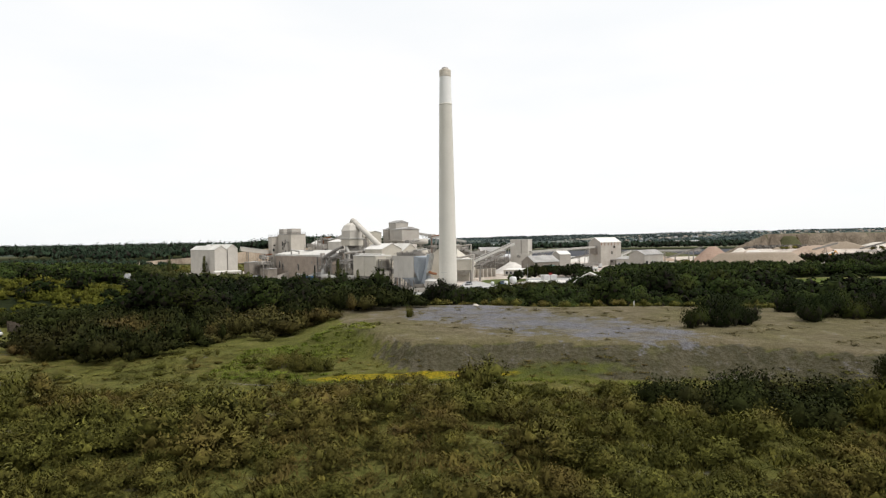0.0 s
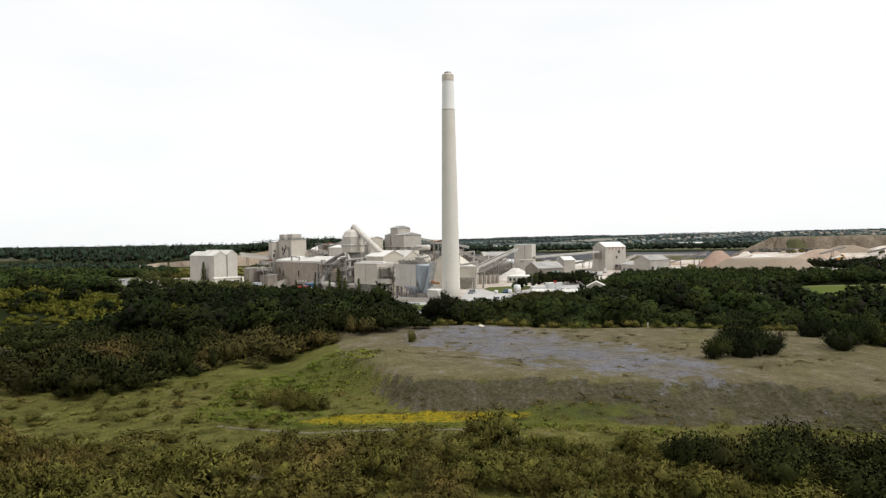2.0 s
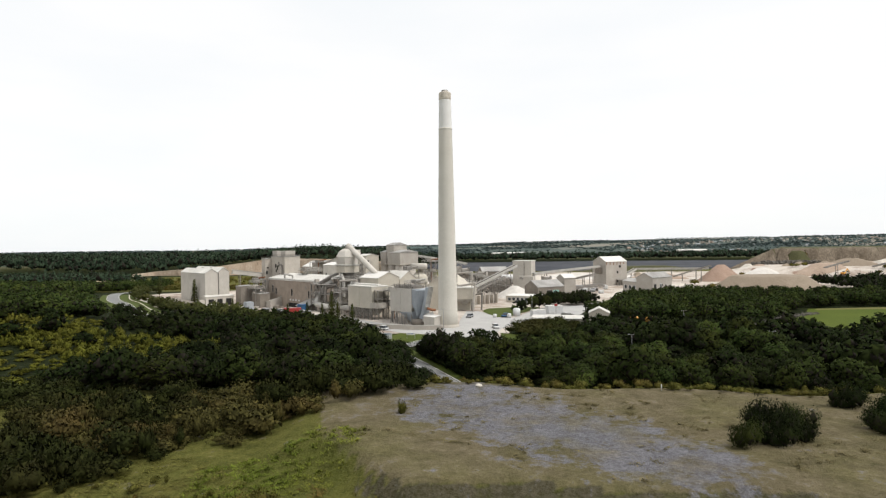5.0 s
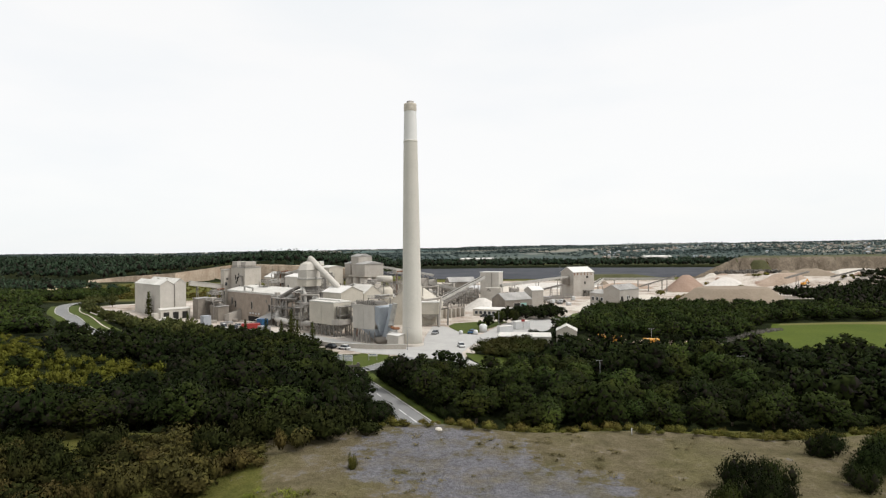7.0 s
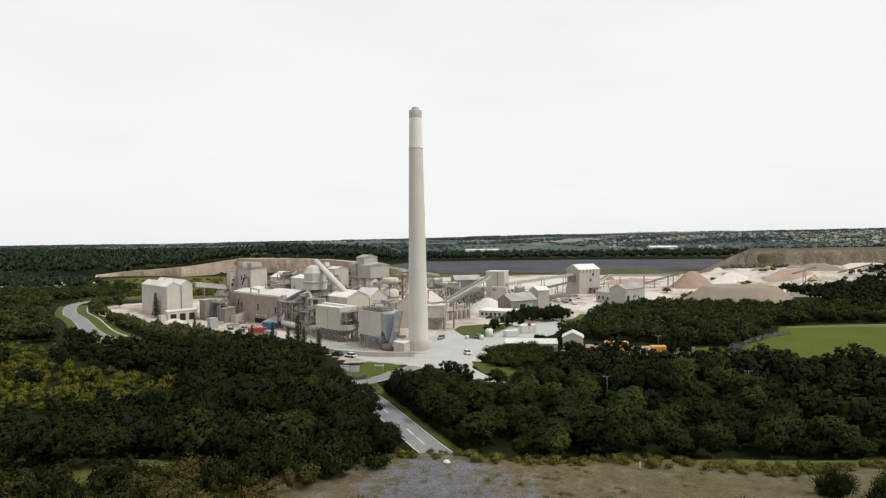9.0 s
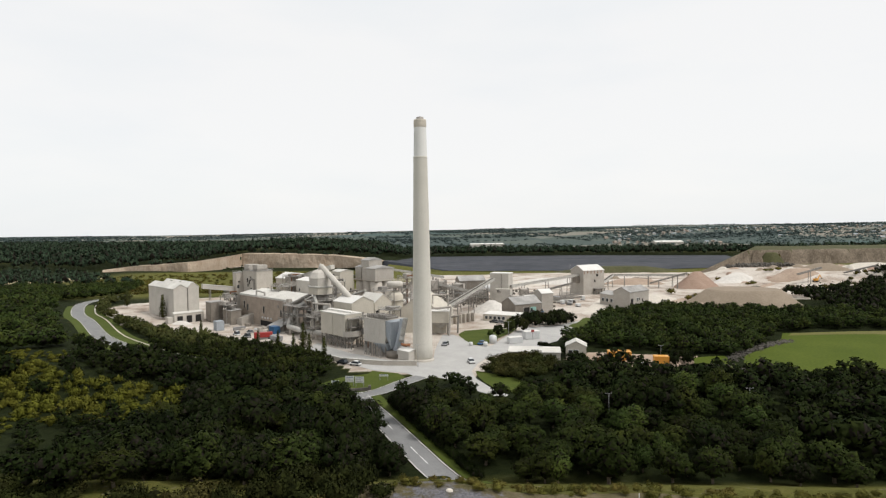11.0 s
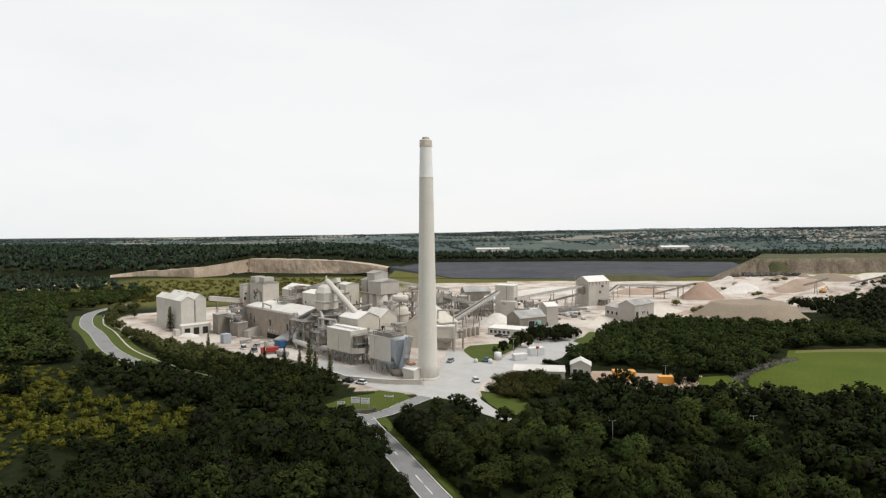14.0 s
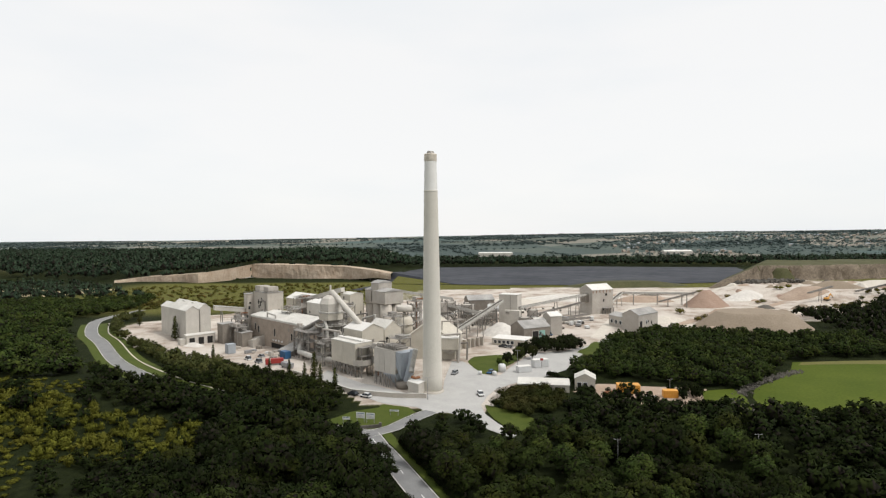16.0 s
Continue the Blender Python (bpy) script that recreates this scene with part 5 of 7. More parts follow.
CLEARING = [(-150, -50), (-160, -20), (-142, -6), (-118, -22), (-92, -32), (-68, -42), (-58, -54), (-64, -66), (-96, -72), (-118, -52)]
HILL = [(-80, -122), (-90, -97), (-106, -62), (-116, -28), (-136, 8), (-182, 4), (-205, -40), (-160, -90), (-110, -124)]
WOOD_W = [(-14, -50), (-5, -76), (2, -100), (-6, -116), (-30, -116), (-60, -120), (-78, -118), (-88, -98), (-104, -62), (-122, -34), (-140, -5), (-128, 22), (-96, -2), (-62, -24), (-46, -30), (-34, -42), (-24, -48)]
WOOD_W2 = [(-118, 10), (-96, -10), (-60, -30), (-36, -40), (-30, -20), (-36, -2), (-54, 16), (-80, 34), (-100, 46), (-112, 34)]
WOOD_E = [(-8, -55), (-6, -46), (-1, -38), (6, -33), (13, -40), (16, -50), (26, -56), (36, -40), (50, -18), (64, -16), (78, -28), (94, -32), (106, -40), (150, -38), (172, -44), (160, -70), (112, -114), (80, -118), (40, -112), (16, -112), (9, -92), (1, -74)]
WOOD_C = [(58, 26), (76, 52), (92, 92), (122, 124), (140, 122), (158, 112), (210, 100), (330, 110), (330, 60), (215, 51), (158, 48), (152, 34), (130, 10), (115, -3), (100, 4), (72, 14)]
near, rest = [], []
rnd = random.Random(8)
for poly, sp, seed in ((WOOD_W, 7.2, 3), (WOOD_E, 7.0, 5)):
    for x, y in scatter(poly, sp, seed, avoid=(CLEARING, HILL)) + (scatter(CLEARING, 15, 77, 0.9) if poly is WOOD_W else []):
        big_left = poly is WOOD_W
        patch = noise.noise(Vector((x * 0.04, y * 0.04, 3.3)))
        hh = (rnd.uniform(5.8, 8.8) if big_left else rnd.uniform(5.4, 8.8)) * (1 + 0.35 * patch) * rnd.choice((0.6, 0.9, 1.0, 1.15))
        if y > -60 and -8 < x < 20:
            hh *= 0.75
        if big_left and x < -70:
            hh *= 0.62 if y < -45 else 0.8
        if big_left and x > -48 and -108 < y < -52:
            hh = max(hh, 6.0) * (1.18 if road_gap(x, y) > 10 else 0.75)
        (near if y < -58 and -62 < x < 82 else rest).append((x, y, hh))
near.sort(key=lambda p: p[1])
rest += near[290:]
near = near[:290]
proto = []
for k, (tm, cm) in enumerate(TREE_KINDS):
    ob = thing("tree", pose(0, 0, 0), "dense broadleaf tree in dark green summer leaf", "tree", "woodland trees")
    for nm, me in (("trunk", tm), ("crown", cm)):
        o = new(nm, me)
        o.parent = ob
    proto.append(ob)
for i, (x, y, hh) in enumerate(near):
    k = i if i < 7 else rnd.choice((0, 2, 5, 0, 2, 5, 1, 6) if x < 3 else (1, 3, 4, 6, 0, 1, 3))
    s = hh / 8.0
    m = pose(x, y, height(x, y) - 0.1, 0, 0, rnd.uniform(0, 360)) @ Matrix.Diagonal((s * rnd.uniform(1.0, 1.4), s * rnd.uniform(1.0, 1.4), s * rnd.uniform(0.85, 1.2), 1))
    if i < 7:
        proto[k].matrix_world = m
    else:
        t2 = copy_thing(proto[k], Matrix.Identity(4))
        t2.matrix_basis = m
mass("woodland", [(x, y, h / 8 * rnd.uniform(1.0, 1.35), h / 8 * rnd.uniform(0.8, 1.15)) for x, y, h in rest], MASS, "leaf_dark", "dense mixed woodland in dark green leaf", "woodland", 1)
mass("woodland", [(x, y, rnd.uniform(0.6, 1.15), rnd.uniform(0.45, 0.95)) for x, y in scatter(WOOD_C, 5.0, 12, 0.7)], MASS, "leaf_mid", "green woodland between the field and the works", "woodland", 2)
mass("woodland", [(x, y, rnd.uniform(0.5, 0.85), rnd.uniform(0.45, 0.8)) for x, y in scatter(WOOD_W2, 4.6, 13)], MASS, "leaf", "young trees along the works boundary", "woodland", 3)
mass("shrubbery", [(x, y, rnd.uniform(0.5, 1.6), rnd.uniform(0.3, 1.1)) for x, y in scatter(HILL, 4.0, 19, 0.9)], LOW, "leaf_gold", "yellow-green meadow scrub on a low hillside", "shrubs", 30)
ROAD_EDGE = [(-102, -2), (-62, -27), (-34, -44), (-40, -54), (-68, -38), (-106, -14)]
mass("woodland", [(x, y, rnd.uniform(0.9, 1.3), rnd.uniform(0.85, 1.2)) for x, y in scatter(ROAD_EDGE, 4.8, 51, 0.6)], MASS, "leaf_dark", "dark trees along the country road", "woodland", 52)
FENCE_SCRUB = [(-86, -128), (-62, -136), (-54, -130), (-58, -118), (-74, -114), (-90, -118)]
mass("scrub", [(x, y, rnd.uniform(0.7, 2.0), rnd.uniform(0.7, 1.9)) for x, y in scatter(FENCE_SCRUB, 3.0, 53, 0.9)], BUSH_KINDS, "leaf_thicket", "dark thorn scrub behind the timber fence", "shrubs", 54)
WEST = [(-262, 190), (-208, 112), (-168, 55), (-134, 24), (-150, -40), (-200, -30), (-270, 60), (-430, 270), (-420, 330), (-300, 400), (-270, 300)]
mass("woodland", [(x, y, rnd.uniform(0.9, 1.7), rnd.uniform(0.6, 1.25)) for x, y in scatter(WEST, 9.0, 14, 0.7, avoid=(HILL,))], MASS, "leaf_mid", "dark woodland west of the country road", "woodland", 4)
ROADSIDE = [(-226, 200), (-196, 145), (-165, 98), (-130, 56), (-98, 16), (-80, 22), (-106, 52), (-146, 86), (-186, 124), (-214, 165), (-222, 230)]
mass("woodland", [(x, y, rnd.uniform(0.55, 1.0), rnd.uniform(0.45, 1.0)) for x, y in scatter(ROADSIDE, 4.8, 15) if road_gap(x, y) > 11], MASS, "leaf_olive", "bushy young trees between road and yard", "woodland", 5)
mass("shrubbery", [(x, y, rnd.uniform(0.6, 2.0), rnd.uniform(0.6, 2.4)) for x, y in scatter(CLEARING, 3.8, 16, 0.9)], LOW, "leaf_gold", "low yellow-green scrub in a woodland clearing", "shrubs", 6)
YARD_BUSH = [(22, -22), (32, -34), (46, -22), (50, -8), (36, 2), (26, -6)]
mass("shrubbery", [(x, y, rnd.uniform(1.2, 1.9), rnd.uniform(1.4, 2.4)) for x, y in scatter(YARD_BUSH, 3.4, 17)], BUSH_KINDS, "leaf_thicket", "scrubby bushes beside the works road", "shrubs", 7)
CLUMP = [(48, 68), (64, 66), (76, 80), (74, 92), (60, 92), (50, 82)]
mass("woodland", [(x, y, rnd.uniform(0.7, 0.95), rnd.uniform(0.7, 1.0)) for x, y in scatter(CLUMP, 4.6, 18)], MASS, "leaf_dark", "clump of dark trees beside the workshop", "trees", 8)
# foreground scrub and tall herbs
SCRUB = [(-34, -211), (40, -211), (54, -187), (48, -184), (24, -183), (6, -183), (-12, -183), (-32, -184), (-54, -182)]
mass("scrub", [(x, y, s, s * rnd.uniform(0.6, 1.15)) for x, y in scatter(SCRUB, 2.4, 20, 0.9) for s in ((0.45 + 1.35 * rnd.random() ** 2.4) * (1 + 0.75 * noise.noise(Vector((x * 0.12, y * 0.12, 6.6)))),)], FINE, "leaf_bush", "dense brownish-green scrub and brambles", "shrubs", 9)
HERB = []
for k in range(5):
    r = np.random.RandomState(400 + k)
    n = 40
    base = np.c_[r.normal(size=(n, 2)) * 0.42, np.zeros(n)]
    ang = r.rand(n) * 6.283
    lean = 0.2 + 0.9 * r.rand(n)
    ln = 0.3 + 0.65 * r.rand(n)
    tip = base + np.c_[np.cos(ang) * lean * ln, np.sin(ang) * lean * ln, ln]
    side = np.c_[-np.sin(ang), np.cos(ang), np.zeros(n)] * (0.03 + 0.05 * r.rand(n))[:, None]
    midp = base * 0.45 + tip * 0.55 + np.c_[np.zeros((n, 2)), 0.10 * ln]
    v = np.stack([base - side * 0.3, midp - side, tip, midp + side], 1).reshape(-1, 3)
    HERB.append((v, np.arange(4 * n).reshape(-1, 4)))
GRASSY = [(-36, -210), (40, -210), (66, -180), (55, -178), (24, -176.5), (6, -176), (-12, -174), (-20, -160), (-30, -152), (-60, -154), (-80, -146)]
herbs, short = [], []
for x, y in scatter(GRASSY, 1.4, 24, 0.8):
    lump = 1 + 0.9 * noise.noise(Vector((x * 0.16, y * 0.16, 8.8)))
    if y > -183.0 + 1.5 * noise.noise(Vector((x * 0.2, 0.5, 1.0))):
        if zones(x, y)[2] < 0.35:
            short.append((x, y, rnd.uniform(0.7, 1.2), rnd.uniform(0.08, 0.24) * lump))
    else:
        herbs.append((x, y, rnd.uniform(0.7, 1.4), rnd.uniform(0.25, 0.85) * lump))
mass("tall_herbs", herbs, HERB, "leaf_herb", "tall yellow-green herbs and grass tufts", "grass", 18)
mass("rough_grass", short, HERB, "leaf_grass", "short rough olive grass", "grass", 28)
SLOPE = [(-12, -160), (0, -168), (20, -170), (45, -176), (50, -181), (24, -177), (4, -174), (-14, -172), (-22, -160)]
mass("grass_tufts", [(x, y, rnd.uniform(0.4, 0.8), rnd.uniform(0.12, 0.35)) for x, y in scatter(SLOPE, 2.0, 26, 0.9)], HERB, "leaf_herb", "weedy tufts on the tip's slope", "grass", 20)
TIP = [(-12, -160), (0, -167), (20, -169), (45, -174), (70, -172), (80, -142), (40, -132), (4, -129), (-8, -140)]
tip_weeds = []
for x, y in scatter(TIP, 1.9, 29, 0.95):
    k = noise.noise(Vector((x * 0.13, y * 0.13, 2.9)))
    if k > 0.1 and rnd.random() > zones(x, y)[0] * 0.85:
        tip_weeds.append((x, y, rnd.uniform(0.3, 0.85), rnd.uniform(0.06, 0.3) * (1 + k)))
mass("grass_tufts", tip_weeds, HERB, "leaf_dry", "thin weeds and dry grass on the tip", "grass", 33)
hedge_spots = []
for k in range(56):
    t = k / 55
    hedge_spots.append((-7.5 + 20.5 * t + 0.25 * math.sin(k), -56 - 50 * t, 0.85, 1.15))
mass("hedge", hedge_spots, BUSH_KINDS, "leaf_dark", "clipped dark hedge along the access road", "hedge", 10)
BANK = [(-62, -158), (-48, -164), (-40, -162), (-34, -153), (-26, -147), (-14, -137), (-5, -130), (-3, -126), (-14, -121), (-34, -122), (-58, -126), (-62, -140)]
bank_brown, bank_dark = [], []
for x, y in scatter(BANK, 3.0, 22, 0.9):
    k = noise.noise(Vector((x * 0.11, y * 0.11, 4.4)))
    (bank_dark if k > -0.02 else bank_brown).append((x, y, rnd.uniform(0.5, 2.4), rnd.uniform(0.6, 2.4) * (1.1 if k > -0.02 else 0.9)))
mass("scrub", bank_brown, BUSH_KINDS, "leaf_bank", "belt of brown-green hawthorn scrub", "shrubs", 11)
mass("scrub", bank_dark, BUSH_KINDS, "leaf_thicket", "dark green thorn bushes in a scrub belt", "shrubs", 32)
EDGE = [(-4, -126), (20, -128.5), (45, -133), (75, -138), (90, -138), (90, -128), (60, -124), (30, -121), (0, -119)]
mass("scrub", [(x, y, rnd.uniform(0.3, 0.95), rnd.uniform(0.25, 0.9)) for x, y in scatter(EDGE, 2.8, 23, 0.9)], BUSH_KINDS, "leaf_bush", "patchy scrub along the back of the tip", "shrubs", 12)


LUSH = [(-24, -168), (-8, -171), (4, -175), (24, -177.5), (30, -180), (4, -177), (-12, -175), (-26, -172), (-27, -156), (-16, -148), (-8, -150), (-10, -160)]
mass("tall_herbs", [(x, y, rnd.uniform(0.5, 1.0), rnd.uniform(0.10, 0.5)) for x, y in scatter(LUSH, 1.1, 46, 0.9) if zones(x, y)[2] < 0.3], HERB, "leaf_lush", "fresh green herbs at the foot of the tip", "grass", 47)
# small bushes dotted over the rough grass
MEADOW = [(-72, -182), (-10, -181), (-12, -172), (-22, -160), (-30, -155), (-60, -157), (-72, -160)]
mass("scrub", [(x, y, rnd.uniform(0.15, 0.75) ** 1.3, rnd.uniform(0.15, 0.6)) for x, y in scatter(MEADOW, 4.2, 27, 0.95)], BUSH_KINDS, "leaf_bush", "small low bushes dotted over rough grass", "shrubs", 31)


def bush(x, y, w, h, kind, material, label):
    v, f = THICKET[kind % 3]
    ob = thing("bush", pose(x, y, height(x, y) - 0.22 * h, 0, 0, kind * 50), label, "bush", "bushes on the tip")
    shape = v * np.array([w / 3.0, w / 3.0, h * 1.2 / 1.7])
    o = new("foliage", mesh_of("foliage", shape, f, material, soft_normals(shape, f)))
    o.parent = ob
    bm = bmesh.new()
    for i in range(4):
        add_tube(bm, (0.1 * i - 0.15, 0, -0.3), (0.5 * (i - 1.5) * w / 4, 0.3 * (i % 2) * w / 4, h * 0.5), 0.05, 6, 0.02)
    part("stem", bm, "bark", ob)
    return ob


for i, (x, y, w, h) in enumerate(((36.5, -156.5, 4.5, 3.4), (40.5, -156, 4.6, 3.8), (43.5, -155, 3.6, 3.0), (41, -151, 5.0, 4.2), (46, -150, 4.2, 3.2), (55.0, -152, 4.6, 3.4), (60, -147, 6.5, 4.2), (57.5, -149, 4.0, 3.0), (62, -150, 5.0, 3.4), (69, -152, 6.0, 3.8), (72, -147, 7.0, 4.2), (66, -149, 6.5, 4.0), (64, -143, 6, 4.5), (58, -141, 5, 3.6), (72, -144, 7, 4.8), (78, -150, 7, 4.2))):
    bush(x, y, w, h, i % 6, "leaf_dark" if i % 4 else "leaf", "rounded dark green thorn bush on bare ground")
bush(-4.6, -142.8, 1.6, 2.2, 2, "leaf_bush", "small lone bush on the grey tip")
for i, (x, y, w, h) in enumerate(((-16, -167.5, 4.5, 2.6), (-18.6, -166.5, 3.8, 2.1), (-13.4, -168, 3.0, 1.9))):
    bush(x, y, w, h, (i + 2) % 6, "leaf_bush", "olive green bush in rough grass")
for i, (x, y, w, h) in enumerate(((25, -190, 7, 3.4), (30, -188, 7, 3.6), (21, -187, 5, 2.6), (35, -191, 7, 3.2), (30, -194, 7, 3.2), (47, -180, 6, 3.4), (52, -183, 7, 3.0))):
    bush(x, y, w, h, (i + 1) % 6, "leaf_thicket", "large dark bramble thicket")

# distant woods
def far_spots(poly, spacing, seed, lo, hi):
    r = random.Random(seed)
    return [(x, y, r.uniform(lo, hi), r.uniform(lo, hi)) for x, y in scatter(poly, spacing, seed)]


RIDGE = [(-1400, 700), (-560, 640), (-470, 656), (-380, 668), (-345, 648), (-320, 680), (-296, 738), (-240, 720), (-150, 705), (-90, 662), (-60, 800), (-150, 1300), (-700, 1800), (-1500, 1500)]
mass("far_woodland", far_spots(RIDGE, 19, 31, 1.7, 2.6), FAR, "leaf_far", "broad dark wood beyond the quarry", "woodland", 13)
BELT = [(-80, 790), (60, 820), (260, 815), (500, 760), (900, 700), (1200, 760), (1200, 900), (800, 900), (400, 960), (0, 1000), (-120, 960)]
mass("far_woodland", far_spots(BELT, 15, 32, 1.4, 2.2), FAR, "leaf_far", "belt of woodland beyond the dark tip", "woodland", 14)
WESTFAR = [(-420, 330), (-300, 400), (-380, 470), (-500, 590), (-1000, 620), (-1200, 200), (-430, 0)]
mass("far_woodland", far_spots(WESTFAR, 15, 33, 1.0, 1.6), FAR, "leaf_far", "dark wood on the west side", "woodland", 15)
EASTFAR = [(232, 118), (246, 186), (268, 186), (336, 232), (398, 292), (560, 300), (560, 170), (330, 60), (226, 62)]
mass("woodland", far_spots(EASTFAR, 7, 34, 0.7, 1.15), FAR, "leaf_dark", "dark trees beyond the green field", "woodland", 16)
hedges = []
r5 = random.Random(5)
for i in range(170):
    x0, y0 = r5.uniform(-2600, 2800), r5.uniform(1100, 3600)
    a = r5.choice((0.3, 1.8)) + r5.uniform(-0.2, 0.2)
    for k in range(r5.randint(8, 30)):
        hedges.append((x0 + k * 22 * math.cos(a) + r5.uniform(-5, 5), y0 + k * 22 * math.sin(a) + r5.uniform(-5, 5), r5.uniform(1.6, 3.0), r5.uniform(0.7, 1.2)))
for i in range(60):
    x0, y0 = r5.uniform(-2600, 2800), r5.uniform(1300, 3700)
    rx, ry = r5.uniform(80, 330), r5.uniform(50, 160)
    for k in range(int(rx * ry / 400)):
        a, q = r5.uniform(0, 6.28), math.sqrt(r5.random())
        hedges.append((x0 + rx * q * math.cos(a), y0 + ry * q * math.sin(a), r5.uniform(2.2, 3.6), r5.uniform(1.1, 1.5)))
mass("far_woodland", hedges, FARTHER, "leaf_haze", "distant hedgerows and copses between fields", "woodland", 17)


# ================= quarry =================
def cliff():
    bm = bmesh.new()
    cols = []
    x = -474.0
    while x < -66:
        y, z = rim(x)
        drop = 6 + 16 * smooth(-480, -440, x) - 4 * smooth(-260, -150, x) - 10 * smooth(-150, -70, x)
        col = []
        for k in range(9):
            f = k / 8
            out = 2.0 + 2.0 * f + 2.5 * noise.noise(Vector((x * 0.03, f, 1.0))) + 1.1 * noise.noise(Vector((x * 0.2, f * 3, 3.0)))
            if k == 0:
                out = -30
            col.append(bm.verts.new((x, y - out, z + 1.2 - drop * max(0, (f - 0.125) / 0.875) * 1.05)))
        cols.append(col)
        x += 3.0
    for a, b in zip(cols, cols[1:]):
        for k in range(8):
            bm.faces.new((a[k], a[k + 1], b[k + 1], b[k]))
    ob = part("quarry_face", bm, "rock")
    tagged(ob, "long tan limestone quarry face with pale rim", "rock face", kind="structure")
    rb, _ = ribbon([(x, rim(x)[0] + 1) for x in range(-470, -70, 20)], 5.0, step=8, lift=1.6)
    part("rim_track", rb, "dust", ob)


cliff()


def heap(name, x, y, rx, ry, h, material, label, flat=0.0, seed=0, turn=0.0, ridge=0.0):
    """A tipped stockpile: straight slopes at rest, rounded crest, gullies."""
    bm = bmesh.new()
    n, m = 40, 12
    rows = []
    ct, st = math.cos(radians(turn)), math.sin(radians(turn))
    foot = [(rx * math.cos(k * 0.785), ry * math.sin(k * 0.785)) for k in range(8)]
    z0 = min([height(x, y)] + [height(x + u * ct - v * st, y + u * st + v * ct) for u, v in foot]) - 0.5
    h += 0.5 * (height(x, y) - z0)
    for j in range(m + 1):
        f = j / m
        row = []
        for i in range(n):
            a = 2 * math.pi * i / n
            wob = 1 + 0.10 * noise.noise(Vector((math.cos(a) * 1.5, math.sin(a) * 1.5, seed))) + 0.03 * noise.noise(Vector((a * 6, f * 2, seed + 3.0)))
            cr = 1 - f * (1 - flat)
            px = rx * cr * math.cos(a) * wob + ridge * math.copysign(1, math.cos(a)) * (abs(math.cos(a)) ** 0.5)
            py = ry * cr * math.sin(a) * wob
            zz = h * (f if f < 0.9 else 0.9 + (f - 0.9) * 0.5) + 0.25 * noise.noise(Vector((px * 0.3, py * 0.3, seed)))
            row.append(bm.verts.new((px, py, zz)))
        rows.append(row)
    for a, b in zip(rows, rows[1:]):
        for i in range(n):
            f = bm.faces.new((a[i], a[(i + 1) % n], b[(i + 1) % n], b[i]))
            f.smooth = True
    bm.faces.new(rows[-1])
    ob = part(name, bm, material)
    ob.matrix_world = pose(x, y, z0, 0, 0, turn)
    tagged(ob, label, "stockpile", "stockpiles in the works")
    return ob


heap("stockpile", 38, 128, 14, 12, 7, "dust", "white limestone dust pile behind the office", flat=0.1, seed=5)
heap("stockpile", 12, 92, 12, 9, 4, "dust", "low pale dust pile beside the bins", flat=0.2, seed=6, turn=20)
heap("stockpile", 160, 118, 20, 9, 5, "earth", "reddish earth mound at the wood's edge", flat=0.2, seed=7, turn=12)
heap("stockpile", 150, 170, 22, 10, 4, "stone", "pale rough stone pile", flat=0.2, seed=8, turn=30)
heap("stockpile", 120, 300, 60, 16, 5, "dust", "long low pale bank behind the works", flat=0.3, seed=11, turn=-5)
heap("stockpile", 60, 280, 40, 14, 4, "stone", "long low pale bank behind the works", flat=0.3, seed=12, turn=8)
heap("stockpile", 175, 285, 30, 12, 5, "earth", "long low pinkish bank behind the works", flat=0.3, seed=13, turn=-8)
heap("stockpile", 5, 235, 30, 12, 5, "stone", "pale bank behind the conveyors", flat=0.3, seed=14, turn=8)
heap("stockpile", -14, 190, 14, 10, 5, "dust", "pale pile beside the screens", flat=0.2, seed=15)
heap("stockpile", 70, 175, 18, 8, 3, "stone", "low crushed stone pile", flat=0.3, seed=16, turn=20)
heap("earth_mound", 205, 430, 75, 24, 6, "olive", "grassy mound before the dark tip", flat=0.4, seed=18, turn=4)
heap("stockpile", 196, 144, 36, 26, 10.5, "tan", "broad flat-topped tan gravel stockpile", flat=0.58, seed=1, turn=-4)
heap("stockpile", 214, 250, 17, 15, 13.5, "red_heap", "steep reddish gravel stockpile under a conveyor", flat=0.04, seed=2, ridge=3, turn=25)
heap("stockpile", 268, 292, 26, 13, 8, "dust", "pale limestone stockpile before the bank", flat=0.15, seed=4, turn=20)
heap("stockpile", 316, 282, 34, 15, 8.5, "earth", "long pinkish limestone stockpile", flat=0.25, seed=3, turn=8)
heap("stockpile", 352, 305, 26, 12, 7, "tan", "tan sand stockpile on the bench", flat=0.2, seed=9, turn=-10)
heap("stockpile", 405, 318, 38, 13, 6, "stone", "pale stone stockpile on the bench", flat=0.3, seed=10)
heap("stockpile", 470, 345, 34, 14, 6, "earth", "pinkish stockpile under the quarry bank", flat=0.3, seed=24)


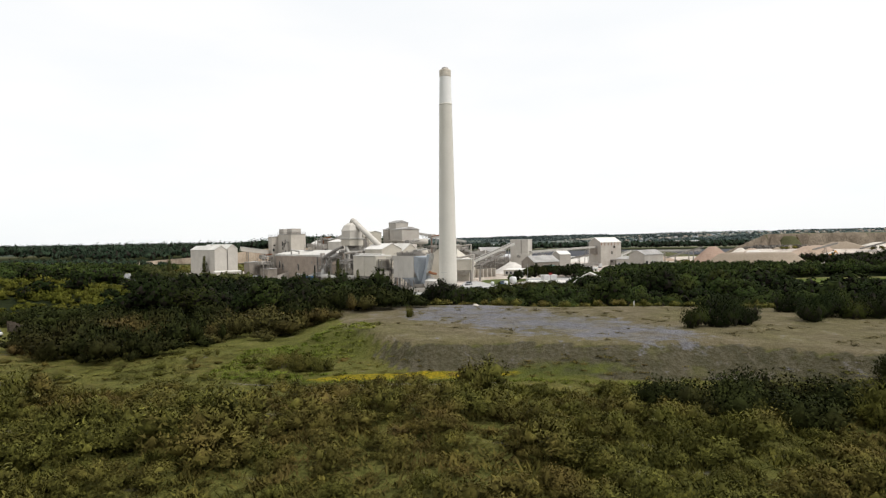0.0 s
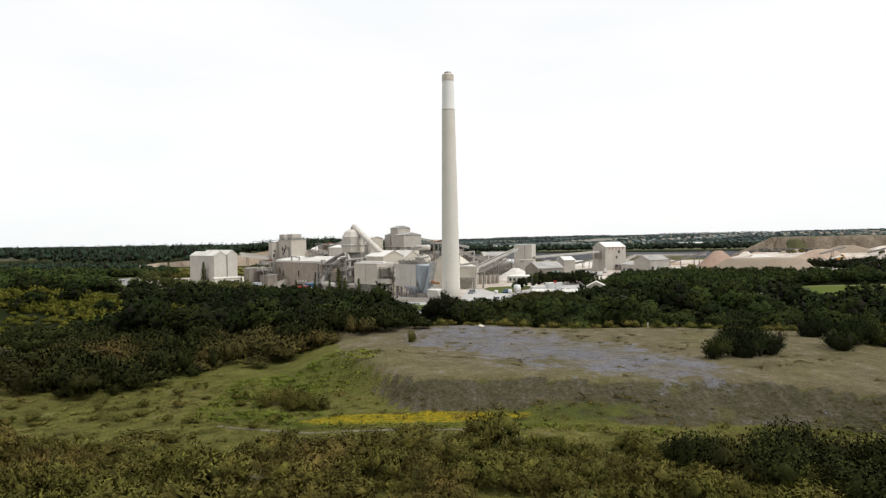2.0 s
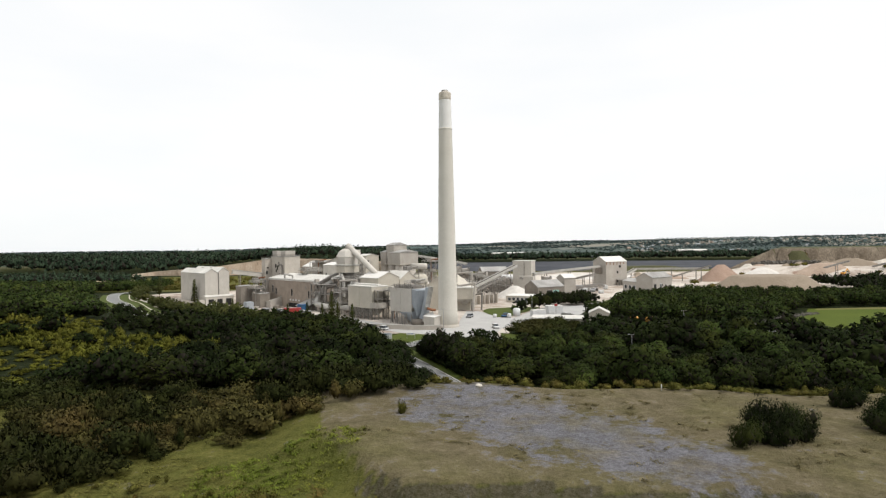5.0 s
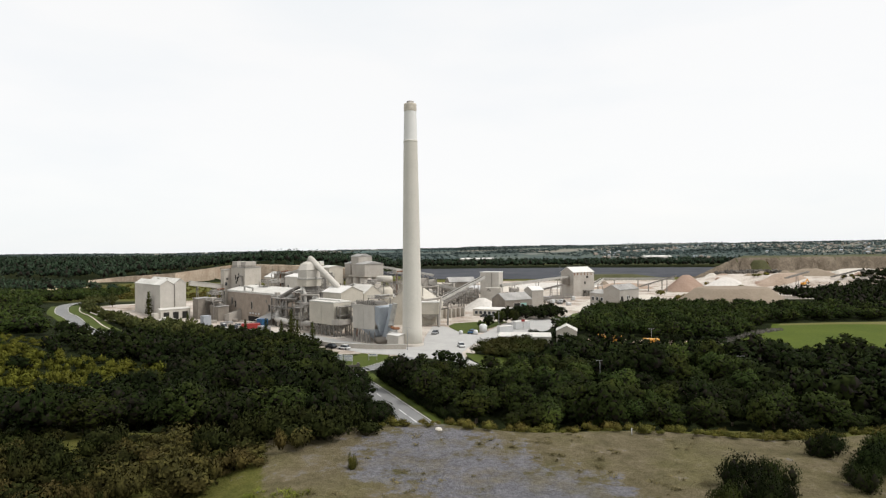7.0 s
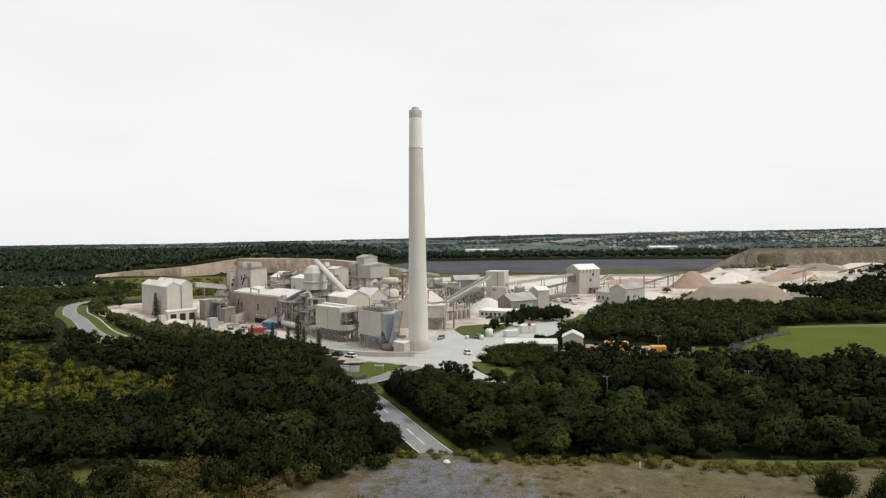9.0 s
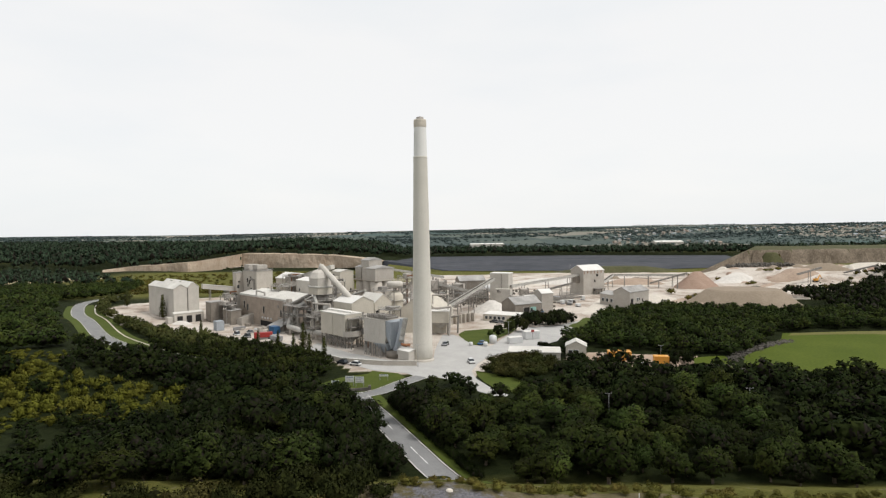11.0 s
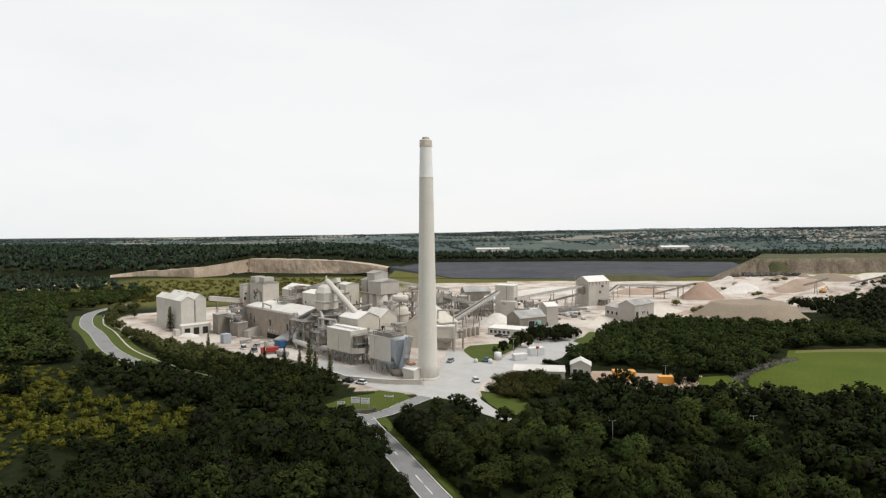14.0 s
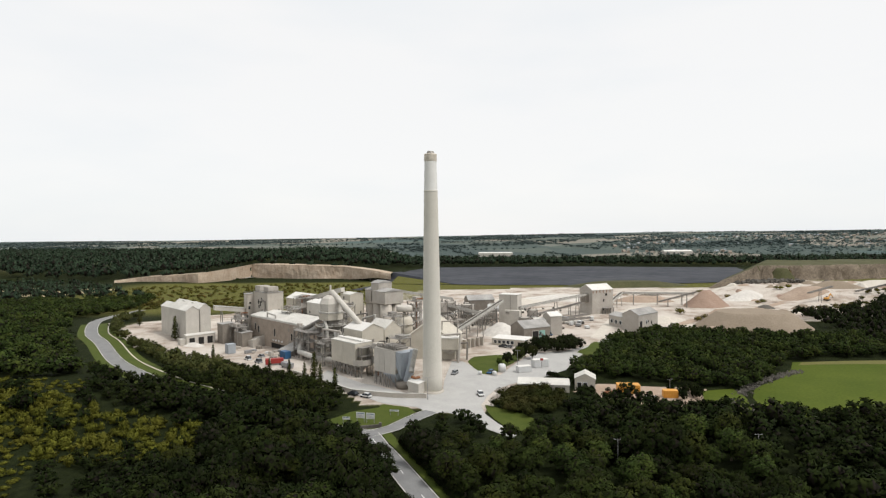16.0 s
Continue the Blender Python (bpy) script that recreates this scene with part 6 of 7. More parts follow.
def quarry_bank():
    """A high tipped bank: sharp crest, gullied face, long falling nose, grass on its flat top."""
    def level(x, y):
        front = 408 + 9 * noise.noise(Vector((x * 0.018, 0.4, 2.0))) + 4 * noise.noise(Vector((x * 0.07, 1.4, 6.0))) + 0.05 * (x - 340)
        gully = 4.6 * abs(noise.noise(Vector((x * 0.10, y * 0.012, 3.0)))) + 2.4 * abs(noise.noise(Vector((x * 0.31, y * 0.03, 8.0))))
        rise = min(1.0, max(0.0, (y - front + 24 + 3 * gully) / 24))
        bench = 0.42 * smooth(0.0, 0.42, rise) + 0.58 * smooth(0.55, 0.98, rise)
        nose = min(1.0, max(0.0, (x - 280 - 0.62 * (y - 405)) / 58))
        back = smooth(640, 520, y)
        top = 22.5 + 1.4 * noise.noise(Vector((x * 0.02, y * 0.02, 4.0))) + 0.5 * noise.noise(Vector((x * 0.15, y * 0.15, 1.0)))
        return -2.5 + (top + 3.0) * bench * nose * back - 0.9 * gully * (1 - abs(2 * rise - 1)), rise
    xs = [255 + 4.0 * i for i in range(84)] + [591 + 12.0 * i for i in range(16)]
    ys = [372 + 2.4 * i for i in range(30)] + [444 + 11.0 * i for i in range(20)]
    bm = bmesh.new()
    rows = []
    for y in ys:
        row = []
        for x in xs:
            z, k = level(x, y)
            row.append((bm.verts.new((x, y, max(height(x, y) - 2.0, z))), k))
        rows.append(row)
    for a, b in zip(rows, rows[1:]):
        for i in range(len(xs) - 1):
            f = bm.faces.new((a[i][0], a[i + 1][0], b[i + 1][0], b[i][0]))
            f.material_index = 1 if a[i][1] > 0.99 and xs[i] > 330 + 14 * noise.noise(Vector((a[i][0].co.x * 0.05, a[i][0].co.y * 0.05, 0))) else 0
            f.smooth = True
    ob = part("quarry_bank", bm, "bank")
    ob.data.materials.append(M["olive"])
    tagged(ob, "high eroded tan earth bank with gullies and grassy top", "earth bank", kind="structure")


quarry_bank()
heap("earth_mound", 358, 397, 20, 16, 17, "olive", "green scrubby nose of the quarry bank", flat=0.25, seed=27, turn=10)
mass("quarry_scrub", [(x, y, rnd.uniform(0.9, 1.8), rnd.uniform(5.0, 8.5)) for x, y in ((352, 394), (358, 392), (364, 395), (368, 400), (347, 399), (361, 399), (355, 402))], LOW, "leaf_bush", "scrub on the nose of the bank", "shrubs", 48)
FLOOR = [(-300, 340), (-180, 310), (-120, 330), (-70, 420), (-100, 560), (-190, 600), (-300, 570), (-400, 560), (-380, 440)]
mass("quarry_scrub", [(x, y, rnd.uniform(1.0, 2.6), rnd.uniform(0.8, 2.0)) for x, y in scatter(FLOOR, 12, 40, 0.9)], LOW, "leaf_bush", "patchy scrub on the old quarry floor", "shrubs", 21)
MOUND = [(-290, 300), (-180, 305), (-170, 340), (-200, 370), (-300, 365)]
mass("quarry_scrub", [(x, y, rnd.uniform(1.2, 2.4), rnd.uniform(1.0, 2.2)) for x, y in scatter(MOUND, 7.5, 41, 0.9)], LOW, "leaf_bush", "scrub on the spoil mound", "shrubs", 22)
mass("quarry_scrub", [(x, y, rnd.uniform(1.0, 2.4), rnd.uniform(0.9, 1.9)) for x, y in scatter([(262, 214), (330, 250), (400, 300), (520, 318), (520, 300), (398, 288), (336, 232), (268, 200)], 7, 42, 0.9)], LOW, "leaf_bush", "dusty scrub along the bench edge", "shrubs", 23)
mass("quarry_scrub", [(x, y, rnd.uniform(1.5, 3.0), rnd.uniform(1.5, 2.6)) for x, y in ((232, 300), (238, 304), (244, 300), (250, 345), (262, 262), (270, 268), (255, 300), (300, 300), (312, 305), (215, 262), (176, 205), (182, 178), (172, 168))], BUSH_KINDS, "leaf_bush", "scattered bushes among the stockpiles", "shrubs", 25)


def rubble(name, spots, size, material, label, category, seed):
    """A tipped bank of separate rough blocks."""
    r = random.Random(seed)
    verts, faces = [], []
    for x, y in spots:
        s = size * r.uniform(0.5, 1.4)
        z = height(x, y) + s * r.uniform(0.1, 0.9)
        rot = Euler((r.uniform(0, 3), r.uniform(0, 3), r.uniform(0, 3))).to_matrix()
        n0 = len(verts)
        for c0 in ((-1, -1, -1), (1, -1, -1), (1, 1, -1), (-1, 1, -1), (-1, -1, 1), (1, -1, 1), (1, 1, 1), (-1, 1, 1)):
            q = rot @ Vector((c0[0] * s * r.uniform(0.6, 1), c0[1] * s * r.uniform(0.4, 0.9), c0[2] * s * r.uniform(0.4, 0.8)))
            verts.append((x + q.x, y + q.y, z + q.z))
        faces += [tuple(n0 + i for i in f) for f in ((0, 3, 2, 1), (4, 5, 6, 7), (0, 1, 5, 4), (1, 2, 6, 5), (2, 3, 7, 6), (3, 0, 4, 7))]
    me = bpy.data.meshes.new(name)
    me.from_pydata(verts, [], faces)
    me.materials.append(M[material])
    return tagged(new(name, me), label, category, kind="stuff")


r9 = random.Random(9)
line = []
for k in range(520):
    t = r9.random()
    line.append((111 + 42 * t + r9.gauss(0, 1.2), -8 + 34 * t + 3 * math.sin(t * 3) + r9.gauss(0, 1.3)))
rubble("stone_bank", line, 0.34, "rubble", "bank of tipped grey stone along the field", "rubble", 1)
rubble("stone_bank", [(101 + 8 * r9.random() + r9.gauss(0, 1), -14 - 24 * r9.random()) for k in range(110)], 0.4, "rubble", "bank of tipped grey stone beside the paddock", "rubble", 2)
rubble("rock_rubble", [(r9.uniform(296, 360), 366 + r9.gauss(0, 5)) for k in range(200)], 1.7, "rubble", "dark rubble at the foot of the bank", "rubble", 3)
rubble("rock_rubble", [(r9.uniform(176, 215), 172 + r9.gauss(0, 3)) for k in range(90)], 1.3, "rubble", "dark rubble behind the gravel heap", "rubble", 4)
rubble("yard_rubble", [(r9.uniform(-5, 95), r9.uniform(150, 240)) for k in range(150)], 0.9, "rubble", "scattered scrap and stone among the conveyors", "rubble", 5)

# ================= yard, compound and verges =================
hut = shed("pump_house", "small pale brick hut with gabled grey roof", pose(53.5, 0.5, 0, 0, 0, -14), 7.5, 7.0, 4.4, 1.8, "clad_cream", "roof", along="y", plinth=-0.5, category="hut")
for x in (1.0, 3.2):
    opening(hut, "door", x, 0, x + 1.4, 3.0, frame_mat="white")
low_shed = shed("long_low_shed", "long low pale shed with flat dusty roof", pose(32, 0, 0, 0, 0, -10), 19, 9, 2.6, 0.0, "clad_cream", "roof", plinth=-0.5, category="shed")
for i in range(7):
    opening(low_shed, "window", 1.2 + i * 2.5, 0.9, 2.4 + i * 2.5, 1.9, material="glass")


def container(name, x, y, l, w, h, turn, material, label, roof=None):
    ob = thing(name, pose(x, y, height(x, y), 0, 0, turn), label, "container")
    part("body", box(0, 0, 0.15, l, w, h, 0.05), material, ob)
    bm = bmesh.new()
    k = int(l / 0.45)
    for i in range(k):
        add_box(bm, 0.15 + i * l / k, -0.06, 0.35, 0.35 + i * l / k, 0.0, h - 0.2)
    part("corrugation", bm, material, ob)
    part("roof", box(-0.05, -0.05, h, l + 0.05, w + 0.05, h + 0.12, 0.03), roof or material, ob)
    return ob


container("site_cabin", 68, -5.5, 8.0, 4.0, 3.2, -6, "orange", "large orange site cabin in the compound")
container("site_cabin", 82.5, -11.5, 5.0, 3.0, 2.6, -8, "orange", "orange site cabin behind the trees")
container("skip", 63, -9, 3.5, 2, 1.4, 20, "rust", "rusty skip on bare earth")
container("skip", 76, -14, 3.2, 1.8, 1.2, -10, "white", "white crate on bare earth")
container("blue_container", -75.5, 66, 5.0, 3.2, 3.6, -46, "blue", "bright blue skip container beside the hall")
container("white_cabin", 44, 37, 7, 3.4, 3.4, 18, "white", "white portable cabin at the weighbridge", "roof_white")
container("white_cabin", 36, 28, 6, 3, 2.6, 18, "white", "grey-white portable cabin at the weighbridge", "roof_white")
container("blue_cabin", -111, 90, 4, 4, 5, -46, "clad_blue", "blue-grey cabin beside the stair tower")
for x, y, r, h in ((29.2, 31, 1.6, 3.4), (19.5, 26, 0.8, 1.6), (25.4, 24, 0.9, 2.0)):
    tk = thing("white_tank", pose(x, y, 0), "short white upright tank on the yard", "tank")
    part("shell", lathe([(r, 0), (r, h * 0.86), (r * 0.6, h)], 18), "white", tk)
    part("hatch", lathe([(r * 0.25, h * 0.98), (r * 0.25, h * 1.06)], 10), "grey", tk)


def vehicle(name, x, y, turn, material, label, l=4.4, w=1.9, h=1.5, box_body=False):
    ob = thing(name, pose(x, y, height(x, y) + 0.06, 0, 0, turn), label, "vehicle")
    if box_body:
        part("cab", box(0, -w / 2, 0.6, l * 0.26, w / 2, h, 0.15), material, ob)
        part("load_body", box(l * 0.29, -w / 2, 0.9, l, w / 2, h * 0.95, 0.08), material, ob)
        part("chassis", box(0.1, -w * 0.4, 0.45, l - 0.1, w * 0.4, 0.9, 0), "grey", ob)
        part("windscreen", box(-0.03, -w * 0.42, h * 0.6, 0.05, w * 0.42, h * 0.9, 0), "glass", ob)
    else:
        part("body", box(0, -w / 2, 0.35, l, w / 2, 0.9, 0.15), material, ob)
        bm = bmesh.new()
        add_prism(bm, [(l * 0.2, -w * 0.45, 0.9), (l * 0.92, -w * 0.45, 0.9), (l * 0.92, w * 0.45, 0.9), (l * 0.2, w * 0.45, 0.9)], [(l * 0.36, -w * 0.38, h), (l * 0.82, -w * 0.38, h), (l * 0.82, w * 0.38, h), (l * 0.36, w * 0.38, h)])
        part("cabin", bm, "glass", ob)
        part("roof", box(l * 0.37, -w * 0.37, h, l * 0.81, w * 0.37, h + 0.05, 0.02), material, ob)
    for fx in (0.18, 0.8):
        for s in (-1, 1):
            bm = bmesh.new()
            add_tube(bm, (l * fx, s * w * 0.5, 0.38), (l * fx, s * w * 0.38, 0.38), 0.38, 12)
            part("wheel", bm, "tyre", ob)
    return ob


vehicle("tipper_lorry", -77, 47.5, 18, "red", "red tipper lorry parked in the yard", 8.0, 2.6, 3.2, True)
vehicle("flatbed_lorry", -68, 44, -40, "grey", "dusty grey lorry parked in the yard", 6.5, 2.4, 2.6, True)
for x, y, tn, mt, lb in ((-84, 56, -40, "grey", "dusty grey van in the yard"), (-92, 66, -46, "white", "white van in the yard"), (-88, 74, -46, "grey", "grey car beside the hall"), (23, 26, 60, "blue", "blue car beside white tanks"), (33, 86, -27, "tyre", "black car beside the office"), (36, 84, -27, "grey", "grey car beside the office"), (18, -8, 100, "white", "white car at the road corner"), (8, 25, 70, "grey", "grey loader parked near the chimney"), (-26, -6, -30, "white", "white pickup at the boundary"), (-31, -3, -35, "tyre", "black and white car at the boundary"), (62, 118, 10, "blue", "blue truck behind the workshop"), (52, 126, 15, "white", "white truck behind the workshop"), (57, 130, 10, "red", "red machine behind the workshop")):
    vehicle("car", x, y, tn, mt, lb, 5.0 if "truck" in lb or "loader" in lb else 4.4, 2.0, 2.2 if "van" in lb or "truck" in lb else 1.6)

# boundary wall before the works
wall_pts = [(-60, 30), (-46, 15), (-30, -2), (-14, -8), (-2, -9)]
bw = thing("boundary_wall", pose(0, 0, 0), "low pale concrete wall along the works front", "wall")
for a, b in zip(wall_pts, wall_pts[1:]):
    part("wall_length", beam((*a, 0.7), (*b, 0.7), 0.4, 2.0), "concrete", bw)
    part("coping", beam((*a, 1.76), (*b, 1.76), 0.55, 0.12), "roof", bw)
fins = thing("bay_wall", pose(10, 78, 0, 0, 0, 42), "row of pale concrete bay walls", "wall")
for i in range(7):
    part("buttress", box(i * 3.2, -1.2, -0.2, i * 3.2 + 0.6, 1.2, 4.6, 0.05), "concrete", fins)
part("panel", box(-0.5, 0.9, -0.2, 20, 1.3, 4.4, 0.05), "concrete", fins)


def lamp_post(x, y, h, label, z=None):
    z = height(x, y) if z is None else z
    ob = thing("lamp_post", pose(x, y, z), label, "lamp post", "tall posts")
    part("pole", lathe([(0.11, -0.5), (0.08, h * 0.6), (0.05, h)], 8), "grey", ob)
    part("arm", beam((-0.8, 0, h - 0.1), (0.8, 0, h - 0.1), 0.06), "grey", ob)
    for s in (-1, 1):
        part("lamp_head", box(s * 0.8 - 0.2, -0.1, h - 0.14, s * 0.8 + 0.2, 0.1, h, 0.02), "grey", ob)
    return ob


lamp_post(47.5, -74.7, 7.8, "slim pale double-headed lamp post among trees")
lamp_post(84, -72, 7.8, "slim pale double-headed lamp post among trees")
lamp_post(86, -8, 6, "slim lamp post in the compound")
lamp_post(102, 205, 22, "tall slim floodlight mast near the crusher house")
lamp_post(-1.5, -11, 8, "slim pole at the chimney foot")
lamp_post(36, 32, 9, "slim lamp post at the weighbridge")
sg = thing("traffic_sign", pose(47, 36, 0), "small red-topped signal post by the road", "sign")
part("post", lathe([(0.1, -0.2), (0.1, 4.5)], 8), "steel", sg)
part("plate", box(-0.7, -0.1, 3.6, 0.7, 0.05, 4.6, 0.03), "red", sg)


def board(x, y, w, h, turn, label, lines):
    ob = thing("sign_board", pose(x, y, height(x, y), 0, 0, turn), label, "sign")
    for px in (0.2, w - 0.2):
        part("post", beam((px, 0.1, -0.3), (px, 0.1, h + 1.4), 0.14), "grey", ob)
    part("panel", box(0, -0.05, 1.4, w, 0.04, 1.4 + h, 0.02), "white", ob)
    for i in range(lines):
        z = 1.4 + h * (0.8 - 0.6 * i / max(1, lines - 1))
        part("text_bar", box(w * 0.12, -0.062, z - 0.08, w * (0.88 - 0.2 * (i % 2)), -0.051, z + 0.08, 0), "blue" if i == 0 else "grey", ob)
    return ob


board(-23.4, -35.6, 2.8, 1.9, -8, "white notice board on two posts", 3)
board(-20.2, -36.6, 2.8, 1.9, -8, "white notice board on two posts", 3)
board(-13.5, -29, 3.0, 0.6, -5, "low white entrance sign on grass", 1)
board(-27.5, -37, 2.4, 0.9, -5, "low blue and white sign", 1)
gw = thing("entrance_wall", pose(-21.5, -42.6, 0, 0, 0, 12), "low stone entrance wall beside the road", "wall")
part("wall_length", box(0, 0, -0.2, 6, 0.5, 1.1, 0.05), "rubble", gw)
part("pier", box(6, -0.2, -0.2, 6.8, 0.7, 1.7, 0.06), "rubble", gw)


# left foreground fence and post on the tip
fence = thing("timber_fence", pose(0, 0, 0), "weathered close-board timber fence on the bank", "fence")
fa, fb = Vector((-78, -134, 0)), Vector((-65, -143.5, 0))
for i in range(28):
    p = fa.lerp(fb, i / 27)
    z = height(p.x, p.y)
    part("board", box(p.x - 0.2, p.y - 0.03, z, p.x + 0.2, p.y + 0.03, z + 1.75 + 0.08 * (i % 3), 0), "wood", fence)
for zz in (0.5, 1.4):
    part("rail", beam((fa.x, fa.y - 0.12, height(fa.x, fa.y) + zz), (fb.x, fb.y - 0.12, height(fb.x, fb.y) + zz), 0.1), "wood", fence)
for i in range(5):
    p = fa.lerp(fb, i / 4)
    part("post", beam((p.x, p.y - 0.2, height(p.x, p.y) - 0.3), (p.x, p.y - 0.2, height(p.x, p.y) + 1.9), 0.18), "wood", fence)
for i, (x, y) in enumerate(((-79, -137.5),)):
    vehicle("car", x, y, -35, "white", "white car parked behind the grass bank", 4.2, 1.8, 1.5)
pp = thing("marker_post", pose(35.4, -131.3, height(35.4, -131.3)), "short white marker post on the tip", "post")
part("post", lathe([(0.08, -0.2), (0.08, 0.95), (0.03, 1.0)], 8), "white", pp)
rk = part("boulder", lathe([(0.35, -0.2), (0.6, 0.1), (0.4, 0.3), (0.15, 0.36)], 9, smooth_it=False), "stone")
rk.matrix_world = pose(6.8, -127.5, height(6.8, -127.5), 5, 4, 30)
tagged(rk, "pale boulder at the back of the tip", "rock")
ptb, _ = ribbon([(-22, -174.5), (-14, -176), (-6, -176.9), (2, -177), (8, -177.3)], 0.5, step=2, lift=0.05)
tagged(part("path", ptb, "worn"), "thin worn grey footpath through grass", "path", kind="structure")

# slim poplars along the yard front
for i, (x, y, h) in enumerate(((-47, 12, 13), (-52, 17, 8), (-37, 2, 9), (-60, 24, 8), (-70, 30, 7), (-108, 66, 8), (-150, 118, 14), (-196, 168, 13), (-44, 9, 9))):
    v, f = SPIRE[i % 2]
    s = h / 10.0
    ob = thing("poplar", pose(x, y, height(x, y)), "slim upright poplar in mid-green leaf", "tree", "poplars")
    o = new("crown", mesh_of("crown", v * np.array([s * 0.95, s * 0.95, s]), f, "leaf_olive", soft_normals(v, f)))
    o.parent = ob
    bm = bmesh.new()
    add_tube(bm, (0, 0, -0.4), (0, 0, h * 0.7), 0.2, 8, 0.06)
    part("trunk", bm, "bark", ob)
for i, (x, y, h) in enumerate(((33, 45, 6), (39, 52, 7.5), (43, 60, 8), (29, 42, 4), (46, 56, 7))):
    tm, cm = TREE_KINDS[i]
    ob = thing("tree", pose(x, y, height(x, y)) @ Matrix.Diagonal((h / 9, h / 9, h / 8, 1)), "small dark green tree on the grass island", "tree", "island trees")
    for nm, me in (("trunk", tm), ("crown", cm)):
        o = new(nm, me)
        o.parent = ob
mass("shrubbery", [(54 + rnd.uniform(-2, 6), -3 + rnd.uniform(-3, 2), 0.9, 1.6) for k in range(8)] + [(rnd.uniform(86, 97), rnd.uniform(-14, -4), 1.3, 2.4) for k in range(12)] + [(rnd.uniform(60, 100), -26 + rnd.uniform(-4, 5), 1.2, 1.8) for k in range(40)] + [(rnd.uniform(44, 60), rnd.uniform(8, 22), 1.1, 1.4) for k in range(14)], LOW, "leaf_dark", "dark bushes round the compound", "shrubs", 26)
mass("shrubbery", [(x, y, rnd.uniform(0.9, 1.6), rnd.uniform(1.0, 1.8)) for x, y in scatter([(106, -32), (150, -30), (215, -36), (215, -44), (150, -40), (104, -42)], 3.2, 44, 0.8)], LOW, "leaf_dark", "hedge bushes along the field", "shrubs", 27)

# ================= far buildings =================
def house_mesh(w, d, h, r):
    bm = bmesh.new()
    add_box(bm, -w / 2, -d / 2, -3, w / 2, d / 2, h)
    bm2 = bmesh.new()
    add_prism(bm2, [(-w / 2 - 0.4, y, z) for y, z in ((-d / 2 - 0.5, h), (0, h + r), (d / 2 + 0.5, h))], [(w / 2 + 0.4, y, z) for y, z in ((-d / 2 - 0.5, h), (0, h + r), (d / 2 + 0.5, h))])
    bmesh.ops.recalc_face_normals(bm2, faces=bm2.faces)
    return bm, bm2


house_kinds = []
for w, d, h, r, wall, roof in ((10, 7, 5, 3, "clad_cream", "clad_dark"), (12, 7, 5, 3, "brick", "brick"), (9, 7, 5, 2.6, "clad_white", "clad_blue")):
    a, b = house_mesh(w, d, h, r)
    ob = thing("house", pose(0, 0, 0), "small distant village house with pitched roof", "house", "distant houses")
    part("wall", a, wall, ob)
    part("roof", b, roof, ob)
    house_kinds.append(ob)
r7 = random.Random(17)
count = 0
while count < 290:
    x, y = r7.uniform(500, 2300), r7.uniform(1250, 2500)
    if noise.noise(Vector((x * 0.003, y * 0.003, 1.5))) < -0.05 or x < 0.32 * y:
        continue
    m = pose(x, y, height(x, y), 0, 0, r7.uniform(0, 180))
    if count < 3:
        house_kinds[count].matrix_world = m
    else:
        copy_thing(house_kinds[count % 3], m)
    count += 1
town_trees = [(x, y, rnd.uniform(1.0, 2.2), rnd.uniform(0.8, 1.3)) for x, y in [(rnd.uniform(450, 2300), rnd.uniform(1150, 2500)) for k in range(2400)] if x > 0.3 * y and noise.noise(Vector((x * 0.004, y * 0.006, 5.5))) > -0.15]
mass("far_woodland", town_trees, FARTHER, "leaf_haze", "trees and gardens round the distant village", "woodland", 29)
wh = shed("far_warehouse", "long white far-off warehouse", pose(95, 1270, height(95, 1270)), 85, 40, 9, 2, "clad_white", "roof_white", category="warehouse")
wh2 = shed("far_warehouse", "pale far-off warehouse beside the village", pose(560, 1260, height(560, 1260)), 70, 30, 9, 3, "clad_white", "roof_white", category="warehouse")


# ================= clutter of the works =================
def louvres(ob, w, d, h, seed, front=4, end=3, z0=2.0):
    """Small dark doors, vents and windows on the two outer faces."""
    r = random.Random(seed)
    for i in range(front):
        x, z = r.uniform(0.05, 0.85) * w, z0 + r.random() * max(0.5, h - z0 - 3)
        opening(ob, r.choice(("vent", "window")), x, z, x + r.uniform(0.6, 1.8), z + r.uniform(0.8, 2.0), material=r.choice(("dark", "steel", "glass")), depth=0.15)
    for i in range(end):
        y, z = r.uniform(0.05, 0.8) * d, z0 + r.random() * max(0.5, h - z0 - 3)
        opening(ob, r.choice(("vent", "window")), y, z, y + r.uniform(0.6, 1.6), z + r.uniform(0.8, 2.0), face="end", off=w, material=r.choice(("dark", "steel", "glass")), depth=0.15)


for i, (ob, w, d, h) in enumerate(((hall, 62, 22, 12), (slab, 17, 10, 25), (stair, 4.6, 4.6, 24), (gb1, 14, 12, 16), (gb2, 12.5, 10, 15), (back1, 17, 12, 20), (back3, 16, 9, 26), (back4, 12, 9, 21), (gable, 22, 11, 9), (rshed, 19, 14.5, 17), (bshed, 17.5, 13, 7))):
    louvres(ob, w, d, h, 500 + i, 3, 2)


def handrail(bm, pts, z, step=2.0):
    for a, b in zip(pts, pts[1:]):
        a, b = Vector((*a, z)), Vector((*b, z))
        n = max(1, int((b - a).length / step))
        for k in range(n + 1):
            p = a.lerp(b, k / n)
            add_beam(bm, p, p + Vector((0, 0, 1.1)), 0.1)
        add_beam(bm, a + Vector((0, 0, 1.1)), b + Vector((0, 0, 1.1)), 0.1)
        add_beam(bm, a + Vector((0, 0, 0.6)), b + Vector((0, 0, 0.6)), 0.08)


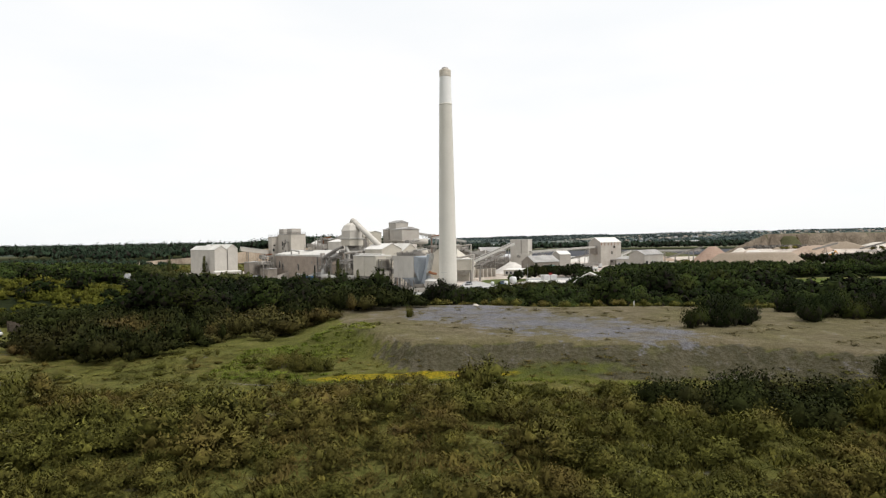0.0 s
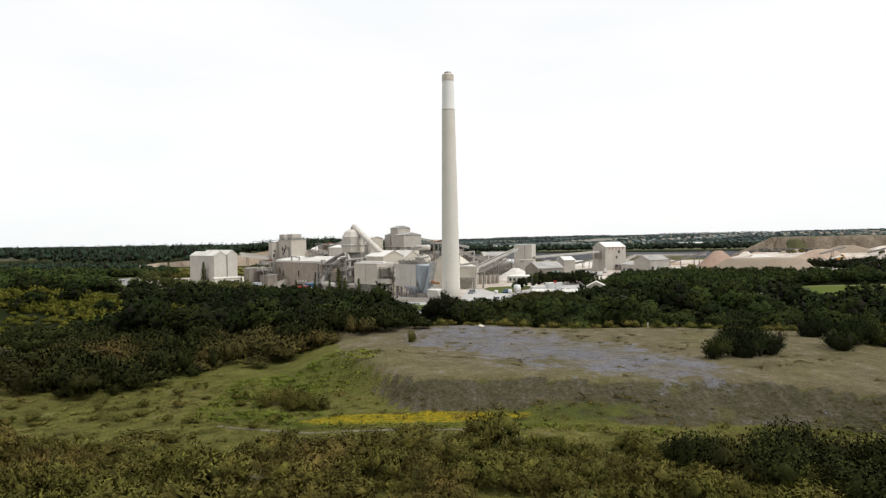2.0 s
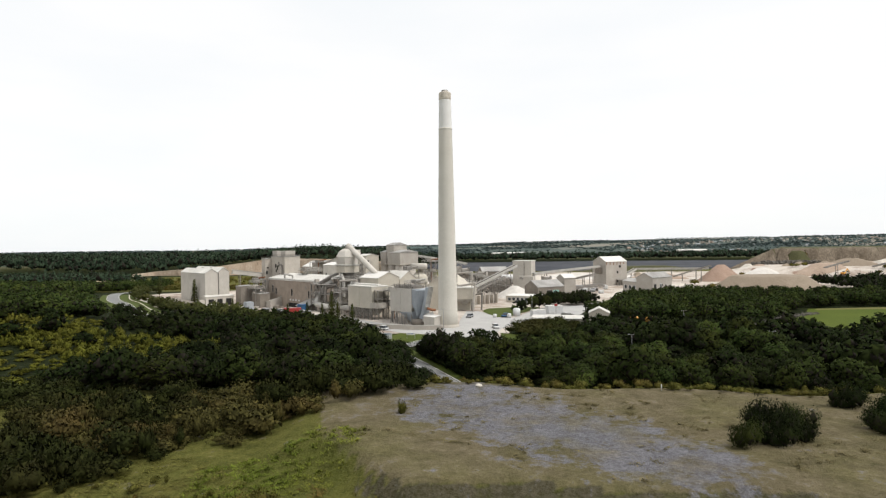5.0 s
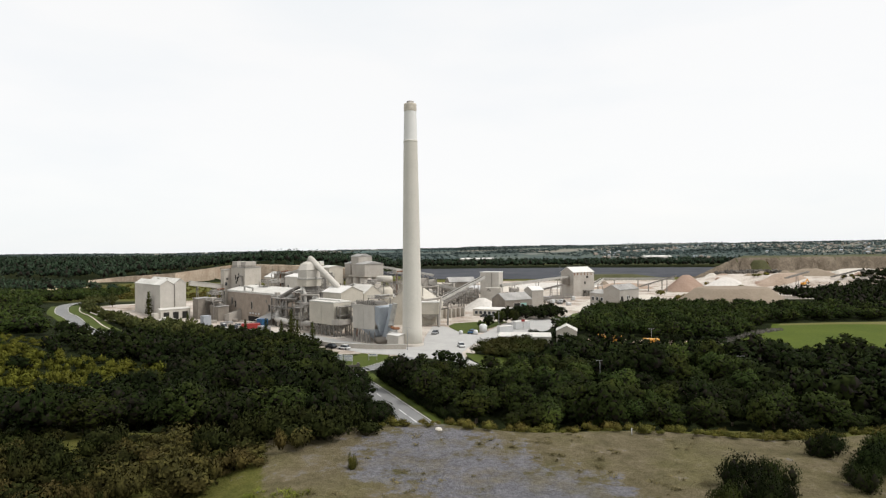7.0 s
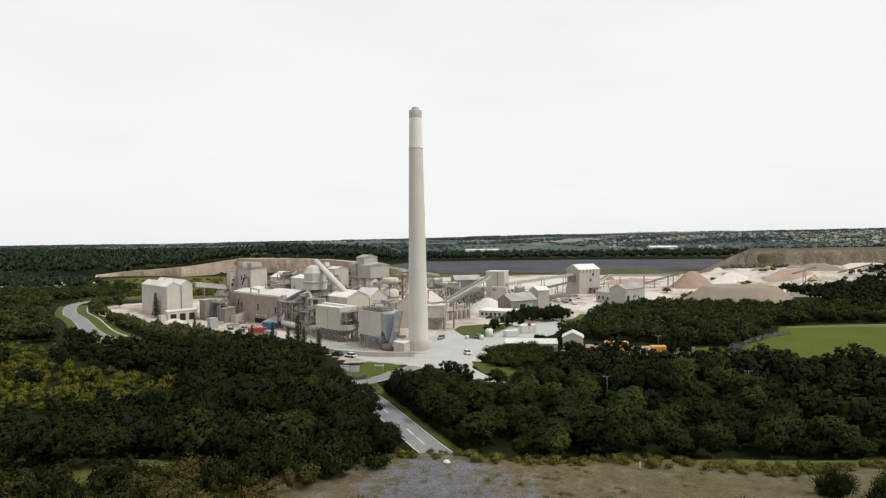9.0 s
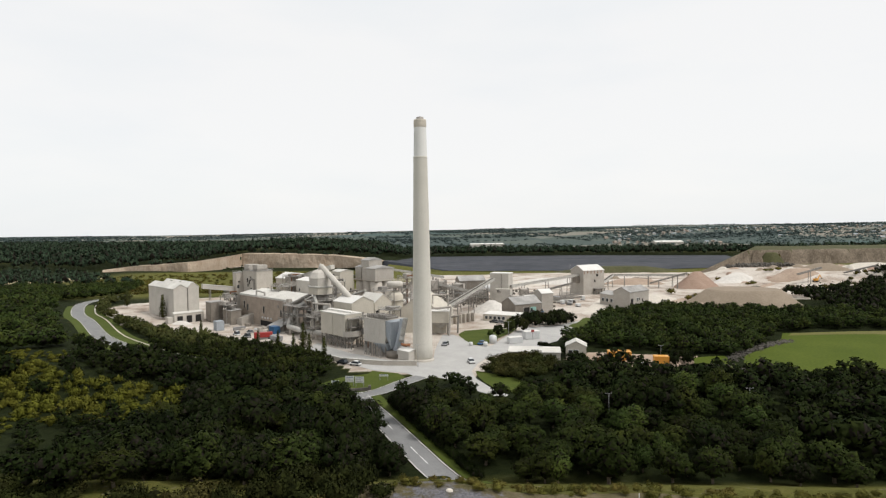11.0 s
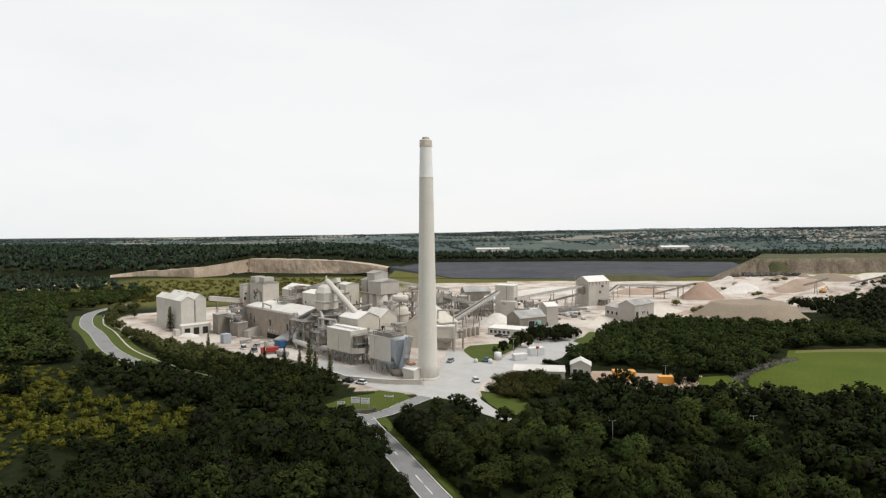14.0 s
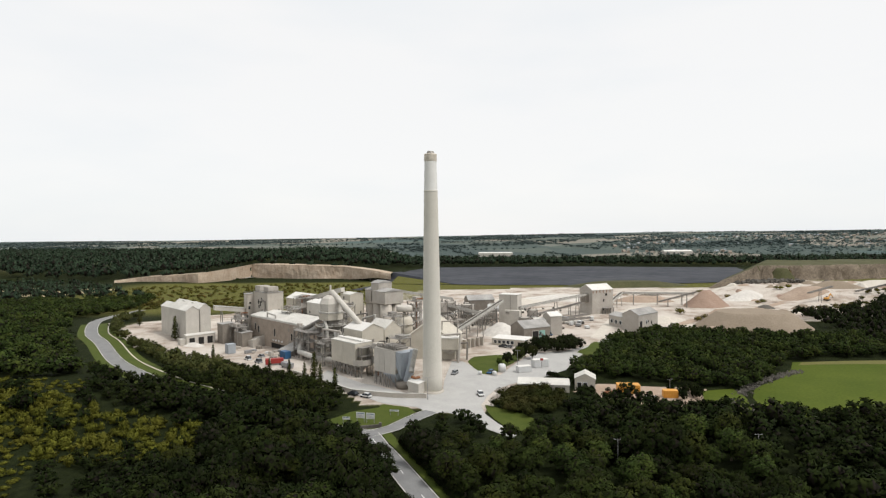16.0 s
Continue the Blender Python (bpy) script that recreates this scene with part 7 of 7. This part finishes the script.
for ob, w, d, h in ((slab, 17, 10, 25.9), (stair, 4.6, 4.6, 24.5)):
    bm = bmesh.new()
    handrail(bm, [(0, 0), (w, 0), (w, d)], h)
    part("handrail", bm, "steel", ob)


def gantry(a, b, w, d, h, seed, label):
    """An open steel structure with decks, stairs, pipes and a small machine on top."""
    r = random.Random(seed)
    ob = thing("steel_gantry", at_plant(a, b, 0, r.uniform(-3, 3)), label, "steel frame", "gantries in the works")
    for x in (0, w):
        for y in (0, d):
            part("post", beam((x, y, -3), (x, y, h), 0.32), "steel", ob)
    n = max(1, int(h / 4.5))
    for k in range(1, n + 1):
        z = h * k / n
        part("deck", box(-0.3, -0.3, z - 0.12, w + 0.3, d + 0.3, z, 0), "steel", ob)
        bm = bmesh.new()
        handrail(bm, [(-0.3, d + 0.3), (-0.3, -0.3), (w + 0.3, -0.3), (w + 0.3, d + 0.3)], z)
        part("handrail", bm, "steel_pale", ob)
        bm = bmesh.new()
        add_beam(bm, (0, 0, z - h / n), (w, 0, z), 0.18)
        add_beam(bm, (w, 0, z - h / n), (w, d, z), 0.18)
        part("brace", bm, "steel", ob)
        x0, y0 = r.uniform(0.2, w * 0.4), r.uniform(0.2, d * 0.4)
        part("machine", box(x0, y0, z, x0 + w * 0.45, y0 + d * 0.5, z + r.uniform(1.2, 2.8), 0.1), r.choice(("clad", "steel", "clad_cream", "clad_dark")), ob)
    part("pipe", tube([(w * 0.7, d * 0.3, -2), (w * 0.7, d * 0.3, h + 1), (w + 2.5, d * 0.6, h + 1.6)], r.uniform(0.25, 0.5), 8), r.choice(("steel_pale", "steel", "rust")), ob)
    return ob


for i, (a, b, w, d, h) in enumerate(((-72, -6, 6, 7, 10), (-38, -2, 6, 7, 12), (-36, 8, 7, 6, 15), (-30, 4, 5, 8, 9), (-68, 30, 7, 7, 19), (-105, 2, 5, 4, 12), (-92, 14, 7, 6, 20), (-100, 24, 8, 6, 22), (-140, 14, 9, 7, 18), (-152, 28, 8, 8, 22), (-90, 64, 7, 7, 22), (-170, -2, 8, 6, 11), (-163, -6, 10, 6, 8), (-178, 4, 6, 6, 12), (-128, 44, 8, 7, 23))):
    gantry(a, b, w, d, h, 700 + i, "open dusty steel gantry with decks and rails")
r3 = random.Random(33)
for i in range(16):
    a, b, z = r3.uniform(-150, -40), r3.uniform(0, 50), r3.uniform(5, 18)
    dx = r3.uniform(6, 18)
    pw = thing("pipework", pose(0, 0, 0), "dusty process pipe run between structures", "pipe", "process pipes")
    part("pipe", tube([gp(a, b, -2), gp(a, b, z), gp(a + dx, b + r3.uniform(-2, 2), z + r3.uniform(-1, 3)), gp(a + dx, b, -2)], r3.uniform(0.25, 0.6), 8), r3.choice(("steel_pale", "steel", "clad")), pw)
for i in range(14):
    a, b = r3.uniform(-150, -95), r3.uniform(-14, 2)
    vehicle_label = "dusty pallet stack on the yard"
    ob = thing("pallet_stack", at_plant(a, b, height(*gp(a, b, 0).xy), r3.uniform(0, 90)), vehicle_label, "pallets", "yard clutter")
    hgt = r3.uniform(0.8, 2.2)
    part("load", box(0, 0, 0.15, r3.uniform(1.5, 3.5), r3.uniform(1.2, 2.4), hgt, 0.05), r3.choice(("clad", "steel", "white", "grey", "clad_dark")), ob)
    part("pallet", box(-0.05, -0.05, 0, 1.5, 1.25, 0.15, 0), "wood", ob)
for i in range(16):
    x, y = r3.uniform(0, 60), r3.uniform(118, 205)
    if 28 < x < 50 and 110 < y < 142:
        continue
    screen_tower(x, y, r3.uniform(3, 7), r3.uniform(3, 6), r3.uniform(5, 13), r3.uniform(-30, 40), "small open steel screen frame with dusty box")
for p0, p1, w in (((14, 122, 4), (34, 150, 11), 1.6), ((30, 190, 5), (12, 160, 13), 1.6), ((60, 160, 3), (44, 148, 10), 1.6), ((66, 186, 3), (104, 206, 9), 1.6), ((76, 168, 2.2), (106, 190, 3.0), 2.0), ((72, 162, 2.0), (104, 176, 2.6), 1.6), ((-6, 140, 10), (8, 112, 15), 1.6), ((176, 250, 4), (200, 236, 13), 1.8)):
    conveyor("belt_conveyor", p0, p1, w, 1.0, "short dusty belt conveyor among the screens", "steel", legs=2, open_belt=True)
for i in range(18):
    x, y = r3.uniform(55, 110), r3.uniform(140, 190)
    ob = thing("yard_skip", pose(x, y, 0, 0, 0, r3.uniform(0, 180)), "dusty plant item parked among conveyors", "machinery", "yard machinery")
    l, w, h = r3.uniform(2.5, 5), r3.uniform(1.6, 2.6), r3.uniform(1.2, 3)
    part("body", box(0, 0, 0.4, l, w, h, 0.12), r3.choice(("steel", "clad_dark", "white", "clad", "steel_pale", "grey")), ob)
    part("base", box(0.2, 0.2, 0, l - 0.2, w - 0.2, 0.4, 0), "tyre", ob)



def excavator(x, y, turn, label):
    ob = thing("excavator", pose(x, y, height(x, y), 0, 0, turn), label, "excavator", "quarry machines")
    for s in (-1, 1):
        part("track", box(-2.4, s * 1.5 - 0.4, 0, 2.4, s * 1.5 + 0.4, 1.0, 0.25), "tyre", ob)
    part("house", box(-2.6, -1.4, 1.1, 1.0, 1.4, 2.7, 0.15), "orange", ob)
    part("cab", box(0.6, 0.2, 1.2, 2.2, 1.4, 3.3, 0.12), "glass", ob)
    bm = bmesh.new()
    add_beam(bm, (1.0, -0.4, 2.0), (4.6, -0.4, 5.4), 0.6)
    add_beam(bm, (4.6, -0.4, 5.4), (7.6, -0.4, 2.6), 0.45)
    part("boom", bm, "orange", ob)
    part("bucket", box(7.0, -1.1, 1.2, 8.2, 0.3, 2.7, 0.2), "steel", ob)
    return ob


excavator(318, 262, 30, "orange tracked excavator on the quarry bench")
excavator(232, 275, 200, "orange tracked excavator beside a stockpile")
for p0, p1 in (((300, 258, 9), (322, 262, 14)), ((345, 268, 9), (366, 262, 15)), ((366, 262, 15), (384, 272, 9))):
    conveyor("belt_conveyor", p0, p1, 1.8, 1.0, "mobile stacking conveyor on the quarry bench", "steel", legs=1, open_belt=True)
dark_a = shed("dark_shed", "tall dark brown shed beside the packing house", at_plant(-171, -10, -2), 7, 7, 11, 0.0, "clad_dark", "roof_grey", plinth=-3)
dark_b = shed("dark_shed", "dark brown lean-to shed by the tower", at_plant(-160, -5, -2), 10, 6, 7, 0.0, "clad_dark", "roof_grey", plinth=-3)
heap("stockpile", *gp(-170, -24, 0).xy, 8, 5, 2.2, "dust", "small white powder pile in the yard", flat=0.2, seed=31)
# tracks worn across the pale quarry floor
for k, pts in enumerate((([(150, 150), (190, 190), (250, 235), (330, 300), (420, 310), (560, 320)]), ([(90, 110), (130, 200), (170, 260), (240, 320), (300, 380)]), ([(40, 215), (90, 245), (160, 280), (230, 270)]))):
    tb, _ = ribbon(pts, 7.0, step=6, lift=0.12)
    tagged(part("haul_track", tb, "stone" if k else "earth"), "worn haul track over pale stone dust", "track", kind="structure")
for k in range(44):
    x, y = r3.uniform(150, 460), r3.uniform(195, 350)
    heap("stockpile", x, y, r3.uniform(5, 16), r3.uniform(4, 9), r3.uniform(1.5, 4.5), r3.choice(("tan", "bank", "stone", "earth", "red_heap", "rubble")), "small tipped spoil heap on the quarry floor", flat=0.2, seed=50 + k, turn=r3.uniform(0, 90))
